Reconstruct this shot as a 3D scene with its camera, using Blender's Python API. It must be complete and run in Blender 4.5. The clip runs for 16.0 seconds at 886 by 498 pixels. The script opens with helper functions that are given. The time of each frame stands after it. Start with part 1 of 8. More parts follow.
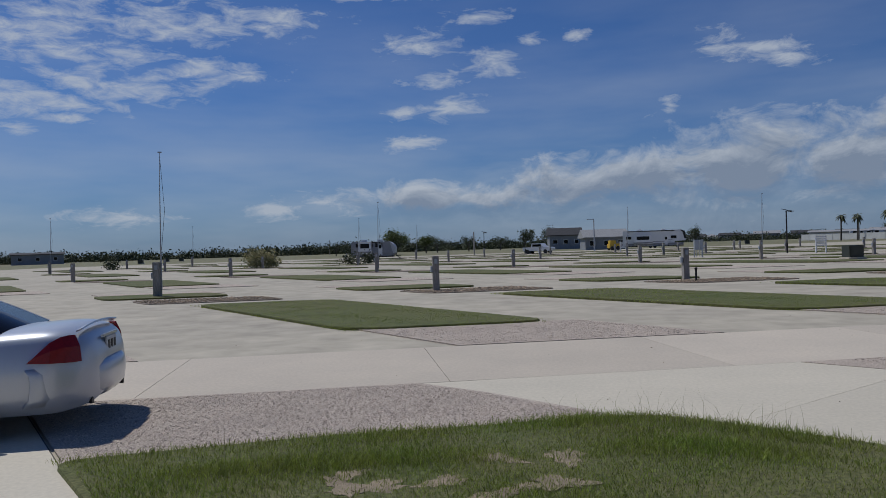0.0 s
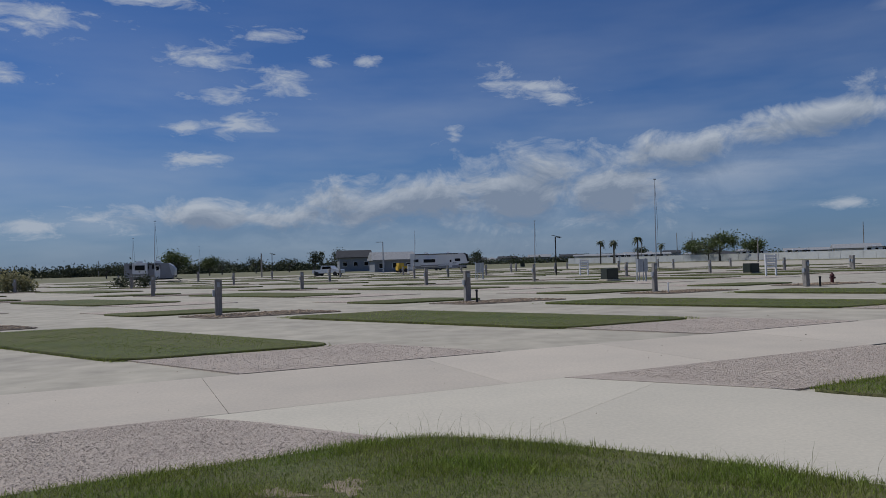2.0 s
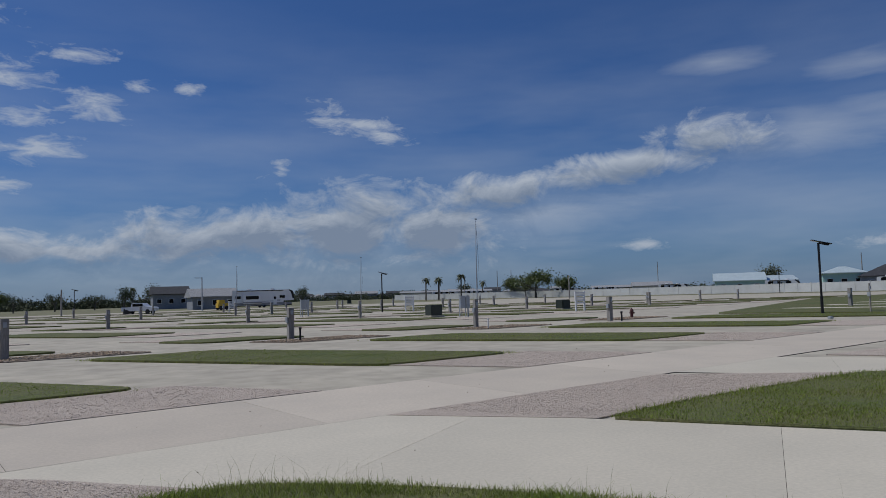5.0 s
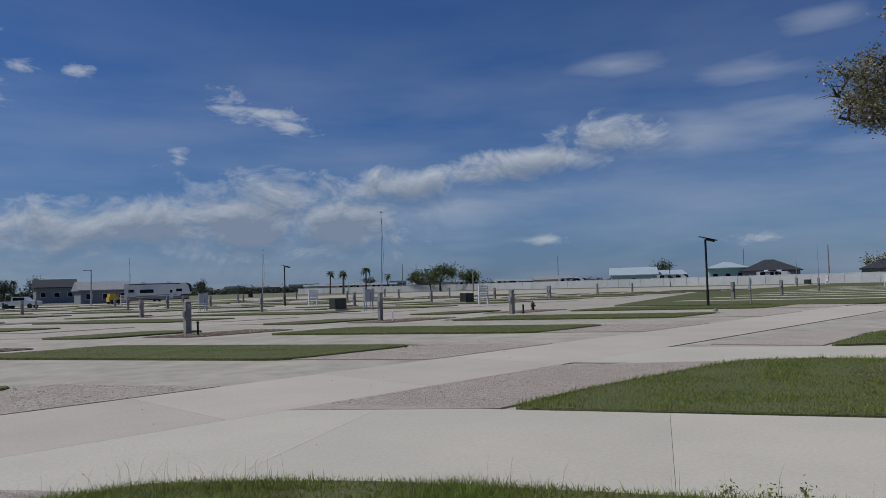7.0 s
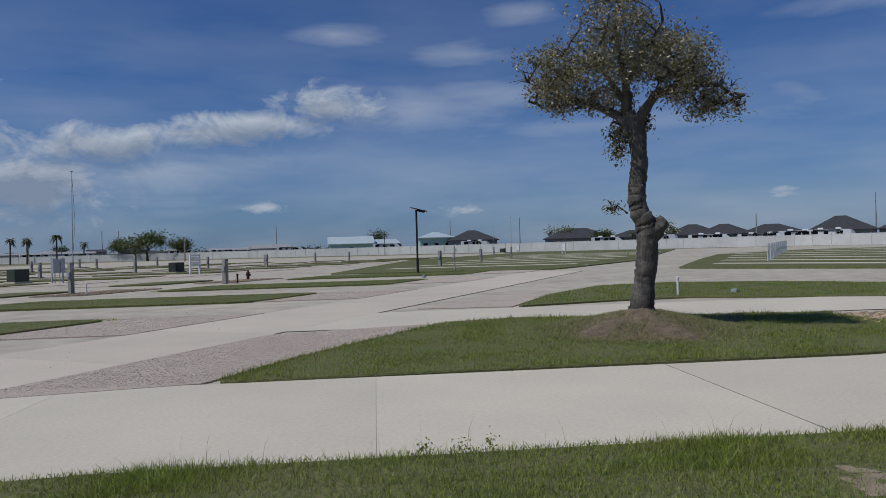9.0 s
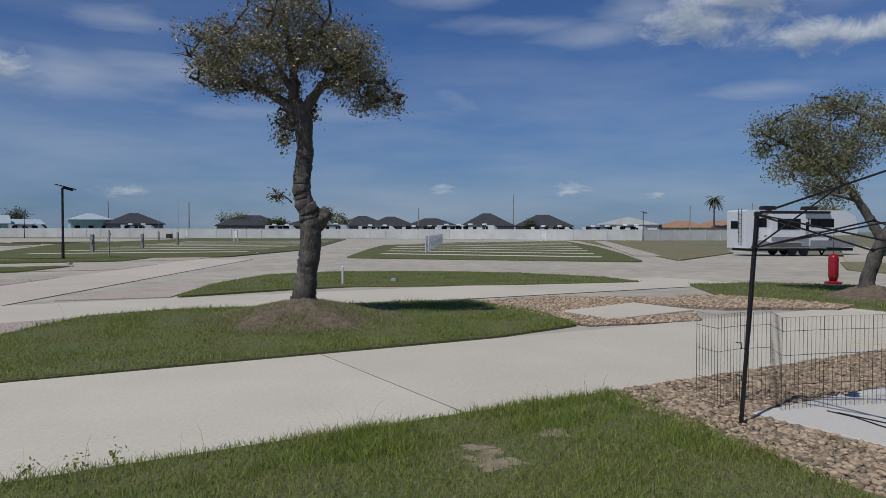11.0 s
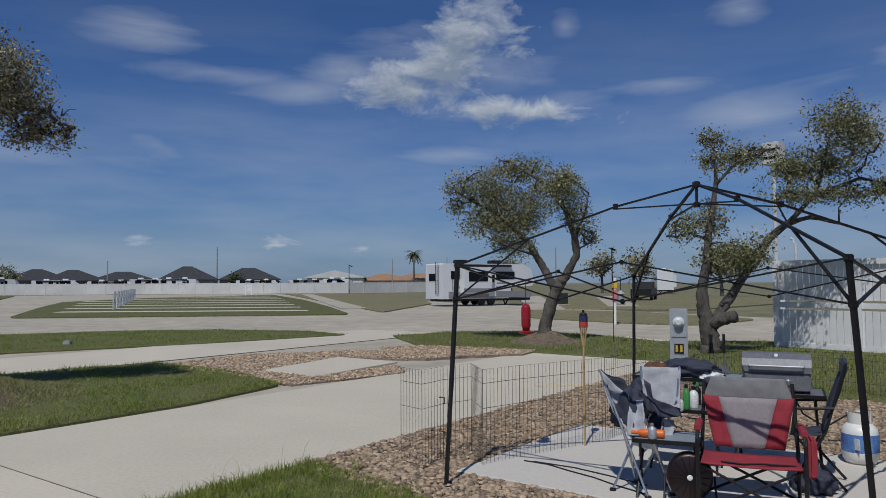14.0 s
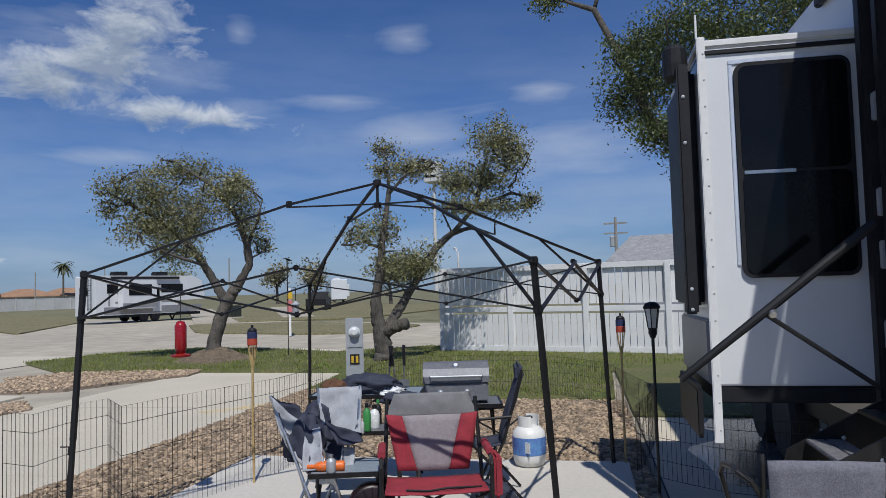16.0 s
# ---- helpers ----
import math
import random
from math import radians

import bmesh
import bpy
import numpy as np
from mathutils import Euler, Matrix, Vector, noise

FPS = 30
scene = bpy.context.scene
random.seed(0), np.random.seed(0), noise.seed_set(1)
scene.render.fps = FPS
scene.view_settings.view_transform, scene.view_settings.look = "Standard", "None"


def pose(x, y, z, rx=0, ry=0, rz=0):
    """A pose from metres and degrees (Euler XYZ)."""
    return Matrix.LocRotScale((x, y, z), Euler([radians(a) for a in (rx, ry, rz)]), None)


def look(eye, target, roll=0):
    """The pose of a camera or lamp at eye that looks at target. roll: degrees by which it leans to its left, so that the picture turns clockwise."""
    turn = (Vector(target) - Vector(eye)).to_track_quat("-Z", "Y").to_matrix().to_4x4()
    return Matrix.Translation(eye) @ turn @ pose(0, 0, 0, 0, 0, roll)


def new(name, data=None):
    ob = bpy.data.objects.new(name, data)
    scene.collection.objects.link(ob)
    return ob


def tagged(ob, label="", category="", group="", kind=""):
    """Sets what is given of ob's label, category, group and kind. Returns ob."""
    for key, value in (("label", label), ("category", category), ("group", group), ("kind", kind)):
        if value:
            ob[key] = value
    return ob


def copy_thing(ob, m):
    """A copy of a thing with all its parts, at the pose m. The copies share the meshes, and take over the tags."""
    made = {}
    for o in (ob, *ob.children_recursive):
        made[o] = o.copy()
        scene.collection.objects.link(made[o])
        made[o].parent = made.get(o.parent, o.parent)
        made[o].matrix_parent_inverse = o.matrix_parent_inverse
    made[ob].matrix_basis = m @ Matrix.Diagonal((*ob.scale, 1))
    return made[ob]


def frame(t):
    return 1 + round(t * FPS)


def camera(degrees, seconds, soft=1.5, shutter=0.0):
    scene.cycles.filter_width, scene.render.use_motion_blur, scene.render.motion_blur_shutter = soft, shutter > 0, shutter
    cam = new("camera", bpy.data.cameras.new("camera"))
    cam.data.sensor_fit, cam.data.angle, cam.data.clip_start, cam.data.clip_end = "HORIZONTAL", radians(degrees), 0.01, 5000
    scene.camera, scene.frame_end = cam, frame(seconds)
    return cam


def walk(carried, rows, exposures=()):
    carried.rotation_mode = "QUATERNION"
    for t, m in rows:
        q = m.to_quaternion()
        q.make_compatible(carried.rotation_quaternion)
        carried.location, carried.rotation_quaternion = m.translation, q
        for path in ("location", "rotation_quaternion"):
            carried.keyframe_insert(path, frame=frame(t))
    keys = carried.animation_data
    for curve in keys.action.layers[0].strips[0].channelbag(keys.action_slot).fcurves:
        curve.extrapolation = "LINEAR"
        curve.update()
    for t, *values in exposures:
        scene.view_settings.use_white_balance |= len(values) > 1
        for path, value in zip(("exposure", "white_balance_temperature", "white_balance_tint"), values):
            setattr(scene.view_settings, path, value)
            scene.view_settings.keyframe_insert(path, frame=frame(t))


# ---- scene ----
cam = camera(63.2, 16.0, soft=0.75)
PATH = [
    (0, (0.268, -0.29, 1.716), (-0.08, 1.679, 1.71), -1.8),
    (0.5, (0.277, -0.322, 1.735), (0.024, 1.662, 1.724), -1.7),
    (1, (0.281, -0.265, 1.73), (0.155, 1.731, 1.718), -1.6),
    (1.5, (0.312, -0.243, 1.742), (0.363, 1.756, 1.741), -1.5),
    (2, (0.333, -0.239, 1.748), (0.563, 1.748, 1.786), -1.6),
    (2.5, (0.344, -0.244, 1.749), (0.708, 1.721, 1.809), -1.7),
    (3, (0.366, -0.216, 1.751), (0.8, 1.734, 1.831), -1.8),
    (3.5, (0.381, -0.208, 1.746), (0.889, 1.724, 1.84), -1.8),
    (4, (0.396, -0.214, 1.747), (0.961, 1.701, 1.857), -1.8),
    (6.5, (0.446, -0.168, 1.74), (1.326, 1.624, 1.856), -1.5),
    (7, (0.444, -0.177, 1.732), (1.378, 1.589, 1.833), -1.6),
    (7.5, (0.481, -0.143, 1.725), (1.513, 1.569, 1.805), -1.8),
    (8, (0.5, -0.128, 1.712), (1.649, 1.508, 1.763), -1.9),
    (8.5, (0.578, -0.108, 1.709), (1.92, 1.375, 1.725), -1.8),
    (9, (0.681, -0.079, 1.707), (2.21, 1.21, 1.7), -1.6),
    (9.5, (0.697, -0.11, 1.703), (2.371, 0.983, 1.679), -1.3),
    (10, (0.794, -0.135, 1.713), (2.58, 0.764, 1.674), -0.9),
    (12.5, (1.355, -0.112, 1.719), (3.355, -0.143, 1.707), -0.0),
    (13, (1.447, -0.099, 1.712), (3.441, -0.255, 1.722), -0.7),
    (13.5, (1.533, -0.109, 1.705), (3.523, -0.305, 1.733), -0.5),
    (14, (1.731, -0.184, 1.711), (3.708, -0.471, 1.807), -0.3),
    (14.5, (1.901, -0.265, 1.695), (3.824, -0.805, 1.791), -0.3),
    (15, (2.125, -0.311, 1.695), (3.941, -1.144, 1.808), -0.1),
    (15.5, (2.367, -0.383, 1.71), (4.061, -1.44, 1.83), -1.0),
    (16, (2.581, -0.537, 1.705), (4.242, -1.645, 1.816), -1.6),
]
walk(cam, [(t, look(eye, target, roll)) for t, eye, target, roll in PATH], exposures=[(0, -0.12, 6120, 9), (7, -0.15, 6060, 9), (10, 0.0, 6120, 9), (14, -0.03, 6210, 9), (15, 0.0, 6210, 9), (16, 0.32, 6200, 9)])

# ---- light ----
SUN_AZ = math.atan2(-0.89, 0.45)   # compass angle of the sun, from +y towards +x
SUN_EL = radians(56)
sun_dir = Vector((math.sin(SUN_AZ) * math.cos(SUN_EL), math.cos(SUN_AZ) * math.cos(SUN_EL), math.sin(SUN_EL)))
sun = new("sun", bpy.data.lights.new("sun", "SUN"))
sun.data.energy, sun.data.angle, sun.data.color = 3.05, radians(0.6), (1.0, 0.955, 0.89)
sun.matrix_world = look(sun_dir * 50, (0, 0, 0))

world = bpy.data.worlds.new("world")
scene.world = world
world.use_nodes = True
wt = world.node_tree
wt.nodes.clear()


def wmath(op, a, b=None, c=None, clamp=False):
    nd = wt.nodes.new("ShaderNodeMath")
    nd.operation, nd.use_clamp = op, clamp
    for n, v in enumerate((a, b, c)):
        if v is None:
            continue
        if isinstance(v, (int, float)):
            nd.inputs[n].default_value = v
        else:
            wt.links.new(v, nd.inputs[n])
    return nd.outputs[0]


sky = wt.nodes.new("ShaderNodeTexSky")
sky.sky_type, sky.sun_disc = "NISHITA", False
sky.sun_elevation, sky.sun_rotation = SUN_EL, SUN_AZ
sky.air_density, sky.dust_density, sky.ozone_density = 1.0, 0.4, 2.6
coord = wt.nodes.new("ShaderNodeTexCoord")
sep = wt.nodes.new("ShaderNodeSeparateXYZ")
wt.links.new(coord.outputs["Generated"], sep.inputs[0])
az = wmath("MULTIPLY", wmath("ARCTAN2", sep.outputs[0], sep.outputs[1]), 57.2958)   # degrees to the right of +y
el = wmath("MULTIPLY", wmath("ARCSINE", sep.outputs[2]), 57.2958)


def plane(shift=0.0):
    """Azimuth and elevation as a flat vector, raised by some degrees."""
    comb = wt.nodes.new("ShaderNodeCombineXYZ")
    wt.links.new(az, comb.inputs[0])
    wt.links.new(wmath("ADD", el, shift), comb.inputs[1])
    return comb.outputs[0]


def cloud_noise(where, sx, sy, detail, rough, off, warp=0.0):
    mp = wt.nodes.new("ShaderNodeMapping")
    wt.links.new(where, mp.inputs["Vector"])
    mp.inputs["Scale"].default_value, mp.inputs["Location"].default_value = (sx, sy, 1), (0, 0, off)
    nz = wt.nodes.new("ShaderNodeTexNoise")
    wt.links.new(mp.outputs[0], nz.inputs["Vector"])
    nz.inputs["Scale"].default_value, nz.inputs["Detail"].default_value, nz.inputs["Roughness"].default_value = 1.0, detail, rough
    nz.inputs["Distortion"].default_value = warp
    return nz.outputs[0]


def ovals(where, clouds):
    """Cloud cover of a set of soft ovals (azimuth, elevation, half width, half height, tilt), in degrees: 1 in their middles, 0 outside."""
    least = None
    for cloud in clouds:
        a, e, ra, re = cloud[:4]
        mp = wt.nodes.new("ShaderNodeMapping")
        mp.vector_type = "TEXTURE"
        wt.links.new(where, mp.inputs["Vector"])
        mp.inputs["Location"].default_value, mp.inputs["Scale"].default_value = (a, e, 0), (ra * 1.9, re * 1.9, 1)
        mp.inputs["Rotation"].default_value = (0, 0, radians(cloud[4]) if len(cloud) > 4 else 0)
        far = wt.nodes.new("ShaderNodeVectorMath")
        far.operation = "LENGTH"
        wt.links.new(mp.outputs[0], far.inputs[0])
        least = far.outputs["Value"] if least is None else wmath("MINIMUM", least, far.outputs["Value"])
    return wmath("SUBTRACT", 1.0, least, clamp=True)


def most(values):
    top = values[0]
    for v in values[1:]:
        top = wmath("MAXIMUM", top, v)
    return top


HEAPS = [(-11.9, 4.2, 4.8, 1.3), (-5.0, 4.0, 5.0, 1.2),
         (-1.0, 5.0, 5.0, 1.7), (6.0, 5.0, 7.0, 2.2), (12.0, 5.4, 8.0, 3.0), (20.0, 5.4, 7.0, 3.0), (2.0, 4.6, 6.0, 1.8), (15.5, 7.2, 5.0, 1.8), (24.5, 7.9, 6.5, 1.6, 8),
         (31.0, 9.0, 7.0, 1.2, 6), (36.5, 9.6, 7.0, 1.1, 4), (41.2, 11.0, 4.0, 1.6), 
         (99.2, 17.6, 4.8, 2.8, 24), (97.6, 16.6, 5.4, 1.8), (100.2, 18.8, 3.8, 2.6, 15), (101.6, 20.2, 2.8, 2.6, 20), (95.0, 15.6, 4.8, 1.4, 6), (104.3, 13.5, 6.5, 1.0, -3)]
BROKEN = [(-38.8, 15.3, 4.5, 2.3), (-40.3, 10.9, 6.5, 1.2), (-32.7, 14.6, 3.3, 0.9), (-27.2, 13.5, 4.3, 1.0), (-30.3, 16.7, 7.0, 1.3), (-23.3, 17.4, 4.5, 1.2), (-36, 18.6, 6, 1.4),
          (-11.5, 15.7, 3.0, 1.0), (-6.7, 17.6, 2.8, 0.5), (-5.7, 14.2, 2.6, 1.1), (-10.7, 13.1, 2.6, 0.8), (-13.0, 10.6, 1.5, 0.6), (-12.0, 8.2, 2.4, 0.9),
          (-8.9, 10.9, 3.0, 1.0), (0.8, 15.8, 1.2, 0.6), (-2.5, 15.7, 1.3, 0.6), (-37.4, 9.9, 2.2, 0.5), (-40.4, 9.0, 1.3, 0.5), (-34.3, 12.3, 6.0, 1.3), (7.8, 10.1, 1.0, 0.7, 40), (-16, 19.6, 5, 0.8), (13.8, 13.5, 4.4, 1.1, -13), (15.5, 12.9, 2.6, 0.8, -20), (-18.1, 3.8, 3.8, 1.0), (-22.9, 3.3, 2.6, 1.0), (-34, 2.8, 4.0, 0.7),
          (36.0, 3.4, 1.6, 0.6), (51.6, 2.9, 1.8, 0.5), (85.2, 3.2, 1.4, 0.6), (75.4, 3.2, 1.2, 0.4), (91.6, 2.8, 1.3, 0.4)]
WISPS = [(57.1, 17.7, 3.0, 0.9), (41.6, 16.5, 4.0, 0.8), (52.7, 14.9, 4.0, 1.0), (54.5, 11.9, 5.0, 1.2), (75.9, 18.2, 3.5, 1.1), (81.0, 15.9, 5.0, 0.7), (88.0, 14.8, 4.0, 1.0),
         (105.0, 13.6, 8.0, 1.1), (99.6, 10.2, 5.0, 0.7), (131.3, 10.6, 8.0, 3.0), (115.7, 14.8, 4.0, 0.8), (40.9, 12.0, 4.0, 1.6), (122, 12, 6, 1.5), (64, 9, 9, 1.0), (91, 16.5, 4, 1.2), (12, 4.4, 18, 2.4), (28, 6.5, 12, 2.0), (-12, 3.6, 12, 1.2), (99, 16.5, 7, 2.6), (76.5, 10.4, 2.4, 0.8, -16), (108.1, 19.6, 1.2, 1.0), (121.4, 19.4, 2.0, 0.9), (132.0, 15.0, 2.2, 1.1), (48.0, 10.4, 7.5, 1.9, -4), (44.0, 10.2, 5.0, 1.3)]


def heap_density(shift):
    where = plane(shift)
    puff = cloud_noise(where, 0.27, 0.46, 10.0, 0.63, 3.0, 0.5)
    raw = wmath("ADD", wmath("MULTIPLY", ovals(where, HEAPS), 1.75), wmath("MULTIPLY", wmath("SUBTRACT", puff, 0.5), 2.9))
    return wmath("SUBTRACT", raw, 0.66)


here = plane()
mass, above_mass = heap_density(0.0), heap_density(0.9)
heap = wmath("MULTIPLY", mass, 1.25, clamp=True)
# white tops, grey-blue where cloud stands above
tone = wmath("SUBTRACT", 1.0, wmath("MULTIPLY", wmath("ADD", above_mass, 0.12), 0.95, clamp=True), clamp=True)
# broken high cloud at the start of the pan, and faint wisps further round
streak = cloud_noise(here, 0.40, 1.15, 9.0, 0.64, 9.0, 0.45)
high = wmath("SUBTRACT", wmath("ADD", wmath("MULTIPLY", ovals(here, BROKEN), 1.7), wmath("MULTIPLY", wmath("SUBTRACT", streak, 0.5), 3.6)), 0.74)
high = wmath("MULTIPLY", high, 0.95, clamp=True)
smear = cloud_noise(here, 0.09, 0.42, 5.0, 0.55, 23.0, 0.3)
wisp = wmath("SUBTRACT", wmath("ADD", ovals(here, WISPS), wmath("MULTIPLY", wmath("SUBTRACT", smear, 0.5), 1.6)), 0.30)
wisp = wmath("MULTIPLY", wisp, 0.95, clamp=True)
veil = cloud_noise(here, 0.05, 0.22, 4.0, 0.55, 17.0)
low = wmath("MULTIPLY", wmath("SUBTRACT", 1.0, wmath("DIVIDE", el, 24.0), clamp=True), wmath("SUBTRACT", wmath("MULTIPLY", veil, 1.7), 0.62, clamp=True))
low = wmath("MULTIPLY", low, 0.62, clamp=True)
haze = wmath("MULTIPLY", wmath("SUBTRACT", 1.0, wmath("DIVIDE", wmath("ABSOLUTE", el), 13.0), clamp=True), 0.46)
cover = most([wmath("MULTIPLY", heap, 0.93), wmath("MULTIPLY", high, 0.78), wmath("MULTIPLY", wisp, 0.55), low])
cover = wmath("MULTIPLY", cover, wmath("GREATER_THAN", el, -1.0))
cloud_col = wt.nodes.new("ShaderNodeMix")
cloud_col.data_type = "RGBA"
wt.links.new(tone, cloud_col.inputs["Factor"])
cloud_col.inputs["A"].default_value, cloud_col.inputs["B"].default_value = (4.1, 4.9, 6.3, 1), (8.9, 9.4, 10.2, 1)
mixed = wt.nodes.new("ShaderNodeMix")
mixed.data_type = "RGBA"
wt.links.new(cover, mixed.inputs["Factor"])
clear = wt.nodes.new("ShaderNodeMix")
clear.data_type, clear.blend_type = "RGBA", "MULTIPLY"
clear.inputs["Factor"].default_value, clear.inputs["B"].default_value = 1.0, (0.52, 0.745, 1.15, 1)
wt.links.new(sky.outputs[0], clear.inputs["A"])
hazed = wt.nodes.new("ShaderNodeMix")
hazed.data_type = "RGBA"
wt.links.new(haze, hazed.inputs["Factor"])
wt.links.new(clear.outputs["Result"], hazed.inputs["A"])
hazed.inputs["B"].default_value = (2.6, 3.9, 6.5, 1)
wt.links.new(hazed.outputs["Result"], mixed.inputs["A"])
wt.links.new(cloud_col.outputs["Result"], mixed.inputs["B"])
back = wt.nodes.new("ShaderNodeBackground")
back.inputs["Strength"].default_value = 0.0525
wt.links.new(mixed.outputs["Result"], back.inputs["Color"])
wout = wt.nodes.new("ShaderNodeOutputWorld")
wt.links.new(back.outputs[0], wout.inputs[0])

# ---- materials ----
def material(name, color, second=None, scale=6.0, rough=0.6, metal=0.0, bump=0.0, bump_scale=60.0, fine=0.25, fine_scale=80.0,
             per_object=0.0, per_island=0.0, spec=0.5, coat=0.0, stretch=(1, 1, 1), patchy=0.5, thin=0.0):
    """A surface with broad patches between two colours, fine grain, relief, and variation from piece to piece."""
    m = bpy.data.materials.new(name)
    m.use_nodes = True
    nt = m.node_tree
    b = nt.nodes["Principled BSDF"]
    link = nt.links.new

    def node(kind):
        return nt.nodes.new(kind)

    geo = node("ShaderNodeNewGeometry")
    mapping = node("ShaderNodeMapping")
    mapping.inputs["Scale"].default_value = stretch
    link(geo.outputs["Position"], mapping.inputs["Vector"])

    def noise_at(s, detail=5.0):
        nz = node("ShaderNodeTexNoise")
        link(mapping.outputs[0], nz.inputs["Vector"])
        nz.inputs["Scale"].default_value, nz.inputs["Detail"].default_value, nz.inputs["Roughness"].default_value = s, detail, 0.6
        return nz.outputs[0]

    second = second or tuple(c * 0.8 for c in color)
    ramp = node("ShaderNodeMapRange")
    ramp.inputs["From Min"].default_value, ramp.inputs["From Max"].default_value = 0.5 - patchy * 0.4, 0.5 + patchy * 0.4
    link(noise_at(scale), ramp.inputs["Value"])
    mix = node("ShaderNodeMix")
    mix.data_type = "RGBA"
    mix.inputs["A"].default_value, mix.inputs["B"].default_value = (*color, 1), (*second, 1)
    link(ramp.outputs[0], mix.inputs["Factor"])
    value = node("ShaderNodeMapRange")
    value.inputs["From Min"].default_value, value.inputs["From Max"].default_value = 0.25, 0.75
    value.inputs["To Min"].default_value, value.inputs["To Max"].default_value = 1 - fine, 1 + fine
    link(noise_at(fine_scale, 3.0), value.inputs["Value"])
    out = value.outputs[0]
    for amount, source in ((per_object, "object"), (per_island, "island")):
        if amount:
            rnd = node("ShaderNodeObjectInfo").outputs["Random"] if source == "object" else geo.outputs["Random Per Island"]
            rng = node("ShaderNodeMapRange")
            rng.inputs["To Min"].default_value, rng.inputs["To Max"].default_value = 1 - amount, 1 + amount
            link(rnd, rng.inputs["Value"])
            mul = node("ShaderNodeMath")
            mul.operation = "MULTIPLY"
            link(out, mul.inputs[0]), link(rng.outputs[0], mul.inputs[1])
            out = mul.outputs[0]
    hsv = node("ShaderNodeHueSaturation")
    link(mix.outputs["Result"], hsv.inputs["Color"]), link(out, hsv.inputs["Value"])
    link(hsv.outputs[0], b.inputs["Base Color"])
    b.inputs["Roughness"].default_value, b.inputs["Metallic"].default_value = rough, metal
    b.inputs["Specular IOR Level"].default_value = spec
    b.inputs["Coat Weight"].default_value = coat
    b.inputs["Coat Roughness"].default_value = 0.05
    if bump:
        bm_ = node("ShaderNodeBump")
        bm_.inputs["Strength"].default_value, bm_.inputs["Distance"].default_value = bump, 0.02
        link(noise_at(bump_scale, 4.0), bm_.inputs["Height"])
        link(bm_.outputs[0], b.inputs["Normal"])
    if thin:
        lit = node("ShaderNodeBsdfTranslucent")
        link(hsv.outputs[0], lit.inputs["Color"])
        both = node("ShaderNodeMixShader")
        both.inputs[0].default_value = thin
        link(b.outputs[0], both.inputs[1]), link(lit.outputs[0], both.inputs[2])
        link(both.outputs[0], nt.nodes["Material Output"].inputs["Surface"])
    return m


CONCRETE = material("concrete", (0.585, 0.525, 0.415), (0.49, 0.445, 0.355), 0.55, 0.85, bump=0.15, bump_scale=90, fine=0.09, fine_scale=22, per_object=0.04, patchy=0.75)
CONCRETE_ROAD = material("road_concrete", (0.56, 0.485, 0.385), (0.45, 0.395, 0.32), 0.45, 0.85, bump=0.15, bump_scale=90, fine=0.09, fine_scale=20, per_object=0.05, patchy=0.75)
CONCRETE_PATIO = material("patio_concrete", (0.57, 0.535, 0.475), (0.50, 0.47, 0.42), 0.8, 0.85, bump=0.12, bump_scale=90, fine=0.07, fine_scale=26, patchy=0.8)
CONCRETE_PINK = material("stained_concrete", (0.52, 0.44, 0.42), (0.44, 0.39, 0.38), 1.2, 0.85, bump=0.1, bump_scale=90, fine=0.08, fine_scale=30, patchy=0.9)
CONCRETE_FAR = material("far_concrete", (0.47, 0.42, 0.325), (0.33, 0.295, 0.235), 0.16, 0.9, fine=0.22, fine_scale=1.1, patchy=0.75)
GRAVEL = material("gravel", (0.50, 0.42, 0.345), (0.37, 0.305, 0.25), 1.1, 0.95, bump=0.8, bump_scale=70, fine=0.5, fine_scale=60, patchy=0.8)
PEBBLE = material("gravel_stone", (0.53, 0.445, 0.365), (0.39, 0.325, 0.27), 20, 0.9, fine=0.15, per_island=0.45)
TURF = material("turf", (0.075, 0.105, 0.022), (0.150, 0.130, 0.055), 0.9, 0.95, bump=0.8, bump_scale=50, fine=0.55, fine_scale=26, patchy=0.8)
TURF_FAR = material("far_turf", (0.064, 0.088, 0.018), (0.125, 0.112, 0.038), 0.30, 0.95, bump=0.5, bump_scale=18, fine=0.45, fine_scale=7, patchy=0.8)
FIELD = material("field", (0.13, 0.135, 0.058), (0.20, 0.175, 0.10), 0.025, 0.95, fine=0.4, fine_scale=0.5, patchy=0.9)
SOIL = material("bare_soil", (0.33, 0.26, 0.18), (0.20, 0.165, 0.105), 5, 0.95, bump=0.6, bump_scale=60, fine=0.3, fine_scale=40)
BLADE = material("grass_blade", (0.165, 0.260, 0.028), (0.265, 0.265, 0.062), 1.3, 0.6, fine=0.25, fine_scale=9, per_island=0.5, patchy=0.9, spec=0.3, thin=0.35)
STRAW = material("dry_grass", (0.34, 0.30, 0.16), (0.24, 0.24, 0.11), 3, 0.7, fine=0.2, per_island=0.3, thin=0.3)
ROCK = material("river_rock", (0.40, 0.295, 0.19), (0.25, 0.19, 0.135), 9, 0.85, bump=0.3, bump_scale=50, fine=0.25, fine_scale=45, per_island=0.48, per_object=0.12)
ROCK_BED = material("rock_bed", (0.27, 0.215, 0.165), (0.19, 0.155, 0.12), 9, 0.95, bump=0.8, bump_scale=30, fine=0.4, fine_scale=30)
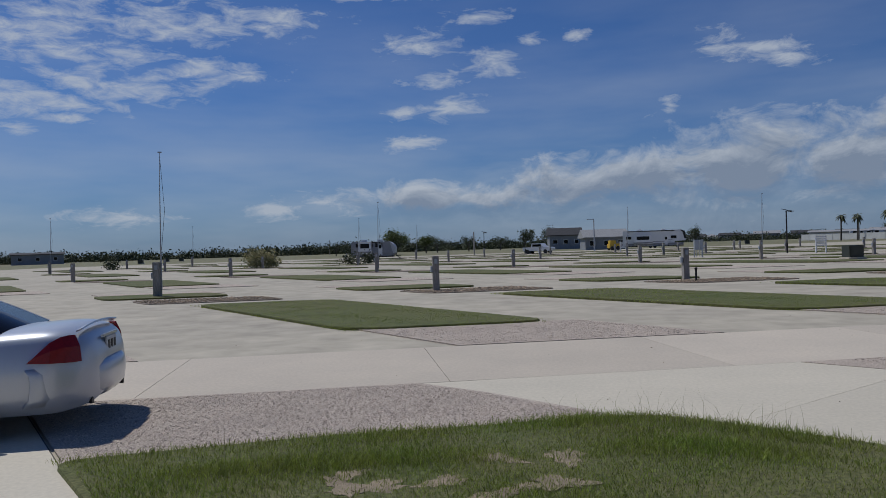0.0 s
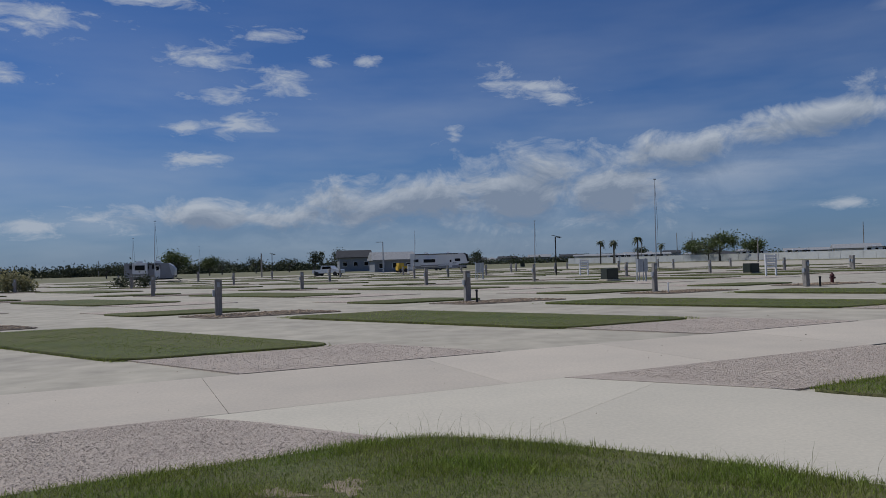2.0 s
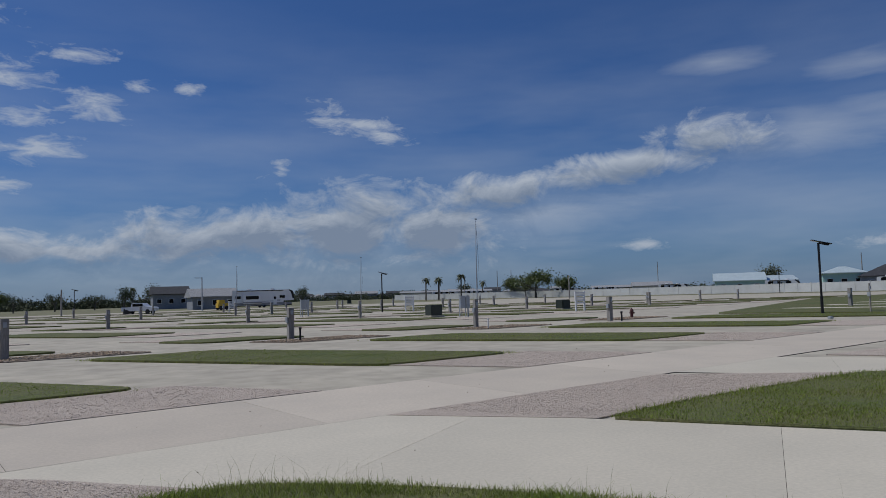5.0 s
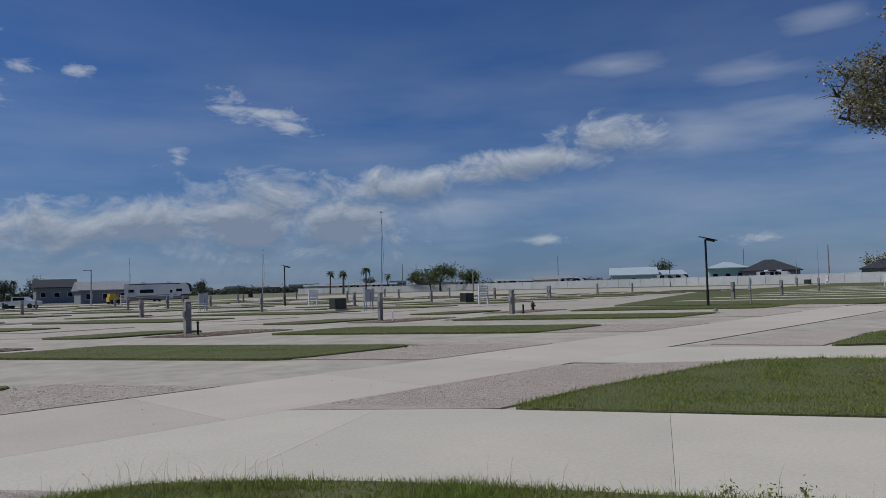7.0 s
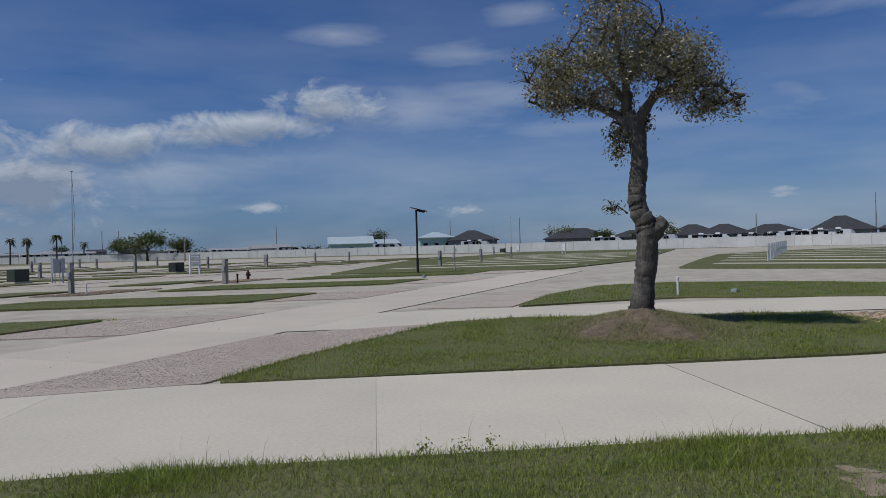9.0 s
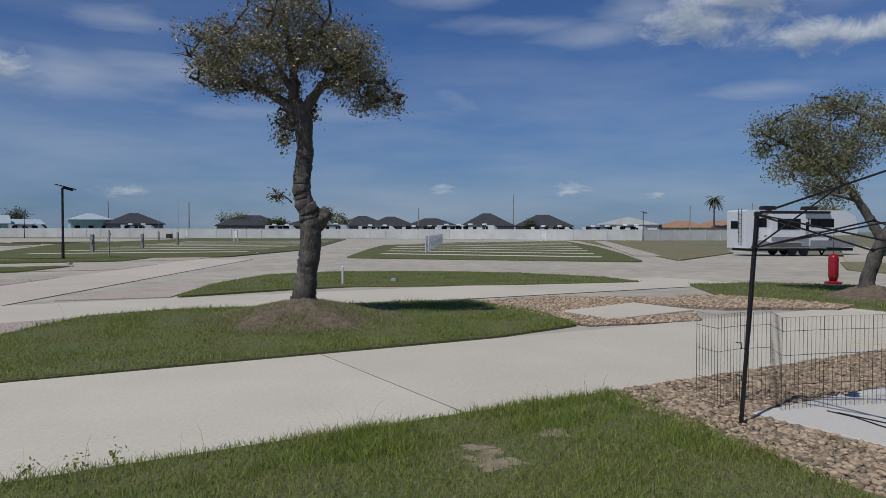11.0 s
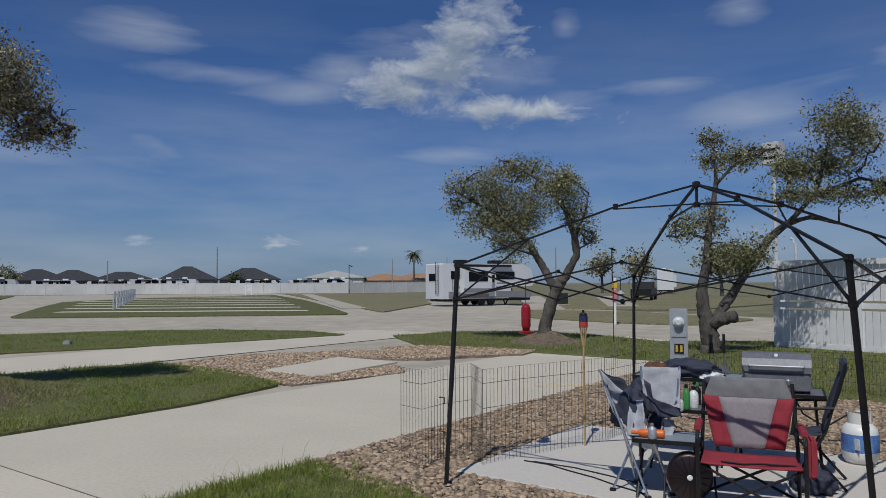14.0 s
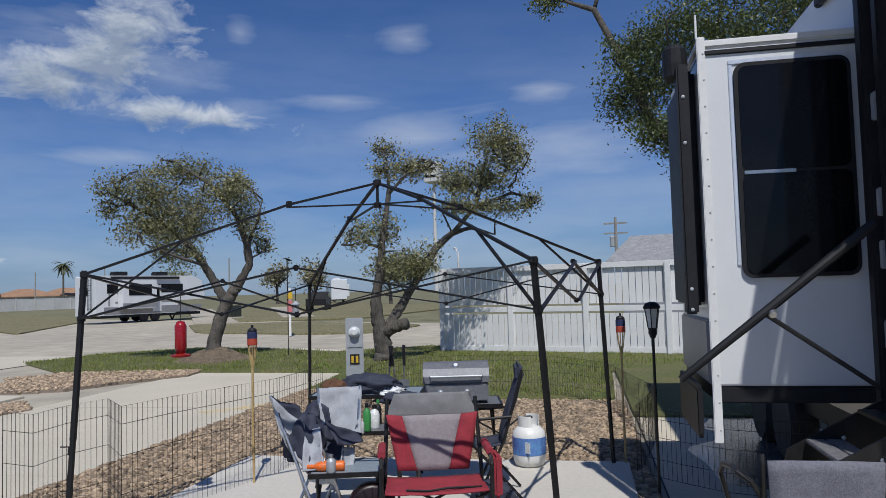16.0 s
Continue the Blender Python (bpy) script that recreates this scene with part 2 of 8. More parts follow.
BARK = material("oak_bark", (0.125, 0.110, 0.092), (0.048, 0.043, 0.037), 7, 0.95, bump=1.0, bump_scale=26, fine=0.5, fine_scale=34, patchy=0.5, stretch=(1, 1, 0.35))
LEAF = material("oak_leaf", (0.165, 0.178, 0.068), (0.265, 0.245, 0.135), 0.9, 0.4, fine=0.25, fine_scale=7, per_island=0.6, patchy=0.8, thin=0.3)
LEAF_BROWN = material("dry_oak_leaf", (0.185, 0.178, 0.090), (0.290, 0.250, 0.155), 1.1, 0.42, fine=0.25, fine_scale=7, per_island=0.6, patchy=0.8, thin=0.3)
LEAF_DARK = material("dark_leaf", (0.070, 0.105, 0.028), (0.125, 0.140, 0.052), 0.9, 0.45, fine=0.2, fine_scale=7, per_island=0.45, patchy=0.9, thin=0.3)
SCRUB = material("far_scrub", (0.050, 0.066, 0.030), (0.085, 0.092, 0.046), 0.2, 0.9, fine=0.35, fine_scale=1.5, per_island=0.25)
MULCH = material("mulch", (0.22, 0.165, 0.108), (0.075, 0.058, 0.04), 7, 0.95, bump=1.0, bump_scale=40, fine=0.5, fine_scale=26, patchy=0.6)
VINYL = material("white_vinyl", (0.72, 0.72, 0.71), (0.65, 0.65, 0.64), 1.5, 0.45, fine=0.05, fine_scale=20)
TURF_DRY = material("dry_turf", (0.135, 0.130, 0.052), (0.225, 0.190, 0.105), 0.35, 0.95, bump=0.5, bump_scale=18, fine=0.5, fine_scale=6, patchy=0.9)
FENCE_WHITE = material("weathered_white_vinyl", (0.60, 0.60, 0.575), (0.50, 0.50, 0.475), 0.4, 0.5, fine=0.06, fine_scale=3, per_object=0.05)
RV_WHITE = material("rv_fibreglass", (0.68, 0.69, 0.70), (0.62, 0.63, 0.64), 0.8, 0.28, fine=0.02, coat=0.3)
RV_GREY = material("rv_grey_stripe", (0.20, 0.20, 0.21), (0.26, 0.26, 0.27), 1, 0.35)
BLACK = material("black_plastic", (0.010, 0.010, 0.011), (0.018, 0.018, 0.02), 8, 0.5, fine=0.2, spec=0.3)
BLACK_METAL = material("black_steel", (0.012, 0.012, 0.013), (0.022, 0.021, 0.021), 12, 0.45, metal=0.2, fine=0.2, spec=0.35)
WIRE = material("black_wire", (0.020, 0.019, 0.018), (0.045, 0.036, 0.028), 12, 0.5, metal=0.4)
GLASS_DARK = material("tinted_glass", (0.004, 0.004, 0.005), (0.006, 0.006, 0.007), 3, 0.08, spec=0.22)
STEEL = material("brushed_steel", (0.19, 0.195, 0.21), (0.145, 0.15, 0.165), 14, 0.55, metal=0.25, bump=0.05, bump_scale=120)
GALV = material("galvanised_grey", (0.42, 0.44, 0.46), (0.34, 0.36, 0.38), 7, 0.5, metal=0.3, fine=0.1)
ALUMINIUM = material("aluminium_tube", (0.55, 0.56, 0.57), (0.45, 0.46, 0.47), 9, 0.3, metal=0.9)
FABRIC_RED = material("red_fabric", (0.31, 0.028, 0.042), (0.22, 0.02, 0.032), 14, 0.85, bump=0.3, bump_scale=200, fine=0.12, fine_scale=120)
FABRIC_GREY = material("grey_fabric", (0.20, 0.20, 0.205), (0.15, 0.15, 0.155), 14, 0.85, bump=0.3, bump_scale=200, fine=0.12, fine_scale=120)
FABRIC_LIGHT = material("light_grey_fabric", (0.40, 0.41, 0.44), (0.31, 0.32, 0.35), 11, 0.85, bump=0.3, bump_scale=200, fine=0.12, fine_scale=120)
FABRIC_NAVY = material("navy_fabric", (0.025, 0.030, 0.052), (0.045, 0.05, 0.075), 11, 0.8, bump=0.3, bump_scale=200, fine=0.15, fine_scale=120)
POST_WOOD = material("weathered_post", (0.33, 0.31, 0.28), (0.22, 0.20, 0.18), 5, 0.9, bump=0.5, bump_scale=40, fine=0.25, fine_scale=30, stretch=(1, 1, 0.2))
BAMBOO = material("bamboo", (0.50, 0.36, 0.16), (0.38, 0.26, 0.11), 9, 0.6, fine=0.15, stretch=(1, 1, 0.3))
GREEN_BOX = material("green_utility_paint", (0.022, 0.028, 0.020), (0.032, 0.038, 0.028), 3, 0.5)
SHINGLE = material("dark_shingle", (0.030, 0.030, 0.034), (0.050, 0.050, 0.054), 1.2, 0.9, fine=0.3, fine_scale=6)
SHINGLE_GREY = material("grey_shingle", (0.33, 0.33, 0.33), (0.22, 0.22, 0.225), 3, 0.9, bump=0.4, bump_scale=20, fine=0.35, fine_scale=14)
ROOF_METAL = material("pale_metal_roof", (0.56, 0.63, 0.63), (0.48, 0.56, 0.57), 0.6, 0.4, metal=0.2)
ROOF_TILE = material("tan_roof", (0.36, 0.21, 0.12), (0.27, 0.16, 0.10), 0.8, 0.9, fine=0.25, fine_scale=4)
SIDING = material("pale_siding", (0.60, 0.60, 0.58), (0.52, 0.52, 0.50), 0.6, 0.7, fine=0.06, fine_scale=4)
SIDING_GREY = material("grey_siding", (0.26, 0.27, 0.29), (0.20, 0.21, 0.23), 0.6, 0.75, fine=0.1, fine_scale=4)
SIDING_AQUA = material("aqua_siding", (0.42, 0.60, 0.54), (0.36, 0.52, 0.47), 0.6, 0.7, fine=0.06, fine_scale=4)
CAR_PAINT = material("silver_car_paint", (0.50, 0.52, 0.56), (0.47, 0.49, 0.53), 2, 0.34, metal=0.35, fine=0.03, coat=0.6)
RED_LENS = material("red_lens", (0.22, 0.006, 0.010), (0.17, 0.005, 0.008), 20, 0.22, spec=0.35)
RUBBER = material("rubber", (0.018, 0.018, 0.018), (0.03, 0.03, 0.03), 20, 0.8)
PLATE = material("pale_plate", (0.62, 0.62, 0.60), None, 20, 0.5)
RED_PAINT = material("red_paint", (0.34, 0.018, 0.015), (0.26, 0.015, 0.013), 9, 0.35)
FOIL = material("foil_tape", (0.78, 0.80, 0.83), (0.70, 0.72, 0.75), 14, 0.32, metal=0.5, fine=0.06)
HYDRANT_RED = material("dull_hydrant_red", (0.085, 0.012, 0.012), (0.05, 0.01, 0.01), 9, 0.6)
YELLOW = material("yellow_paint", (0.62, 0.40, 0.03), (0.50, 0.32, 0.03), 6, 0.5)
ORANGE = material("orange_plastic", (0.75, 0.16, 0.02), (0.65, 0.13, 0.02), 12, 0.45)
TANK_WHITE = material("tank_white", (0.72, 0.72, 0.70), (0.66, 0.66, 0.64), 6, 0.4, fine=0.04)
TANK_BLUE = material("tank_blue_wrap", (0.07, 0.09, 0.36), (0.12, 0.30, 0.55), 9, 0.5)
GREEN_PLASTIC = material("green_plastic", (0.06, 0.30, 0.08), (0.05, 0.22, 0.06), 9, 0.4)
WHITE_PLASTIC = material("white_plastic", (0.74, 0.75, 0.74), (0.66, 0.68, 0.68), 9, 0.4)
BROWN_CLOTH = material("brown_cloth", (0.14, 0.062, 0.032), (0.09, 0.045, 0.026), 20, 0.9, bump=0.4, bump_scale=120)
PALM = material("palm_frond", (0.055, 0.075, 0.030), (0.10, 0.10, 0.05), 2, 0.6, per_island=0.35, thin=0.2)
TABLE_TOP = material("grey_table_top", (0.24, 0.28, 0.32), (0.20, 0.235, 0.27), 9, 0.45)
LAMP_GLASS = material("frosted_glass", (0.62, 0.64, 0.64), (0.56, 0.58, 0.58), 9, 0.35)
JOINT = material("joint_filler", (0.10, 0.085, 0.07), (0.06, 0.05, 0.045), 8, 0.95, fine=0.3)
FABRIC_MESH = material("grey_mesh_fabric", (0.30, 0.27, 0.28), (0.24, 0.21, 0.22), 30, 0.8, bump=0.4, bump_scale=250, fine=0.2, fine_scale=150)

# ---- tools ----
def mesh_object(name, bm, mat, smooth=False):
    me = bpy.data.meshes.new(name)
    bm.to_mesh(me)
    bm.free()
    me.materials.append(mat)
    if smooth:
        for f in me.polygons:
            f.use_smooth = True
    return new(name, me)


def part(name, bm, mat, parent, label="", smooth=False):
    ob = mesh_object(name, bm, mat, smooth)
    ob.parent = parent
    return tagged(ob, label) if label else ob


def thing(name, label, category, m=None, group="", kind=""):
    ob = new(name)
    ob.empty_display_size = 0.1
    if m is not None:
        ob.matrix_basis = m
    return tagged(ob, label, category, group, kind)


def box(bm, cx, cy, cz, sx, sy, sz, m=None, bevel=0.0):
    """A box by its centre and size."""
    got = bmesh.ops.create_cube(bm, size=1.0)["verts"]
    for v in got:
        v.co = Vector((v.co.x * sx, v.co.y * sy, v.co.z * sz))
    if bevel:
        edges = list({e for v in got for e in v.link_edges})
        got = list({v for f in bmesh.ops.bevel(bm, geom=edges, offset=bevel, segments=2, affect="EDGES")["faces"] for v in f.verts} | {v for v in got if v.is_valid})
    for v in got:
        v.co = v.co + Vector((cx, cy, cz))
        if m is not None:
            v.co = m @ v.co
    return bm


def tube(bm, points, radii, seg=6, cap=True):
    """A round tube along points; radii is one number or one for each point."""
    pts = [Vector(p) for p in points]
    if isinstance(radii, (int, float)):
        radii = [radii] * len(pts)
    rings, side = [], None
    for i, p in enumerate(pts):
        ahead = (pts[min(i + 1, len(pts) - 1)] - pts[max(i - 1, 0)]).normalized()
        if side is None:
            side = ahead.cross(Vector((0.13, 0.31, 1.0)) if abs(ahead.z) < 0.9 else Vector((1, 0.2, 0))).normalized()
        side = (side - ahead * side.dot(ahead)).normalized()
        up = ahead.cross(side)
        rings.append([bm.verts.new(p + radii[i] * (math.cos(a) * side + math.sin(a) * up)) for a in (2 * math.pi * k / seg for k in range(seg))])
    for a, b in zip(rings, rings[1:]):
        for k in range(seg):
            bm.faces.new((a[k], a[(k + 1) % seg], b[(k + 1) % seg], b[k]))
    if cap:
        bm.faces.new(rings[0][::-1]), bm.faces.new(rings[-1])
    return bm


def prism(bm, poly, z0, z1, bevel=0.0):
    """An upright slab over a polygon of (x, y), counter-clockwise."""
    if sum(a[0] * b[1] - b[0] * a[1] for a, b in zip(poly, poly[1:] + poly[:1])) < 0:
        poly = poly[::-1]
    low = [bm.verts.new((x, y, z0)) for x, y in poly]
    if bevel:
        c = Vector((sum(p[0] for p in poly), sum(p[1] for p in poly))) / len(poly)
        top = []
        mid = [bm.verts.new((x, y, z1 - bevel)) for x, y in poly]
        for x, y in poly:
            v = Vector((x, y)) - c
            v = c + v * max(0.0, 1 - bevel / max(v.length, 1e-6))
            top.append(bm.verts.new((v.x, v.y, z1)))
        layers = [low, mid, top]
    else:
        layers = [low, [bm.verts.new((x, y, z1)) for x, y in poly]]
    n = len(poly)
    for a, b in zip(layers, layers[1:]):
        for k in range(n):
            bm.faces.new((a[k], a[(k + 1) % n], b[(k + 1) % n], b[k]))
    bm.faces.new(layers[-1])
    bm.faces.new(low[::-1])
    return bm


def lathe(bm, profile, seg=14, m=None):
    """A turned body from (radius, height) pairs."""
    rings = []
    for r, z in profile:
        rings.append([bm.verts.new((r * math.cos(2 * math.pi * k / seg), r * math.sin(2 * math.pi * k / seg), z)) for k in range(seg)])
    for a, b in zip(rings, rings[1:]):
        for k in range(seg):
            bm.faces.new((a[k], a[(k + 1) % seg], b[(k + 1) % seg], b[k]))
    bm.faces.new(rings[0][::-1]), bm.faces.new(rings[-1])
    if m is not None:
        for ring in rings:
            for v in ring:
                v.co = m @ v.co
    return bm


def sheet(bm, grid):
    """A surface over a grid of points (rows of equal length)."""
    vs = [[bm.verts.new(p) for p in row] for row in grid]
    for a, b in zip(vs, vs[1:]):
        for k in range(len(a) - 1):
            bm.faces.new((a[k], a[k + 1], b[k + 1], b[k]))
    return bm


def thick(bm, depth):
    bmesh.ops.recalc_face_normals(bm, faces=bm.faces[:])
    bmesh.ops.solidify(bm, geom=bm.faces[:], thickness=depth)
    return bm


def raw_mesh(name, verts, faces, mat, parent=None, smooth=False):
    me = bpy.data.meshes.new(name)
    me.from_pydata(verts, [], faces)
    me.materials.append(mat)
    if smooth:
        for f in me.polygons:
            f.use_smooth = True
    ob = new(name, me)
    ob.parent = parent
    return ob


def inside(poly, x, y):
    """Even-odd test on arrays of points."""
    hit = np.zeros(len(x), bool)
    for (x0, y0), (x1, y1) in zip(poly, poly[1:] + poly[:1]):
        if y0 != y1:
            cross = ((y0 > y) != (y1 > y)) & (x < (x1 - x0) * (y - y0) / (y1 - y0) + x0)
            hit ^= cross
    return hit


# two skewed directions of the park: pads run along D (across: N), the road along R (across: M)
D, N = Vector((0.713, -0.701)), Vector((0.701, 0.713))
R, M = Vector((0.9537, 0.3007)), Vector((-0.3007, 0.9537))
PAD_TURN = math.degrees(math.atan2(D.y, D.x))
ROAD_TURN = math.degrees(math.atan2(R.y, R.x))


def sq(s, q):
    v = D * s + N * q
    return (v.x, v.y)


def rm(r, m):
    v = R * r + M * m
    return (v.x, v.y)


def qm(q, m):
    """The point whose distance across the pads is q and across the road m."""
    det = N.x * M.y - N.y * M.x
    return ((q * M.y - m * N.y) / det, (N.x * m - M.x * q) / det)


def cut_corner(poly, r=0.5):
    """Rounds the corners of a polygon."""
    out = []
    for i, p in enumerate(poly):
        p, a, b = Vector(p), Vector(poly[i - 1]), Vector(poly[(i + 1) % len(poly)])
        u, v = (a - p), (b - p)
        k = min(r, 0.4 * u.length, 0.4 * v.length)
        p0, p1 = p + u.normalized() * k, p + v.normalized() * k
        for t in (0, 0.33, 0.67, 1):
            w = p0 * (1 - t) ** 2 + p * 2 * t * (1 - t) + p1 * t ** 2
            out.append((w.x, w.y))
    return out

# ---- ground ----
rng = np.random.default_rng(7)

bm = bmesh.new()
prism(bm, [(-2600, -2600), (2600, -2600), (2600, 2600), (-2600, 2600)], -0.4, -0.055)
tagged(mesh_object("ground", bm, FIELD), "flat coastal field with dry and green grass", "ground", kind="structure")

bm = bmesh.new()
prism(bm, [rm(-75, -30), rm(146, -30), rm(146, 3), rm(146, 150), rm(-60, 150), rm(-75, 60)], -0.05, -0.018)
tagged(mesh_object("pavement", bm, CONCRETE_FAR), "pale weathered concrete apron between the grass islands", "pavement", kind="structure")

# near road of separate concrete panels
road = thing("road", "narrow pale concrete road cast in panels with dark joints", "road", kind="structure")
ROAD_NEAR, ROAD_FAR = 8.72, 11.93
for k in range(-7, 11):
    r0 = 1.40 + 3.86 * k
    bm = bmesh.new()
    prism(bm, [rm(r0 + 0.004, ROAD_NEAR), rm(r0 + 3.856, ROAD_NEAR), rm(r0 + 3.856, ROAD_FAR), rm(r0 + 0.004, ROAD_FAR)], -0.01, 0.0)
    part("panel", bm, CONCRETE_ROAD, road)
bm = bmesh.new()
prism(bm, [rm(-26, ROAD_NEAR - 0.015), rm(44, ROAD_NEAR - 0.015), rm(44, ROAD_FAR + 0.004), rm(-26, ROAD_FAR + 0.004)], -0.016, -0.005)
part("joint_filler", bm, JOINT, road, "dark joint filler")


def lane(q0, q1, m0, m1, first, step, label, end=99.0, wide=()):
    """A pull-through pad of concrete panels, from the road's edge to the next road; wide: which joints stand open, the rest are hairline cuts."""
    pad = thing("pavement", label, "pavement", kind="structure")
    s, k = first, 0
    while s < first + 30:
        g0, g1 = (0.011 if j in wide else 0.0022 for j in (k, k + 1))
        poly = [Vector(sq(s + g0, q0)), Vector(sq(s + step - g1, q0)), Vector(sq(s + step - g1, q1)), Vector(sq(s + g0, q1))]
        clipped = clip(clip(clip(poly, M, m1, True), M, m0, False), D, end, True)
        if len(clipped) > 2:
            bm = bmesh.new()
            prism(bm, [(p.x, p.y) for p in clipped], -0.01, 0.001)
            part("panel", bm, CONCRETE, pad)
        s, k = s + step, k + 1
    bm = bmesh.new()
    under = [Vector(sq(first, q0 - 0.012)), Vector(sq(s, q0 - 0.012)), Vector(sq(s, q1 + 0.012)), Vector(sq(first, q1 + 0.012))]
    prism(bm, [(p.x, p.y) for p in clip(clip(clip(under, M, m1 + 0.01, True), M, m0, False), D, end, True)], -0.015, -0.004)
    part("joint_filler", bm, JOINT, pad, "dark joint filler")
    return pad


def clip(poly, way, value, below):
    """The part of a polygon on one side of a line across way."""
    out = []
    for a, b in zip(poly, poly[1:] + poly[:1]):
        da, db = a.dot(way) - value, b.dot(way) - value
        if not below:
            da, db = -da, -db
        if da <= 0:
            out.append(a)
        if (da < 0 < db) or (db < 0 < da):
            out.append(a + (b - a) * (da / (da - db)))
    return out


S_JOINT = 0.50   # joints lie at this s plus whole steps
lane(6.30, 10.03, -16.0, ROAD_NEAR - 0.012, S_JOINT - 3.97 * 2, 3.97, "pale concrete pull-through pad with saw-cut joints", wide=(3, 5))
lane(15.9, 19.6, -16.0, ROAD_NEAR - 0.012, S_JOINT - 3.97 * 3 + 1.2, 3.97, "pale concrete pull-through pad in front of the grass verge")
lane(-3.1, 0.80, -16.0, ROAD_NEAR - 0.012, S_JOINT - 3.97 * 5 + 2.6, 3.97, "pale concrete pad on which the travel trailer stands", 11.81)


def lawn(poly, label, z=0.035, mat=TURF_FAR, corner=0.8):
    bm = bmesh.new()
    prism(bm, cut_corner(poly, corner), -0.04, z, 0.02)
    return tagged(mesh_object("lawn", bm, mat), label, "lawn", group="grass islands", kind="structure")


def gravel_bed(poly, z=0.008):
    bm = bmesh.new()
    prism(bm, poly, -0.03, z)
    return tagged(mesh_object("gravel_bed", bm, GRAVEL), "strip of crushed pale gravel beside the road", "gravel", group="gravel strips", kind="structure")


def slab_ring(q0, q1, m0, m1):
    return [qm(q0, m0), qm(q1, m0), qm(q1, m1), qm(q0, m1)]


# rows of grass islands across the road
ISLANDS = []
for row in range(0, 5):
    shift, base = 2.1 * row, 25.9 * row
    for k in range(-5, 12):
        q0 = 7.15 + 9.0 * k + shift
        q1 = q0 + 3.95
        x, y = qm(0.5 * (q0 + q1), 20 + base)
        if x < -70 or x > 112 or y < 5:
            continue
        if row == 0 and k > 4:
            continue
        if R.dot(Vector((x, y))) > 128:
            continue
        lawn(slab_ring(q0, q1, 15.0 + base, 24.6 + base), "mown grass island between concrete pads", 0.05 if row == 0 else 0.06)
        ISLANDS.append((row, q0, q1, base))
        if row < 2:
            gravel_bed(slab_ring(q0 + 0.25, q1 + 0.6, ROAD_FAR + 0.03 + base, 15.2 + base))
        # beyond the post: a short piece of grass and a gravel strip before the next road
        if row < 4:
            lawn(slab_ring(q0 - 1.6, q1 - 1.2, 29.6 + base, 32.3 + base), "short strip of rough grass behind a service post", 0.05)
            gravel_bed(slab_ring(q0 - 1.2, q1 - 0.6, 32.3 + base, 34.55 + base))
        # bed of stones round the post
        bm = bmesh.new()
        prism(bm, cut_corner(slab_ring(q0 - 1.0, q1 - 0.6, 26.3 + base, 28.6 + base), 0.6), -0.03, 0.012)
        tagged(mesh_object("rock_bed", bm, ROCK_BED), "bed of brown river stones round a service post", "stones", group="rock beds", kind="structure")

# near side: start island, tree island, verge, east field
GRASS_A = [sq(-4.0, 0.85), (-4.05, 5.05), (-2.1, 5.95), (-0.6, 6.45), (0.45, 6.85), (1.05, 6.95), (1.7, 6.62), (2.7, 5.98), sq(-1.3, 6.22), sq(3.0, 6.24), sq(6.2, 6.22), sq(5.95, 5.0), sq(5.70, 4.2), sq(5.60, 3.5), sq(5.60, 2.9), sq(5.0, 0.9)]
lawn(GRASS_A, "rough grass verge with bare sandy patches", 0.03, TURF, 0.25)
GRASS_B = [(5.85, 8.28), (8.0, 9.05), (10.4, 9.65), (12.9, 10.2), (14.3, 9.35), (15.3, 7.9), (18.35, 3.75), (17.6, 3.3), (16.3, 1.9), (14.35, 0.75), sq(7.6, 10.15), sq(3.0, 10.1)]
lawn(GRASS_B, "grass island round the leaning oak", 0.035, TURF, 0.3)
GRASS_C = [(17.0, 11.1), (21.0, 12.6), (25.7, 13.3), (28.6, 11.5), (30.0, 7.2), (29.9, 4.4), (28.2, 0.9), (26.2, -0.5), (23.6, 3.5), (21.5, 8.1), (19.9, 9.4)]
lawn(GRASS_C, "curved grass verge between a pad and the cross road", 0.035, TURF, 0.3)
GRASS_D = [(25.3, -1.9), (26.8, -4.2), (26.6, -7.0), (23.8, -8.6), (21.4, -9.3), (20.9, -12.2), (12.0, -16.5), sq(17.0, 0.9), sq(13.2, 1.0), sq(13.4, 4.2), sq(14.2, 6.2), sq(16.8, 6.4), sq(17.0, 10.0), (20.0, -2.6)]
lawn(GRASS_D, "grass strip under the oaks beside the white fence", 0.03, TURF, 0.3)
lawn([sq(11.84, 0.83), sq(13.25, 0.83), sq(17.0, 0.86), (12.0, -16.5), sq(20.1, -9), sq(11.84, -9)], "shaded grass behind the trailer pad", 0.028, TURF, 0.1)
gravel_bed([qm(0.85, ROAD_NEAR - 0.01), (-1.66, 8.60), (-0.75, 8.06), (0.58, 7.04), (0.5, 6.8), (-0.6, 6.3), (-2.1, 5.8), (-3.9, 4.95), sq(-6.45, 0.84)])
bm = bmesh.new()
prism(bm, [(-1.64, 8.60), (-0.74, 8.07), (0.60, 7.05), sq(-1.9, 6.0), sq(-1.9, 6.30), qm(6.30, ROAD_NEAR - 0.012)], -0.01, 0.001)
tagged(mesh_object("pavement", bm, CONCRETE), "flared concrete corner where the pad meets the road", "pavement", kind="structure")
gravel_bed([(3.3, 10.15), qm(15.4, ROAD_NEAR - 0.01), (12.9, 10.3), (10.4, 9.8), (8.0, 9.2), (5.8, 8.42)])
gravel_bed([(15.4, 13.3), (20.5, 14.2), (21.2, 12.7), (17.0, 11.25)])

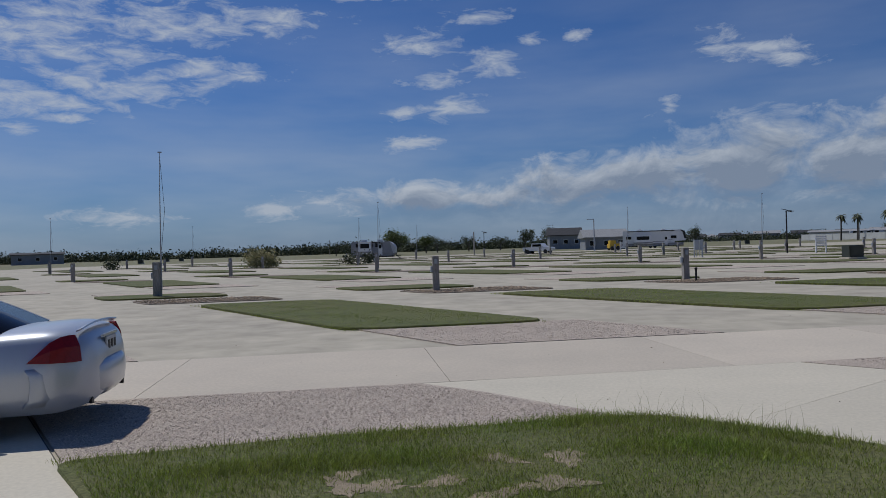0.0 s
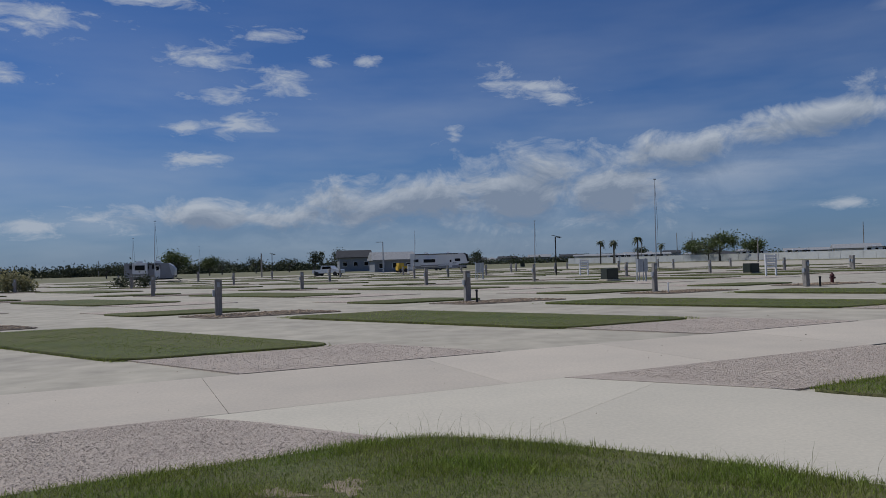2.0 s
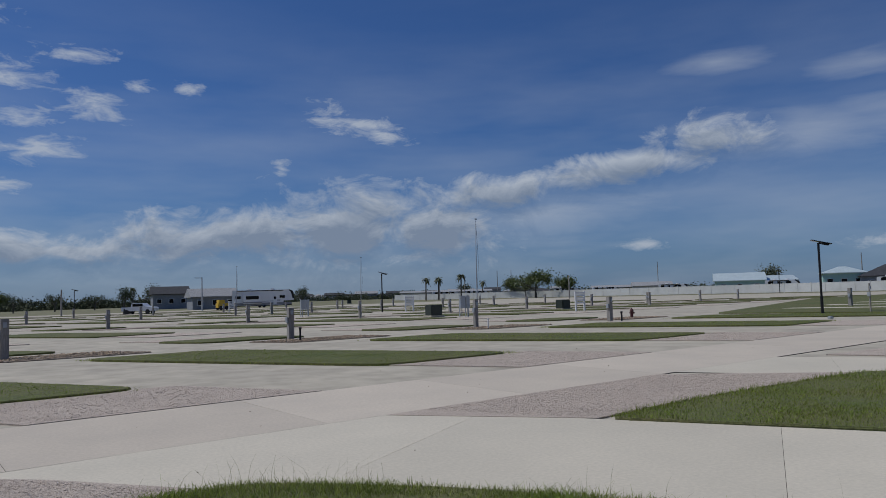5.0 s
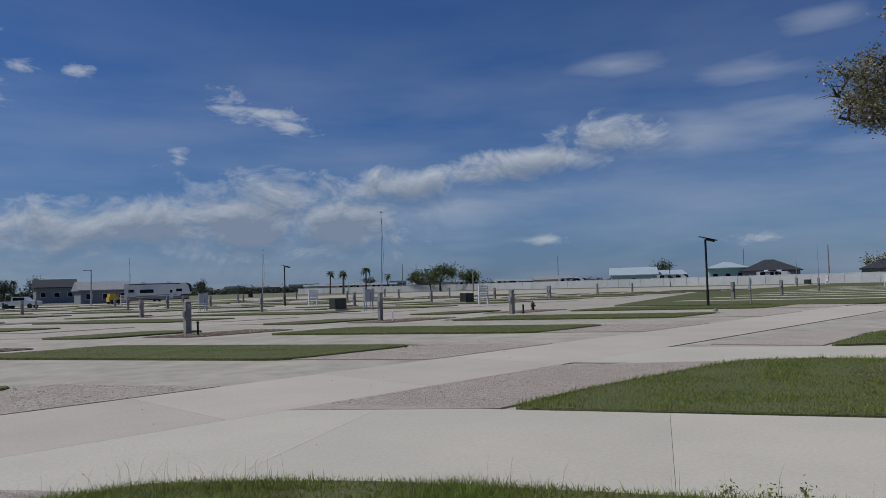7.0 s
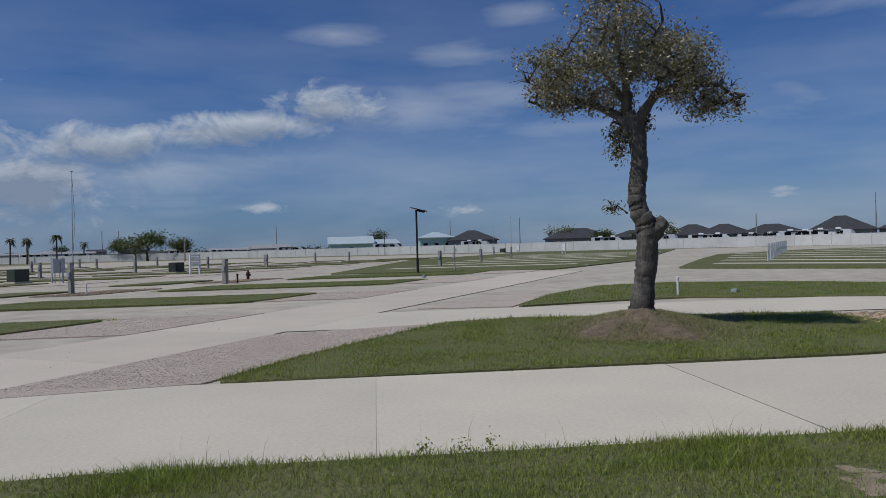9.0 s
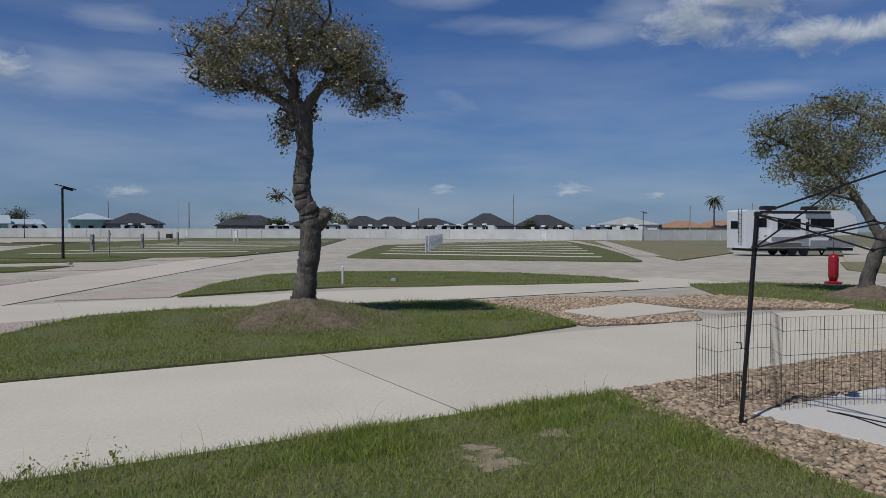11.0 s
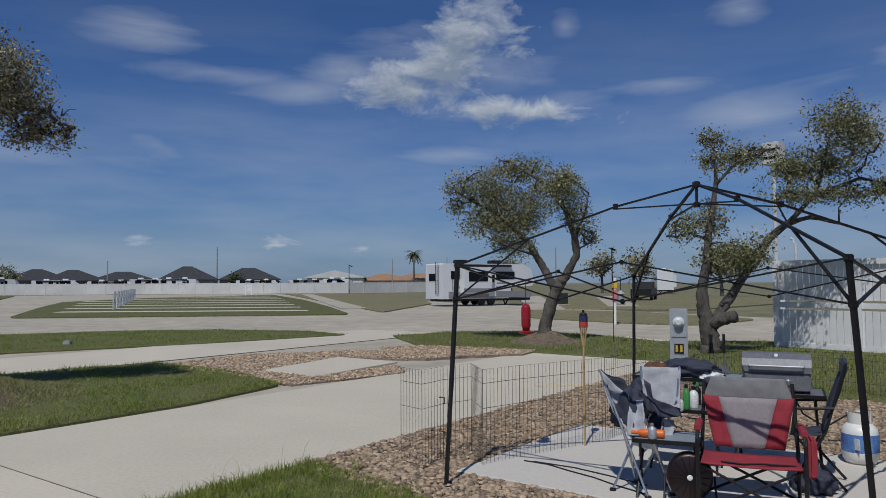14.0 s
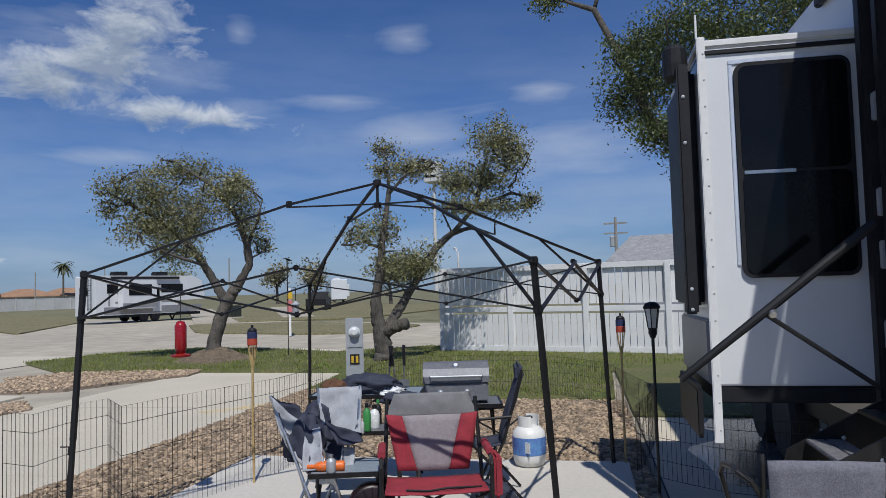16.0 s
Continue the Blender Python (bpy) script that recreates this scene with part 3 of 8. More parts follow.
# lawns beyond the cross road, with thin concrete strips between them
field = [(42.6, 17.0), (60, 22.2), (79, 27.3), (100, 24.0), (122, 10.5), (80, 3.4), (55, 0.4), (42.4, -0.8)]
lawn(field, "broad mown lawn with service posts beyond the road", 0.06, TURF_FAR, 1.0)
far_strips = thing("pavement", "thin concrete strips across the far lawn", "pavement", kind="structure")
for k in range(9):
    x = 47.5 + 6.6 * k + 0.25 * k * k
    lo = -0.3 + (x - 42.4) * 0.12 + 1.4
    hi = min(17.0 + (x - 42.6) * 0.283 - 1.2, 27.3 - max(0, x - 79) * 0.30)
    bm = bmesh.new()
    prism(bm, [(x, lo), (x + 1.5, lo), (x + 1.5 + 0.1 * (hi - lo), hi), (x + 0.1 * (hi - lo), hi)], 0.0, 0.066)
    part("strip", bm, CONCRETE, far_strips)
lawn([(33.2, 37.7), (41.5, 24.6), (60, 27.5), (128, 52), (128, 84), (70, 64)], "mown lawn round the solar street lamp", 0.055, TURF_FAR, 1.0)
more = thing("pavement", "concrete strips across the lawn by the solar lamp", "pavement", kind="structure")
for k in range(8):
    o = 4.0 + 7.5 * k
    a, b = Vector((37 + o * 0.95, 38.0 + o * 0.42)), Vector((46 + o * 1.05, 27.0 + o * 0.32))
    u = Vector((1.5 + 0.1 * k, 0.5))
    bm = bmesh.new()
    prism(bm, [(a.x, a.y), (b.x, b.y), (b.x + u.x, b.y + u.y), (a.x + u.x, a.y + u.y)], 0.0, 0.061)
    part("strip", bm, CONCRETE, more)
lawn([(45, -2.8), (72, 1.2), (130, 9), (132, -2), (80, -9), (62, -8)], "mown lawn behind the parked fifth wheel", 0.055, TURF_DRY, 1.0)
lawn([(36.5, -9.4), (46, -11.5), (42, -17), (32, -19), (28.5, -14.2), (30.5, -12.2)], "grass island across the cross road", 0.05, TURF_DRY, 1.0)
for p0, p1, width in (((47, -13.4), (92, -24.5), 2.6), ((50, -20.0), (88, -33), 2.2), ((52, -1.2), (124, 5.0), 1.8)):
    p0, p1 = Vector(p0), Vector(p1)
    u = (p1 - p0).normalized()
    u = Vector((-u.y, u.x)) * width / 2
    bm = bmesh.new()
    prism(bm, [tuple(p0 - u), tuple(p1 - u), tuple(p1 + u), tuple(p0 + u)], -0.02, 0.062)
    tagged(mesh_object("pavement", bm, CONCRETE_FAR), "long pale concrete strip between dry lawns", "pavement", kind="structure")
lawn([(48, -13), (90, -22), (110, -50), (60, -42), (44, -22)], "grass between far pads and parked vehicles", 0.05, TURF_DRY, 1.0)

# rock bed round the patio and the small one beyond the pad
PATIO = [sq(6.72, 4.88), sq(9.3, 4.88), sq(9.3, 1.05), sq(6.72, 1.05)]
bm = bmesh.new()
prism(bm, [sq(6.1, 6.26), sq(14.6, 6.26), sq(13.3, 4.3), sq(13.2, 0.86), sq(5.0, 0.86), sq(5.5, 3.2)], -0.04, 0.006)
tagged(mesh_object("rock_bed", bm, ROCK_BED), "bed of brown river stones round the patio", "stones", group="rock beds", kind="structure")
bm = bmesh.new()
prism(bm, PATIO, -0.03, 0.035, 0.01)
tagged(mesh_object("patio", bm, CONCRETE_PATIO), "pale concrete patio slab under the canopy frame", "patio", kind="structure")
bm = bmesh.new()
prism(bm, [sq(6.15, 3.05), sq(6.69, 3.0), sq(6.69, 0.9), sq(5.7, 0.9), sq(5.75, 2.6)], -0.03, 0.03, 0.01)
tagged(mesh_object("patio_step", bm, CONCRETE_PINK), "pinkish stained slab at the patio's edge", "patio", kind="structure")
ROCKS_B = [(17.9, 3.6), (19.8, 2.0), (20.4, -0.4), (19.9, -1.9), (17.9, -1.7), (18.8, -0.3), (16.4, 1.2), (15.3, 0.2), (16.8, -1.4), (15.6, -1.45), (14.25, 0.6), (15.6, 1.75)]
bm = bmesh.new()
prism(bm, ROCKS_B, -0.04, 0.012)
tagged(mesh_object("rock_bed", bm, ROCK_BED), "bed of brown river stones beyond the pad", "stones", group="rock beds", kind="structure")
bm = bmesh.new()
prism(bm, [(16.35, 1.3), (18.7, -0.2), (17.4, -1.45), (15.2, 0.25)], -0.03, 0.03, 0.01)
tagged(mesh_object("patio", bm, CONCRETE), "small concrete patio slab among stones", "patio", kind="structure")
ROCKS_C = [(18.3, -1.15), (20.9, -1.3), (21.05, -2.4), (20.2, -3.9), (19.2, -5.05), (18.4, -4.5), (18.2, -3.1), (17.8, -2.1)]
bm = bmesh.new()
prism(bm, ROCKS_C, -0.04, 0.040)
tagged(mesh_object("rock_bed", bm, ROCK_BED), "bed of brown river stones beside the oak's verge", "stones", group="rock beds", kind="structure")
# bare soil showing through the start island, in broken scraps
BARE = []
soil_rng = random.Random(21)
for x, y, a, b, count in [(-0.35, 4.72, 0.5, 0.2, 4), (-1.15, 4.75, 0.35, 0.15, 3), (-0.1, 5.38, 0.3, 0.1, 2), (6.44, 0.94, 0.3, 0.15, 3), (7.2, 0.55, 0.25, 0.1, 2)]:
    for k in range(count):
        cx, cy = x + a * soil_rng.uniform(-1, 1), y + b * soil_rng.uniform(-1, 1)
        ra = soil_rng.uniform(0.08, 0.24)
        rb, turn, ph = ra * soil_rng.uniform(0.35, 0.8), soil_rng.uniform(0, 3), soil_rng.uniform(0, 6)
        ring = []
        for t in np.linspace(0, 2 * math.pi, 30)[:-1]:
            w = 1 + 0.25 * math.sin(3 * t + ph) + 0.2 * math.sin(7 * t + ph) + 0.12 * math.sin(13 * t)
            u, v = ra * w * math.cos(t), rb * w * math.sin(t)
            ring.append((cx + u * math.cos(turn) - v * math.sin(turn), cy + u * math.sin(turn) + v * math.cos(turn)))
        bm = bmesh.new()
        prism(bm, ring, 0.0, 0.032 + 0.002 * k)
        tagged(mesh_object("bare_patch", bm, SOIL), "bare sandy patch in the grass", "soil", kind="structure")
        BARE.append((cx, cy, 0.8 * ra, 0.8 * rb))

# ---- far setting: fence, tree line, houses ----
def fence_run(points, height=2.0, step=2.45):
    """A white panel fence with posts along a line."""
    fence = thing("fence", "long white vinyl privacy fence along the park's edge", "fence", kind="structure")
    panel_mesh, post_mesh = {}, None
    for a, b in zip(points, points[1:]):
        a, b = Vector(a), Vector(b)
        n = max(1, round((b - a).length / step))
        turn = math.degrees(math.atan2((b - a).y, (b - a).x))
        width = (b - a).length / n
        for k in range(n):
            p = a + (b - a) * ((k + 0.5) / n)
            key = round(width, 2)
            if key not in panel_mesh:
                bm = bmesh.new()
                box(bm, 0, 0, height / 2, width - 0.13, 0.03, height - 0.12)
                box(bm, 0, 0, height - 0.07, width - 0.12, 0.05, 0.14)
                box(bm, 0, 0, 0.14, width - 0.12, 0.05, 0.14)
                panel_mesh[key] = mesh_object("fence_panel", bm, FENCE_WHITE)
                ob = panel_mesh[key]
            else:
                ob = new("fence_panel", panel_mesh[key].data)
            ob.parent, ob.matrix_basis = fence, pose(p.x, p.y, 0, 0, 0, turn)
            q = a + (b - a) * (k / n)
            if post_mesh is None:
                bm = bmesh.new()
                box(bm, 0, 0, height / 2 + 0.03, 0.13, 0.13, height + 0.06)
                box(bm, 0, 0, height + 0.08, 0.17, 0.17, 0.05)
                post_mesh = mesh_object("fence_post", bm, FENCE_WHITE)
                ob = post_mesh
            else:
                ob = new("fence_post", post_mesh.data)
            ob.parent, ob.matrix_basis = fence, pose(q.x, q.y, 0, 0, 0, turn)
    return fence


fence_run([(76, 256), (112, 186), (126, 130), (134, 80), (140, 35), (134, -2), (150, -30)], 2.0, 3.2)


def house(x, y, turn, w, d, h, rise, wall, roof, label, windows=3, hip=False):
    """A house with its long side along its own x axis."""
    home = thing("house", label, "house", pose(x, y, -0.05, 0, 0, turn))
    bm = bmesh.new()
    box(bm, 0, 0, h / 2, w, d, h)
    part("wall", bm, wall, home)
    o, bm = 0.5, bmesh.new()
    e = [(-w / 2 - o, -d / 2 - o), (w / 2 + o, -d / 2 - o), (w / 2 + o, d / 2 + o), (-w / 2 - o, d / 2 + o)]
    ridge = d / 2 if hip else 0.0
    base = [bm.verts.new((px, py, h)) for px, py in e]
    lip = [bm.verts.new((px, py, h + 0.18)) for px, py in e]
    r0, r1 = bm.verts.new((-w / 2 - o + ridge, 0, h + rise)), bm.verts.new((w / 2 + o - ridge, 0, h + rise))
    for k in range(4):
        bm.faces.new((base[k], base[(k + 1) % 4], lip[(k + 1) % 4], lip[k]))
    bm.faces.new((lip[0], lip[1], r1, r0)), bm.faces.new((lip[2], lip[3], r0, r1))
    bm.faces.new((lip[1], lip[2], r1)), bm.faces.new((lip[3], lip[0], r0)), bm.faces.new(base[::-1])
    part("roof", bm, roof, home)
    for side in (-1, 1):
        for k in range(windows):
            px = -w / 2 + w * (k + 0.5) / windows
            bm = bmesh.new()
            box(bm, px, side * (d / 2 + 0.02), h * 0.55, 1.3, 0.08, 1.3)
            frame_ob = part("window", bm, VINYL, home)
            bm = bmesh.new()
            box(bm, px, side * (d / 2 + 0.05), h * 0.55, 1.1, 0.06, 1.1)
            part("pane", bm, GLASS_DARK, frame_ob)
    bm = bmesh.new()
    box(bm, w * 0.08, -(d / 2 + 0.03), 1.05, 1.0, 0.08, 2.1)
    part("door", bm, SIDING_GREY, home)
    return home


house(-1.4, 214, 6, 9.2, 9, 3.9, 2.3, SIDING_GREY, SHINGLE, "grey clubhouse with a dark roof and porch", 3)
house(7.9, 172, 8, 9.6, 8, 2.7, 2.0, SIDING_GREY, SHINGLE_GREY, "low grey park building with a gabled roof", 3)
def polar(az, dist):
    return (0.4 + dist * math.sin(radians(az)), -0.2 + dist * math.cos(radians(az)))


for az_, dist, w, h, rise in [(60.4, 178, 15, 2.7, 2.6), (64.6, 182, 11, 2.6, 1.9), (69.0, 178, 12, 2.7, 2.6), (71.2, 184, 12, 2.7, 2.6), (74.4, 178, 13, 2.6, 2.2), (78.8, 176, 12, 2.8, 3.2), (83.2, 178, 13, 2.8, 2.9), (52.2, 185, 12, 3.0, 2.7)]:
    house(*polar(az_, dist), -az_ + 3, w, 11, h, rise, SIDING_GREY, SHINGLE, "low house with a dark hipped roof behind the fence", 3, True)
house(*polar(49.3, 190), -45, 8.5, 8, 4.0, 1.6, SIDING_AQUA, ROOF_METAL, "two-storey aqua house with a pale metal roof", 3, True)
house(*polar(42.6, 225), -40, 13, 11, 3.2, 2.4, SIDING_AQUA, ROOF_METAL, "aqua house with a pale green metal roof", 3)
house(*polar(45.0, 230), -30, 9, 10, 3.0, 1.6, SIDING, ROOF_METAL, "pale house with a metal roof", 2)
house(*polar(36.4, 250), -30, 12, 9, 2.6, 1.5, SIDING, SHINGLE_GREY, "pale house with a grey roof behind the fence", 3)
house(*polar(33.5, 262), -30, 14, 9, 2.4, 1.0, SIDING_GREY, SHINGLE_GREY, "low grey house behind the fence", 3)
house(*polar(20.5, 275), -20, 34, 9, 2.6, 0.8, SIDING, SHINGLE_GREY, "long low pale building behind the fence", 5)
house(*polar(89.9, 195), -4, 17, 14, 3.4, 1.9, SIDING, SIDING, "white metal workshop with a low gable", 2)
house(*polar(93.6, 205), -88, 14, 12, 2.6, 2.0, SIDING, ROOF_TILE, "low house with a tan tiled roof", 3, True)
house(*polar(97.0, 200), -94, 20, 12, 2.6, 2.0, SIDING, ROOF_TILE, "long low house with a tan tiled roof", 4, True)
house(-184, 224, 40, 16, 10, 3.4, 0.8, SIDING_GREY, SHINGLE, "dark low shed at the field's edge", 3)
# distant roofs along the shore
for k in range(26):
    a = radians(-2 + k * 1.25)
    dist = 520 + 60 * math.sin(k * 2.3)
    house(dist * math.sin(a), dist * math.cos(a), -math.degrees(a) + 8 * math.sin(k), 14 + 5 * math.sin(k * 1.7), 10, 3.0 + math.sin(k * 3.1), 1.8, (SIDING, SIDING_GREY)[k % 2], (SHINGLE, SHINGLE_GREY)[k % 3 % 2], "far shore house of pale siding", 3, k % 2 == 0)

# white mast with a boxy head far behind the oaks
tower = thing("tower", "slim white tower with a boxy head far behind the oaks", "tower", pose(362, -235, -0.05, 0, 0, 33))
bm = bmesh.new()
tube(bm, [(0, 0, 0), (0, 0, 66)], [1.3, 0.8], 12)
part("mast", bm, SIDING, tower)
bm = bmesh.new()
box(bm, 0, 0, 71.5, 9, 9, 12, bevel=0.4)
part("head", bm, SIDING, tower)
for k in range(2):
    bm = bmesh.new()
    box(bm, 0, 4.55, 69 + 4.4 * k, 6.5, 0.3, 1.4)
    part("window", bm, GLASS_DARK, tower)


def leaves(name, blobs, count, size, mat, parent, seed, hollow=0.45, spray=0.0, loose_by=2.5):
    """Many small folded leaves spread through ovals (x, y, z, rx, ry, rz)."""
    g = np.random.default_rng(seed)
    vol = np.array([b[3] * b[4] * b[5] for b in blobs]) ** 0.75
    which = g.choice(len(blobs), count, p=vol / vol.sum())
    bl = np.array(blobs)[which]
    d = g.normal(size=(count, 3))
    d /= np.linalg.norm(d, axis=1)[:, None]
    rad = hollow + (1 - hollow) * g.random(count) ** 0.7
    # gather the leaves on twigs
    twigs = max(6, count // 26)
    tw = g.integers(0, twigs, count)
    tdir = g.normal(size=(twigs, 3))
    tdir /= np.linalg.norm(tdir, axis=1)[:, None]
    tdir[:, 2] = tdir[:, 2] * 0.9 + 0.1
    trad = hollow + (1.0 - hollow) * g.random(twigs) ** 0.6
    trad += (g.random(twigs) < 0.22) * g.random(twigs) * spray
    twhich = g.choice(len(blobs), twigs, p=vol / vol.sum())
    tb = np.array(blobs)[twhich]
    c = tb[tw, :3] + tdir[tw] * trad[tw, None] * tb[tw, 3:6] + g.normal(size=(count, 3)) * size * loose_by
    loose = g.random(count) < 0.15
    c[loose] = (bl[:, :3] + d * rad[:, None] * bl[:, 3:6])[loose]
    a = g.normal(size=(count, 3))
    a /= np.linalg.norm(a, axis=1)[:, None]
    b = np.cross(a, g.normal(size=(count, 3)))
    b /= np.linalg.norm(b, axis=1)[:, None]
    ln = size * (0.6 + 0.8 * g.random(count))[:, None]
    v = np.empty((count, 4, 3))
    v[:, 0], v[:, 1], v[:, 2], v[:, 3] = c - a * ln, c + b * ln * 0.46, c + a * ln, c - b * ln * 0.46 + np.cross(a, b) * ln * 0.25
    me = bpy.data.meshes.new(name)
    me.vertices.add(count * 4), me.loops.add(count * 4), me.polygons.add(count)
    me.vertices.foreach_set("co", v.ravel())
    me.loops.foreach_set("vertex_index", np.arange(count * 4, dtype=np.int32))
    me.polygons.foreach_set("loop_start", np.arange(0, count * 4, 4, dtype=np.int32))
    me.update()
    me.validate()
    me.materials.append(mat)
    ob = new(name, me)
    ob.parent = parent
    return ob


# tree line on the horizon: many irregular clumps in one mesh
def tree_line(points, height, count, seed, label):
    g = np.random.default_rng(seed)
    pts = np.array(points, float)
    seg = g.integers(0, len(pts) - 1, count)
    t = g.random(count)[:, None]
    c = pts[seg] * (1 - t) + pts[seg + 1] * t + g.normal(size=(count, 2)) * 5
    rise = height * (0.75 + 0.25 * np.sin(c[:, 0] * 0.045) * np.sin(c[:, 1] * 0.021 + 1.3))
    blobs = [(x, y, h * 0.36, 3.0 + 2.2 * g.random(), 3.0, h * 0.5 * (0.7 + 0.4 * g.random())) for (x, y), h in zip(c, rise)]
    ob = leaves("tree_line", blobs, count * 100, 0.55, SCRUB, None, seed, 0.1)
    return tagged(ob, label, "trees", kind="stuff")


tree_line([(-330, 250), (-200, 292), (-100, 318), (-62, 326)], 2.7, 620, 5, "dark scrubby woods along the horizon")
tree_line([(-70, 330), (-20, 350), (30, 362)], 3.0, 200, 8, "thin far scrub behind the clubhouse")
tree_line([(40, 430), (200, 430), (330, 340)], 2.6, 220, 6, "far line of low trees behind the shore houses")


def small_tree(x, y, h, spread, mat, seed, label="rounded windswept tree at the field's edge", count=900):
    tree = thing("tree", label, "tree", pose(x, y, -0.05))
    g = random.Random(seed)
    bm = bmesh.new()
    tube(bm, [(0, 0, 0), (0.1 * h * g.uniform(-1, 1) * 0.4, 0, h * 0.3), (0.05 * h, 0.02 * h, h * 0.6)], [0.045 * h, 0.03 * h, 0.015 * h], 6)
    for k in range(5):
        a = g.uniform(0, 6.28)
        tube(bm, [(0.02 * h, 0, h * g.uniform(0.25, 0.45)), (math.cos(a) * spread * 0.35, math.sin(a) * spread * 0.35, h * 0.62)], [0.018 * h, 0.008 * h], 5)
    part("trunk", bm, BARK, tree)
    blobs = []
    for k in range(7):
        a = g.uniform(0, 6.28)
        r = spread * g.uniform(0.1, 0.36)
        blobs.append((math.cos(a) * r, math.sin(a) * r, h * g.uniform(0.55, 0.8), spread * 0.24, spread * 0.24, h * 0.17))
    leaves("crown", blobs, count * (3 if mat is LEAF_DARK else 1), 0.030 * h + 0.05, mat, tree, seed, 0.2)
    return tree


for az_, dist, h, spread, mat, seed in [(-18.5, 212, 4.2, 9, SCRUB, 1), (-13.8, 205, 6.6, 8, LEAF_DARK, 2), (-11.4, 215, 5.0, 5, LEAF_DARK, 3), (-17.2, 200, 3.6, 6, SCRUB, 4), (-3.6, 215, 6.5, 4.5, SCRUB, 5), (-1.6, 230, 7.5, 4, SCRUB, 6),
                                       (-8, 240, 5, 6, SCRUB, 61), (-5.5, 250, 5, 8, SCRUB, 62), (-10.5, 230, 5, 7, SCRUB, 63), (9.2, 222, 5.5, 6, SCRUB, 64), (27.6, 215, 8.2, 15, LEAF_DARK, 7), (25.9, 232, 6.5, 8, LEAF_DARK, 8), (30.0, 235, 6.8, 9, LEAF_DARK, 9),
                                       (26.8, 225, 5.5, 9, SCRUB, 10), (21.8, 300, 6, 8, SCRUB, 11), (44.6, 250, 8, 12, SCRUB, 12), (59.0, 178, 6.2, 7.5, LEAF, 13), (60.2, 182, 5, 5, SCRUB, 14), (66.9, 165, 6.6, 7, LEAF, 15), (62.5, 168, 4.5, 5, LEAF_DARK, 16),
                                       (52.0, 190, 4, 4, PALM, 17), (103.5, 132, 6.5, 6.5, LEAF, 19), (110.5, 128, 7.5, 5.5, LEAF_BROWN, 20), (113.2, 100, 6.5, 4.5, LEAF_BROWN, 21), (119, 92, 6, 6, LEAF, 22), (82, 172, 5, 3.5, SCRUB, 23)]:
    small_tree(*polar(az_, dist), h, spread, mat, seed)


def palm(x, y, h, seed):
    tree = thing("palm_tree", "tall palm with a ragged crown of fronds", "tree", pose(x, y, -0.05), group="palms")
    g = random.Random(seed)
    bm = bmesh.new()
    tube(bm, [(0, 0, 0), (0.1, 0, h * 0.5), (0.15, 0.05, h * 0.86)], [0.26, 0.2, 0.22], 8)
    part("trunk", bm, BARK, tree)
    bm = bmesh.new()
    for k in range(34):
        a, droop = g.uniform(0, 6.28), g.uniform(-0.9, 1.0)
        ln = h * 0.19 * g.uniform(0.8, 1.15)
        ux, uy = math.cos(a), math.sin(a)
        rows = []
        for i in range(5):
            t = i / 4
            z = h * 0.86 + ln * (t * droop - 0.75 * t * t)
            w = 0.24 * math.sin(math.pi * (0.12 + 0.8 * t))
            p = Vector((ux * ln * t + 0.15, uy * ln * t, z))
            side = Vector((-uy, ux, 0)) * w
            rows.append([p + side, p + Vector((0, 0, 0.08)), p - side])
        sheet(bm, rows)
    part("crown", bm, PALM, tree)
    return tree


for az_, dist, h in [(18.9, 235, 8.0), (19.9, 230, 8.0), (21.7, 220, 8.6), (23.4, 240, 6.5), (95.9, 190, 11.5), (64.6, 168, 4.2), (-3.0, 320, 9.0)]:
    palm(*polar(az_, dist), h, int(az_ * 10))

# ---- park furniture ----
def service_post(x, y, mast=0.0, h=1.38, turn=0.0, w=0.19):
    post = thing("service_post", "weathered wooden service post" + (" with a tall thin mast" if mast else " with a small meter box"), "post", pose(x, y, 0, 0, 0, turn), group="service posts")
    bm = bmesh.new()
    box(bm, 0, 0, h / 2, w, w, h, bevel=0.015)
    part("post", bm, POST_WOOD, post)
    bm = bmesh.new()
    box(bm, -w / 2 - 0.04, 0.0, h * 0.62, 0.08, 0.16, 0.24, bevel=0.01)
    part("meter_box", bm, GALV, post)
    bm = bmesh.new()
    box(bm, 0, -w / 2 - 0.02, h * 0.85, 0.12, 0.04, 0.18, bevel=0.008)
    part("outlet_cover", bm, GALV, post)
    if mast:
        bm = bmesh.new()
        tube(bm, [(w / 2 + 0.02, 0, 0.3), (w / 2 + 0.03, 0, h + 0.8), (w / 2 + 0.06, 0, mast * 0.75), (w / 2 + 0.1, 0.0, mast)], [0.03, 0.028, 0.02, 0.012], 6)
        box(bm, w / 2 + 0.1, 0, mast, 0.16, 0.03, 0.05)
        part("mast", bm, GALV, post)
        bm = bmesh.new()
        tube(bm, [(w / 2 + 0.1, 0, mast * 0.97), (w / 2 + 0.22, 0.03, mast * 0.6), (w / 2 + 0.06, 0, h + 0.5)], 0.008, 4)
        part("guy_line", bm, BLACK, post)
    return post


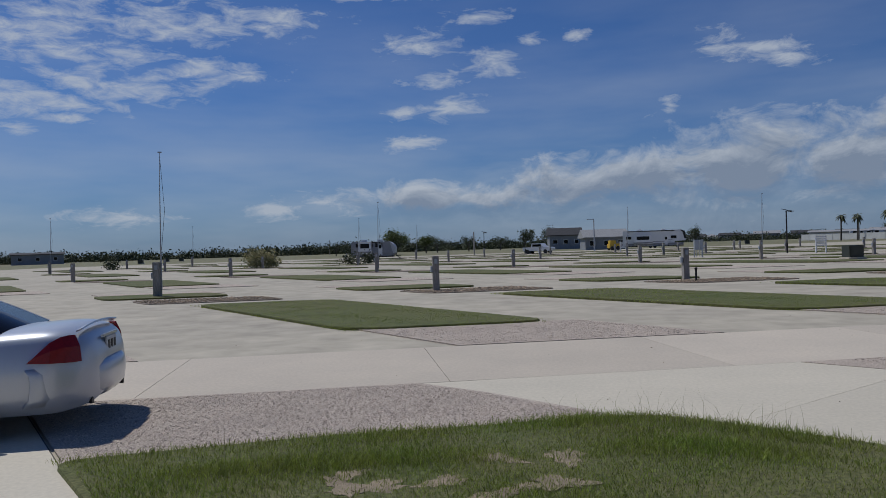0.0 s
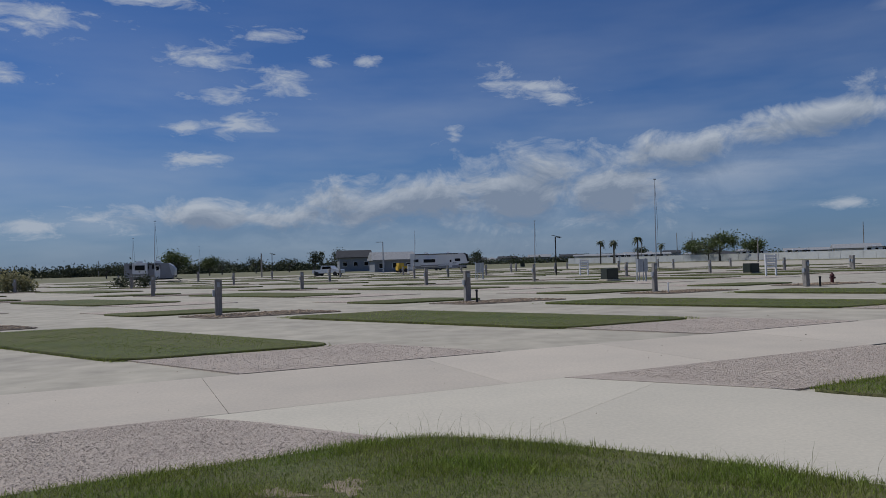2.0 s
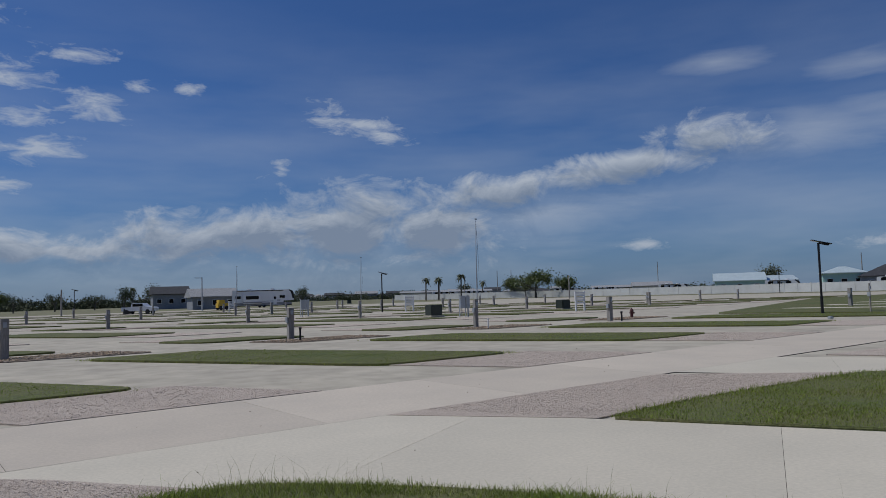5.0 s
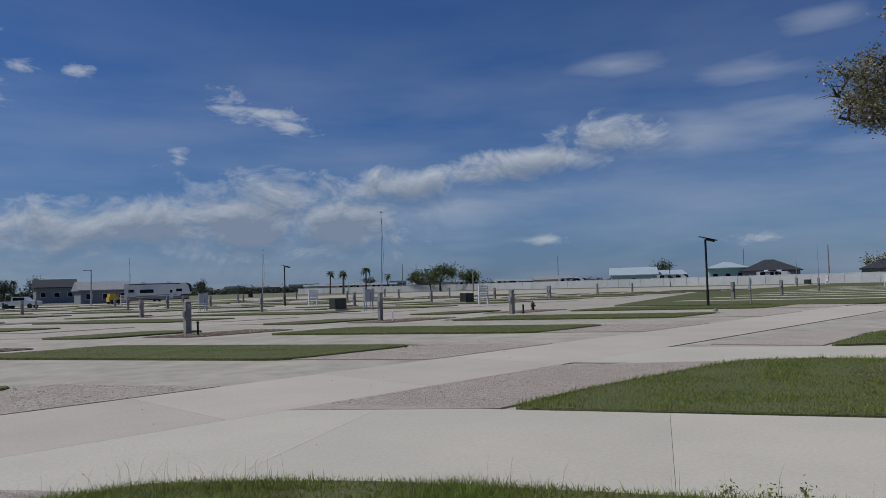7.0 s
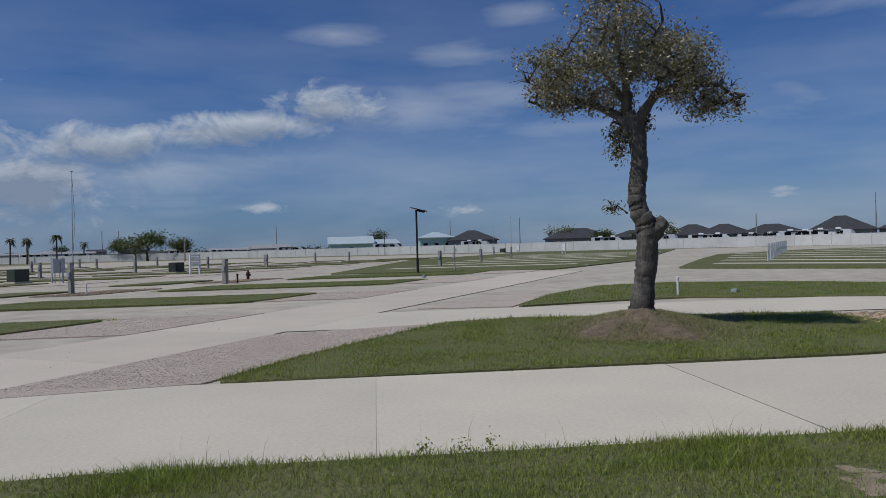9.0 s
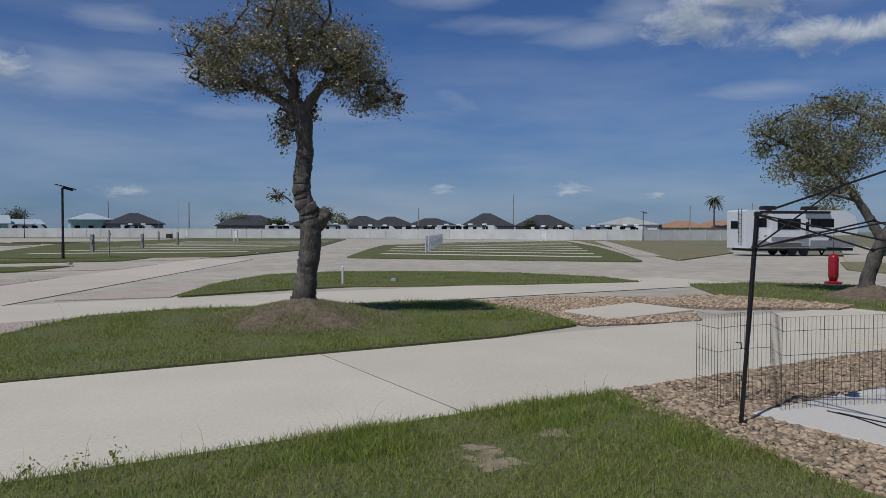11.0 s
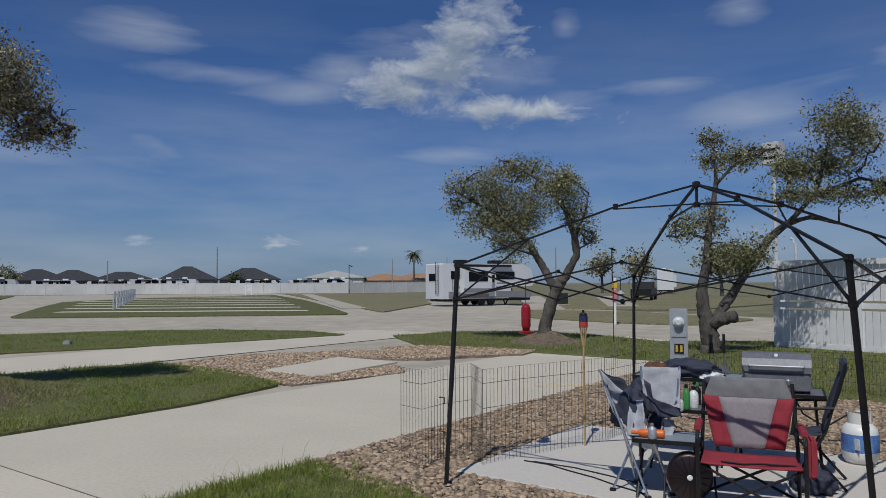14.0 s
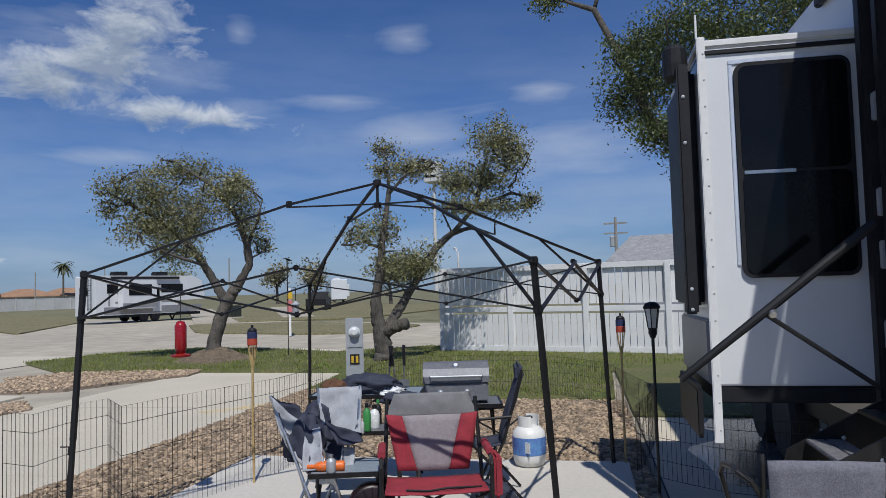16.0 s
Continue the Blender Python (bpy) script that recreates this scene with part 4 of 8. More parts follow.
MASTED = [(-16.6, 27.0, 6.0, 0.30), (14.8, 34.0, 5.6, 0.2), (14.6, 58.1, 5.0, 0.2), (6.7, 85.2, 5.6, 0.2), (70.6, 48.4, 4.9, 0.2), (93.9, 67.9, 4.8, 0.2),
          (-14.0, 51.8, 5.2, 0.25), (-56.5, 70.6, 6.2, 0.25), (-52.7, 94.3, 5.7, 0.25), (-22.8, 76.2, 5.1, 0.25), (-21.9, 102.4, 4.9, 0.25)]
for x, y, mast, w in MASTED:
    service_post(x, y, mast, 1.45, 17, w)
PLAIN = [(-24.8, 50.0), (-35.4, 46.6), (-4.1, 55.6), (-4.97, 27.55), (5.07, 31.69), (23.2, 34.6), (5.6, 57.6), (10.6, 84.0), (-3.1, 81.9), (23.0, 106.8), (44.5, 97.6), (48.5, 112.2), (47.3, 39.6), (57.3, 42.8), (63.2, 75.0), (48.2, 65.1)]
for x, y in PLAIN:
    service_post(x, y, 0.0, 1.36, 17, 0.25 if y < 40 else 0.24)
taken = [Vector((p[0], p[1])) for p in MASTED + PLAIN]
for row, q0, q1, base in ISLANDS:
    p = Vector(qm(q0, 27.9 + base))
    if row < 4 and all((p - t).length > 6.0 for t in taken):
        service_post(p.x, p.y, 0.0, 1.3, 17 + 4 * math.sin(p.x), 0.22)
service_post(38.0, 30.4, 0.0, 1.7, 10, 0.08)

# white pedestals in a row down the far lawn
pedestal = None
for k in range(10):
    m = pose(54.0 + 4.0 * k, 15.0 + 0.92 * k, 0.06, 0, 0, 15)
    if pedestal is None:
        pedestal = thing("power_pedestal", "slim pale grey power pedestal on the far lawn", "pedestal", m, group="pedestals on the lawn")
        bm = bmesh.new()
        box(bm, 0, 0, 0.62, 0.2, 0.14, 1.24, bevel=0.01)
        part("cabinet", bm, GALV, pedestal)
        bm = bmesh.new()
        box(bm, 0, -0.08, 0.95, 0.16, 0.03, 0.36, bevel=0.008)
        part("door", bm, VINYL, pedestal)
        bm = bmesh.new()
        tube(bm, [(-0.45, 0.1, 0), (-0.45, 0.1, 0.75), (0, 0.1, 0.75)], 0.03, 6)
        part("riser", bm, VINYL, pedestal)
    else:
        copy_thing(pedestal, m)


def marker(x, y, h, r, mat, name, label, z=0.03):
    ob = thing(name, label, name.split("_")[-1], pose(x, y, z))
    bm = bmesh.new()
    tube(bm, [(0, 0, 0), (0, 0, h)], r, 8)
    part("pipe", bm, mat, ob)
    bm = bmesh.new()
    lathe(bm, [(r * 1.35, h - 0.03), (r * 1.35, h + 0.03), (r * 0.7, h + 0.045)], 8)
    part("cap", bm, mat, ob)
    return ob


marker(22.0, 8.6, 0.52, 0.035, VINYL, "marker_pipe", "white plastic marker pipe in the verge")
marker(5.25, 30.2, 0.52, 0.045, BLACK, "vent_pipe", "short black pipe beside the service post", 0.0)
marker(23.7, 34.2, 0.48, 0.05, BLACK, "vent_pipe", "short black pipe beside the hydrant", 0.0)
marker(14.95, 32.8, 0.46, 0.03, VINYL, "marker_pipe", "white plastic stake beside the mast", 0.0)
marker(17.2, -7.9, 0.55, 0.05, BLACK, "water_riser", "black water riser under the oak")
for x, y in [(23.8, 7.5), (48, 26.0), (30.5, 26.5)]:
    bm = bmesh.new()
    box(bm, x, y, 0.07, 0.22, 0.2, 0.12, bevel=0.02)
    tagged(mesh_object("valve_cover", bm, GALV), "small grey valve cover in the grass", "cover")

# fire hydrant
hydrant = thing("fire_hydrant", "dark red fire hydrant beside the pad", "hydrant", pose(26.6, 37.4, -0.01) @ Matrix.Diagonal((0.9, 0.9, 0.95, 1)))
bm = bmesh.new()
lathe(bm, [(0.15, 0), (0.15, 0.05), (0.10, 0.06), (0.10, 0.42), (0.14, 0.43), (0.14, 0.46), (0.11, 0.52), (0.05, 0.59), (0.03, 0.65)], 12)
part("barrel", bm, HYDRANT_RED, hydrant)
for a in (0, 90, 180):
    bm = bmesh.new()
    lathe(bm, [(0.05, 0.08), (0.05, 0.17), (0.065, 0.17), (0.065, 0.2)], 8, pose(0, 0, 0.33, 90, 0, a))
    part("outlet", bm, HYDRANT_RED, hydrant)


def utility_box(x, y, turn, w=1.05, d=0.9, h=0.95):
    ob = thing("transformer_box", "dark green metal utility box on a concrete base", "utility box", pose(x, y, -0.01, 0, 0, turn), group="utility boxes")
    bm = bmesh.new()
    box(bm, 0, 0, 0.06, w + 0.25, d + 0.25, 0.14, bevel=0.02)
    part("base", bm, CONCRETE_FAR, ob)
    bm = bmesh.new()
    box(bm, 0, 0, 0.12 + (h - 0.12) / 2, w, d, h - 0.12, bevel=0.03)
    part("cabinet", bm, GREEN_BOX, ob)
    bm = bmesh.new()
    box(bm, 0, -d / 2 - 0.01, 0.5, w * 0.86, 0.02, 0.6)
    part("door", bm, GREEN_BOX, ob)
    return ob


for x, y, turn in [(19.6, 54.0, 15), (34.6, 59.8, 15), (-7.2, 128, 10), (124.2, 87.7, 10), (-94.7, 147, 15), (-108.7, 181, 15), (-105, 182, 15), (147, 49.6, 0), (54.8, -16.8, 20), (44, 191, 0)]:
    utility_box(x, y, turn)


def meter_bank(x, y, turn):
    ob = thing("meter_bank", "grey electric meter cabinets on a steel frame", "meter cabinet", pose(x, y, -0.01, 0, 0, turn), group="meter banks")
    for px in (-0.4, 0.4):
        bm = bmesh.new()
        box(bm, px, 0, 0.85, 0.07, 0.07, 1.7)
        part("leg", bm, GALV, ob)
    for px, w in ((-0.2, 0.46), (0.27, 0.34)):
        bm = bmesh.new()
        box(bm, px, -0.1, 1.15, w, 0.2, 0.95, bevel=0.015)
        part("cabinet", bm, GALV, ob)
    for px in (-0.25, 0.1, 0.3):
        bm = bmesh.new()
        tube(bm, [(px, -0.08, 0), (px, -0.08, 0.7)], 0.03, 6)
        part("conduit", bm, GALV, ob)
    return ob


for x, y, turn in [(20.9, 50.8, 15), (12.1, 70.5, 15)]:
    meter_bank(x, y, turn)


def slat_stand(x, y, turn, z=-0.01):
    """White louvred screen on two posts."""
    ob = thing("utility_screen", "white louvred screen on two posts", "screen", pose(x, y, z, 0, 0, turn), group="white screens")
    for px in (-0.48, 0.48):
        bm = bmesh.new()
        box(bm, px, 0, 0.85, 0.13, 0.13, 1.7, bevel=0.01)
        part("post", bm, VINYL, ob)
    for k in range(5):
        bm = bmesh.new()
        box(bm, 0, 0, 0.72 + 0.21 * k, 0.86, 0.05, 0.14)
        part("slat", bm, VINYL, ob)
    return ob


for x, y, turn in [(24.4, 75.5, 10), (32.9, 53.9, 10), (96.3, 56.5, 60), (120.4, 81.2, 60), (125, 14.6, 85), (8.6, 118, 10)]:
    slat_stand(x, y, turn)


def solar_lamp(x, y, turn, h=4.2, group="solar street lamps"):
    ob = thing("street_lamp", "black solar street lamp with a tilted panel", "street lamp", pose(x, y, -0.01, 0, 0, turn), group=group)
    bm = bmesh.new()
    tube(bm, [(0, 0, 0), (0, 0, 1.0)], 0.085, 10)
    tube(bm, [(0, 0, 1.0), (0, 0, h - 0.1)], 0.065, 10)
    part("pole", bm, BLACK_METAL, ob)
    bm = bmesh.new()
    box(bm, 0.15, 0, 0, 1.15, 0.55, 0.05, pose(0, 0, h - 0.02, 0, 14, 0), 0.008)
    part("solar_panel", bm, GLASS_DARK, ob)
    bm = bmesh.new()
    box(bm, 0.32, 0, -0.08, 0.55, 0.26, 0.09, pose(0, 0, h - 0.02, 0, 14, 0), 0.01)
    part("lamp_head", bm, BLACK_METAL, ob)
    return ob


for x, y, turn, h in [(36.56, 32.43, -40, 4.3), (21.9, 77.6, -20, 4.4), (119.9, 118.1, -40, 5.0), (-17.5, 150, 20, 4.6), (88, -34.1, -60, 6.0), (128, -2, -80, 5.0)]:
    solar_lamp(x, y, turn, h)


def utility_pole(x, y, h, turn=0.0, arm=False, lamp=False):
    ob = thing("utility_pole", "tall wooden utility pole" + (" with a crossarm" if arm else ""), "pole", pose(x, y, -0.05, 0, 0, turn), group="utility poles")
    bm = bmesh.new()
    tube(bm, [(0, 0, 0), (0, 0, h)], [0.16, 0.1], 8)
    part("pole", bm, POST_WOOD if not lamp else GALV, ob)
    if arm:
        for z in (h - 0.5, h - 1.3):
            bm = bmesh.new()
            box(bm, 0, 0, z, 1.9, 0.1, 0.12)
            part("crossarm", bm, POST_WOOD, ob)
        bm = bmesh.new()
        lathe(bm, [(0.18, h - 2.4), (0.2, h - 2.35), (0.2, h - 1.6), (0.1, h - 1.5)], 10, pose(0.3, 0, 0))
        part("transformer", bm, GALV, ob)
    if lamp:
        bm = bmesh.new()
        box(bm, -0.7, 0, h - 0.1, 1.4, 0.12, 0.12)
        part("lamp_arm", bm, GALV, ob)
    return ob


utility_pole(5.0, 145.6, 6.4, 10, lamp=True)
utility_pole(84.6, 144.5, 5.4, 10)
for az_, dist, h in [(24.6, 250, 9.5), (25.7, 250, 9.5), (36.9, 260, 11), (50.5, 200, 9), (80.9, 175, 10.5), (73.4, 170, 7), (56, 170, 8), (20.0, 250, 7), (22, 250, 8), (94.2, 185, 8), (98.5, 185, 8.5), (107.0, 150, 9.0), (-7.6, 140, 4.5), (-31.5, 135, 4.2), (1.4, 300, 5), (-19, 300, 6)]:
    utility_pole(*polar(az_, dist), h, az_)
utility_pole(43.3, -44.6, 7.2, 35, True)


# ---- recreational vehicles ----
def wheel(bm_t, bm_r, x, y, z, r, w, axis_turn=0.0):
    m = pose(x, y, z, 90, 0, axis_turn)
    lathe(bm_t, [(r * 0.62, -w / 2), (r * 0.9, -w / 2), (r, -w * 0.3), (r, w * 0.3), (r * 0.9, w / 2), (r * 0.62, w / 2)], 20, m)
    lathe(bm_r, [(r * 0.6, -w * 0.42), (r * 0.6, w * 0.42), (r * 0.2, w * 0.36), (r * 0.14, w * 0.44)], 12, m)


def trailer(x, y, turn, length, h, label, fifth=False, slide=True, dark_front=True, ladder=False, skin=None):
    """A travel trailer; its nose points along +x, the door side faces -y."""
    rv = thing("travel_trailer" if not fifth else "fifth_wheel_trailer", label, "trailer", pose(x, y, -0.01, 0, 0, turn))
    w, z0 = 2.45, 0.55
    bm = bmesh.new()
    L = length / 2
    if fifth:
        side = [(-L, z0), (L - 2.6, z0), (L - 2.3, 1.45), (L - 0.2, 1.5), (L, 1.9), (L - 0.3, h - 0.35), (L - 1.1, h), (-L + 0.1, h), (-L, h - 0.1)]
    else:
        side = [(-L, z0), (L - 0.5, z0), (L, 1.0), (L + 0.05, 1.9), (L - 0.25, h - 0.5), (L - 0.9, h - 0.06), (-L + 0.2, h), (-L, h - 0.15)]
    a = [bm.verts.new((px, -w / 2, pz)) for px, pz in side]
    b = [bm.verts.new((px, w / 2, pz)) for px, pz in side]
    n = len(side)
    for k in range(n):
        bm.faces.new((a[k], a[(k + 1) % n], b[(k + 1) % n], b[k]))
    bm.faces.new(a[::-1]), bm.faces.new(b)
    bmesh.ops.recalc_face_normals(bm, faces=bm.faces[:])
    part("body", bm, skin or RV_WHITE, rv)
    bm = bmesh.new()
    box(bm, 0, 0, z0 - 0.08, length * 0.92, w * 0.9, 0.2)
    part("chassis", bm, BLACK, rv)
    for px in (-0.5, 0.42):
        for sy in (-1, 1):
            bt, br = bmesh.new(), bmesh.new()
            wheel(bt, br, px - 0.3, sy * (w / 2 - 0.12), 0.37, 0.36, 0.22)
            tyre = part("wheel", bt, RUBBER, rv)
            part("rim", br, ALUMINIUM, tyre)
    if dark_front:
        bm = bmesh.new()
        if fifth:
            prism(bm, [(L - 0.35, 1.9), (L + 0.03, 1.95), (L - 0.27, h - 0.32), (L - 1.05, h + 0.01), (L - 1.25, h - 0.12), (L - 0.75, h - 0.5)], -w / 2 - 0.02, w / 2 + 0.02)
        else:
            prism(bm, [(L - 0.3, 1.0), (L + 0.03, 1.0), (L + 0.08, 1.9), (L - 0.22, h - 0.5), (L - 0.8, h - 0.1), (L - 0.55, 1.9)], -w / 2 - 0.02, w / 2 + 0.02)
        for v in bm.verts:
            v.co = Vector((v.co.x, v.co.z, v.co.y))
        bmesh.ops.recalc_face_normals(bm, faces=bm.faces[:])
        part("nose_cap", bm, BLACK if fifth else GALV, rv)
    for sy in (-1, 1):
        for px, pz, sx, sz in [(-L + 1.3, 2.35, 1.1, 0.62), (-L + 3.2, 2.3, 0.75, 0.6), (L - 2.6, 2.35, 1.2, 0.6)] + ([(-L + 5.2, 2.35, 1.0, 0.6)] if length > 8 else []):
            bm = bmesh.new()
            box(bm, px, sy * (w / 2 + 0.012), pz, sx, 0.03, sz, bevel=0.01)
            part("window", bm, GLASS_DARK, rv)
        bm = bmesh.new()
        box(bm, 0.1, sy * (w / 2 + 0.008), 0.86, length * 0.9, 0.02, 0.5)
        box(bm, -0.4, sy * (w / 2 + 0.008), 1.42, length * 0.6, 0.02, 0.12)
        part("stripe", bm, RV_GREY, rv)
        bm = bmesh.new()
        box(bm, -L + 0.9, sy * (w / 2 + 0.01), 1.75, 0.1, 0.02, 1.1, pose(0, 0, 0, 0, 0, 0))
        box(bm, L - 3.3, sy * (w / 2 + 0.01), 1.75, 0.9, 0.02, 0.09, pose(0, 0, 0, 0, 0, 0))
        part("swoosh", bm, RV_GREY, rv)
    bm = bmesh.new()
    box(bm, L - 4.2 if fifth else 1.2, -w / 2 - 0.012, 1.65, 0.72, 0.03, 1.9, bevel=0.01)
    door = part("door", bm, VINYL, rv)
    bm = bmesh.new()
    box(bm, L - 4.2 if fifth else 1.2, -w / 2 - 0.035, 2.1, 0.4, 0.02, 0.6)
    part("pane", bm, GLASS_DARK, door)
    if slide:
        bm = bmesh.new()
        box(bm, -L * 0.35, -w / 2 - 0.3, 1.95, length * 0.3, 0.6, 2.0, bevel=0.03)
        out = part("slide_out", bm, RV_WHITE, rv)
        bm = bmesh.new()
        box(bm, -L * 0.35, -w / 2 - 0.615, 2.25, length * 0.2, 0.03, 0.75, bevel=0.01)
        part("window", bm, GLASS_DARK, out)
        bm = bmesh.new()
        box(bm, -L * 0.35, -w / 2 - 0.61, 1.2, length * 0.3, 0.02, 0.3)
        part("stripe", bm, RV_GREY, out)
    bm = bmesh.new()
    tube(bm, [(-L + 1.0, -w / 2 - 0.1, h - 0.15), (L - 2.4, -w / 2 - 0.1, h - 0.15)], 0.09, 8)
    part("awning", bm, BLACK, rv)
    for px in (-L * 0.45, L * 0.3):
        bm = bmesh.new()
        box(bm, px, 0, h + 0.15, 0.95, 0.75, 0.32, bevel=0.06)
        part("air_conditioner", bm, VINYL if not ladder else BLACK, rv)
    if ladder:
        bm = bmesh.new()
        for sy in (-0.75, -0.4):
            tube(bm, [(-L - 0.1, sy, 0.9), (-L - 0.1, sy, h + 0.1)], 0.02, 6)
        for k in range(7):
            tube(bm, [(-L - 0.1, -0.75, 1.0 + 0.32 * k), (-L - 0.1, -0.4, 1.0 + 0.32 * k)], 0.015, 6)
        part("ladder", bm, BLACK, rv)
        bm = bmesh.new()
        box(bm, -L - 0.015, 0.25, 2.2, 0.03, 0.9, 0.55, bevel=0.01)
        part("window", bm, GLASS_DARK, rv)
    bm = bmesh.new()
    tube(bm, [(L - 2.0 if fifth else L + 0.05, -0.4, z0), (L - 2.0 if fifth else L + 0.9, 0, 0.02 if fifth else 0.45)], 0.06, 6)
    tube(bm, [(L - 2.0 if fifth else L + 0.05, 0.4, z0), (L - 2.0 if fifth else L + 0.9, 0, 0.02 if fifth else 0.02)], 0.06, 6)
    part("hitch", bm, BLACK, rv)
    return rv


# grey skin puts the shade on this white trailer's facing side into its colour
trailer(-31.8, 115.5, 6, 7.2, 2.95, "white travel trailer, body greyed for shade, parked among empty pads", False, True, skin=SIDING_GREY)
trailer(18.6, 165, -6, 13.4, 3.9, "large white and black fifth wheel beside the park building", True, True)
trailer(58.0, -11.4, -66, 8.8, 3.25, "white fifth wheel with grey swooshes and a slide-out", True, True, False, True)
trailer(112, -52, -20, 10.5, 3.7, "white and black fifth wheel parked behind a pickup", True, True)
# white trailers whose tops show over the fence
for n, (az_, dist, length) in enumerate([(62.8, 158, 7), (66.5, 158, 8), (70.3, 156, 8.5), (73.8, 155, 9), (76.2, 154, 7), (78.2, 154, 8), (84.0, 153, 9), (87.7, 152, 8), (45.5, 200, 8), (52.5, 176, 7), (33, 250, 9), (30, 255, 9), (38, 240, 9), (20.5, 268, 10), (23, 262, 9), (90.0, 152, 6)]):
    trailer(*polar(az_, dist), -az_ + 8 * math.sin(n * 2.0), length, 2.75 + 0.25 * math.sin(n * 1.7), "white trailer standing behind the long fence", n % 2 == 0, False)


def pickup(x, y, turn, paint, label):
    car = thing("pickup_truck", label, "truck", pose(x, y, -0.01, 0, 0, turn))
    bm = bmesh.new()
    side = [(-2.7, 0.5), (2.7, 0.5), (2.75, 0.95), (2.6, 1.1), (1.4, 1.18), (0.75, 1.78), (-0.9, 1.8), (-1.05, 1.15), (-2.7, 1.12)]
    a, b = ([bm.verts.new((px, sy, pz)) for px, pz in side] for sy in (-0.95, 0.95))
    n = len(side)
    for k in range(n):
        bm.faces.new((a[k], a[(k + 1) % n], b[(k + 1) % n], b[k]))
    bm.faces.new(a[::-1]), bm.faces.new(b)
    bmesh.ops.recalc_face_normals(bm, faces=bm.faces[:])
    part("body", bm, paint, car)
    for sy in (-0.97, 0.97):
        bm = bmesh.new()
        box(bm, 0.1, sy, 1.45, 1.7, 0.03, 0.42, bevel=0.01)
        part("window", bm, GLASS_DARK, car)
        for px in (-1.75, 1.75):
            bt, br = bmesh.new(), bmesh.new()
            wheel(bt, br, px, sy * 0.9, 0.39, 0.38, 0.25)
            tyre = part("wheel", bt, RUBBER, car)
            part("rim", br, ALUMINIUM, tyre)
    return car


pickup(-5.2, 127.5, -25, RV_WHITE, "white pickup truck parked near the clubhouse")
pickup(67.9, -29.4, -30, BLACK_METAL, "dark pickup truck parked before a fifth wheel")
loader = thing("skid_loader", "yellow skid-steer loader near the park building", "machine", pose(8.8, 147.5, -0.01, 0, 0, 20))
bm = bmesh.new()
box(bm, 0, 0, 0.85, 2.2, 1.4, 0.9, bevel=0.08)
box(bm, -0.3, 0, 1.6, 1.2, 1.3, 0.7, bevel=0.08)
part("body", bm, YELLOW, loader)
for px in (-0.6, 0.6):
    for sy in (-0.8, 0.8):
        bt, br = bmesh.new(), bmesh.new()
        wheel(bt, br, px, sy, 0.4, 0.4, 0.28)
        tyre = part("wheel", bt, RUBBER, loader)
        part("rim", br, YELLOW, tyre)
# tall tuft of pampas-like grass among the pads
tuft = leaves("grass_tuft", [(-34.8, 76.2, 0.8, 1.6, 1.2, 0.95), (-33.2, 76.4, 0.7, 1.2, 1.0, 0.85)], 1800, 0.16, STRAW, None, 91, 0.0)
tagged(tuft, "tall clump of dry grass among the pads", "bush", kind="stuff")
for n, (x, y) in enumerate([(-26, 84), (-24, 85), (-61, 88)]):
    bush = leaves("bush", [(x, y, 0.5, 1.3, 1.0, 0.6)], 500, 0.14, SCRUB, None, 95 + n, 0.0)
    tagged(bush, "low dark bush between far pads", "bush", kind="stuff")

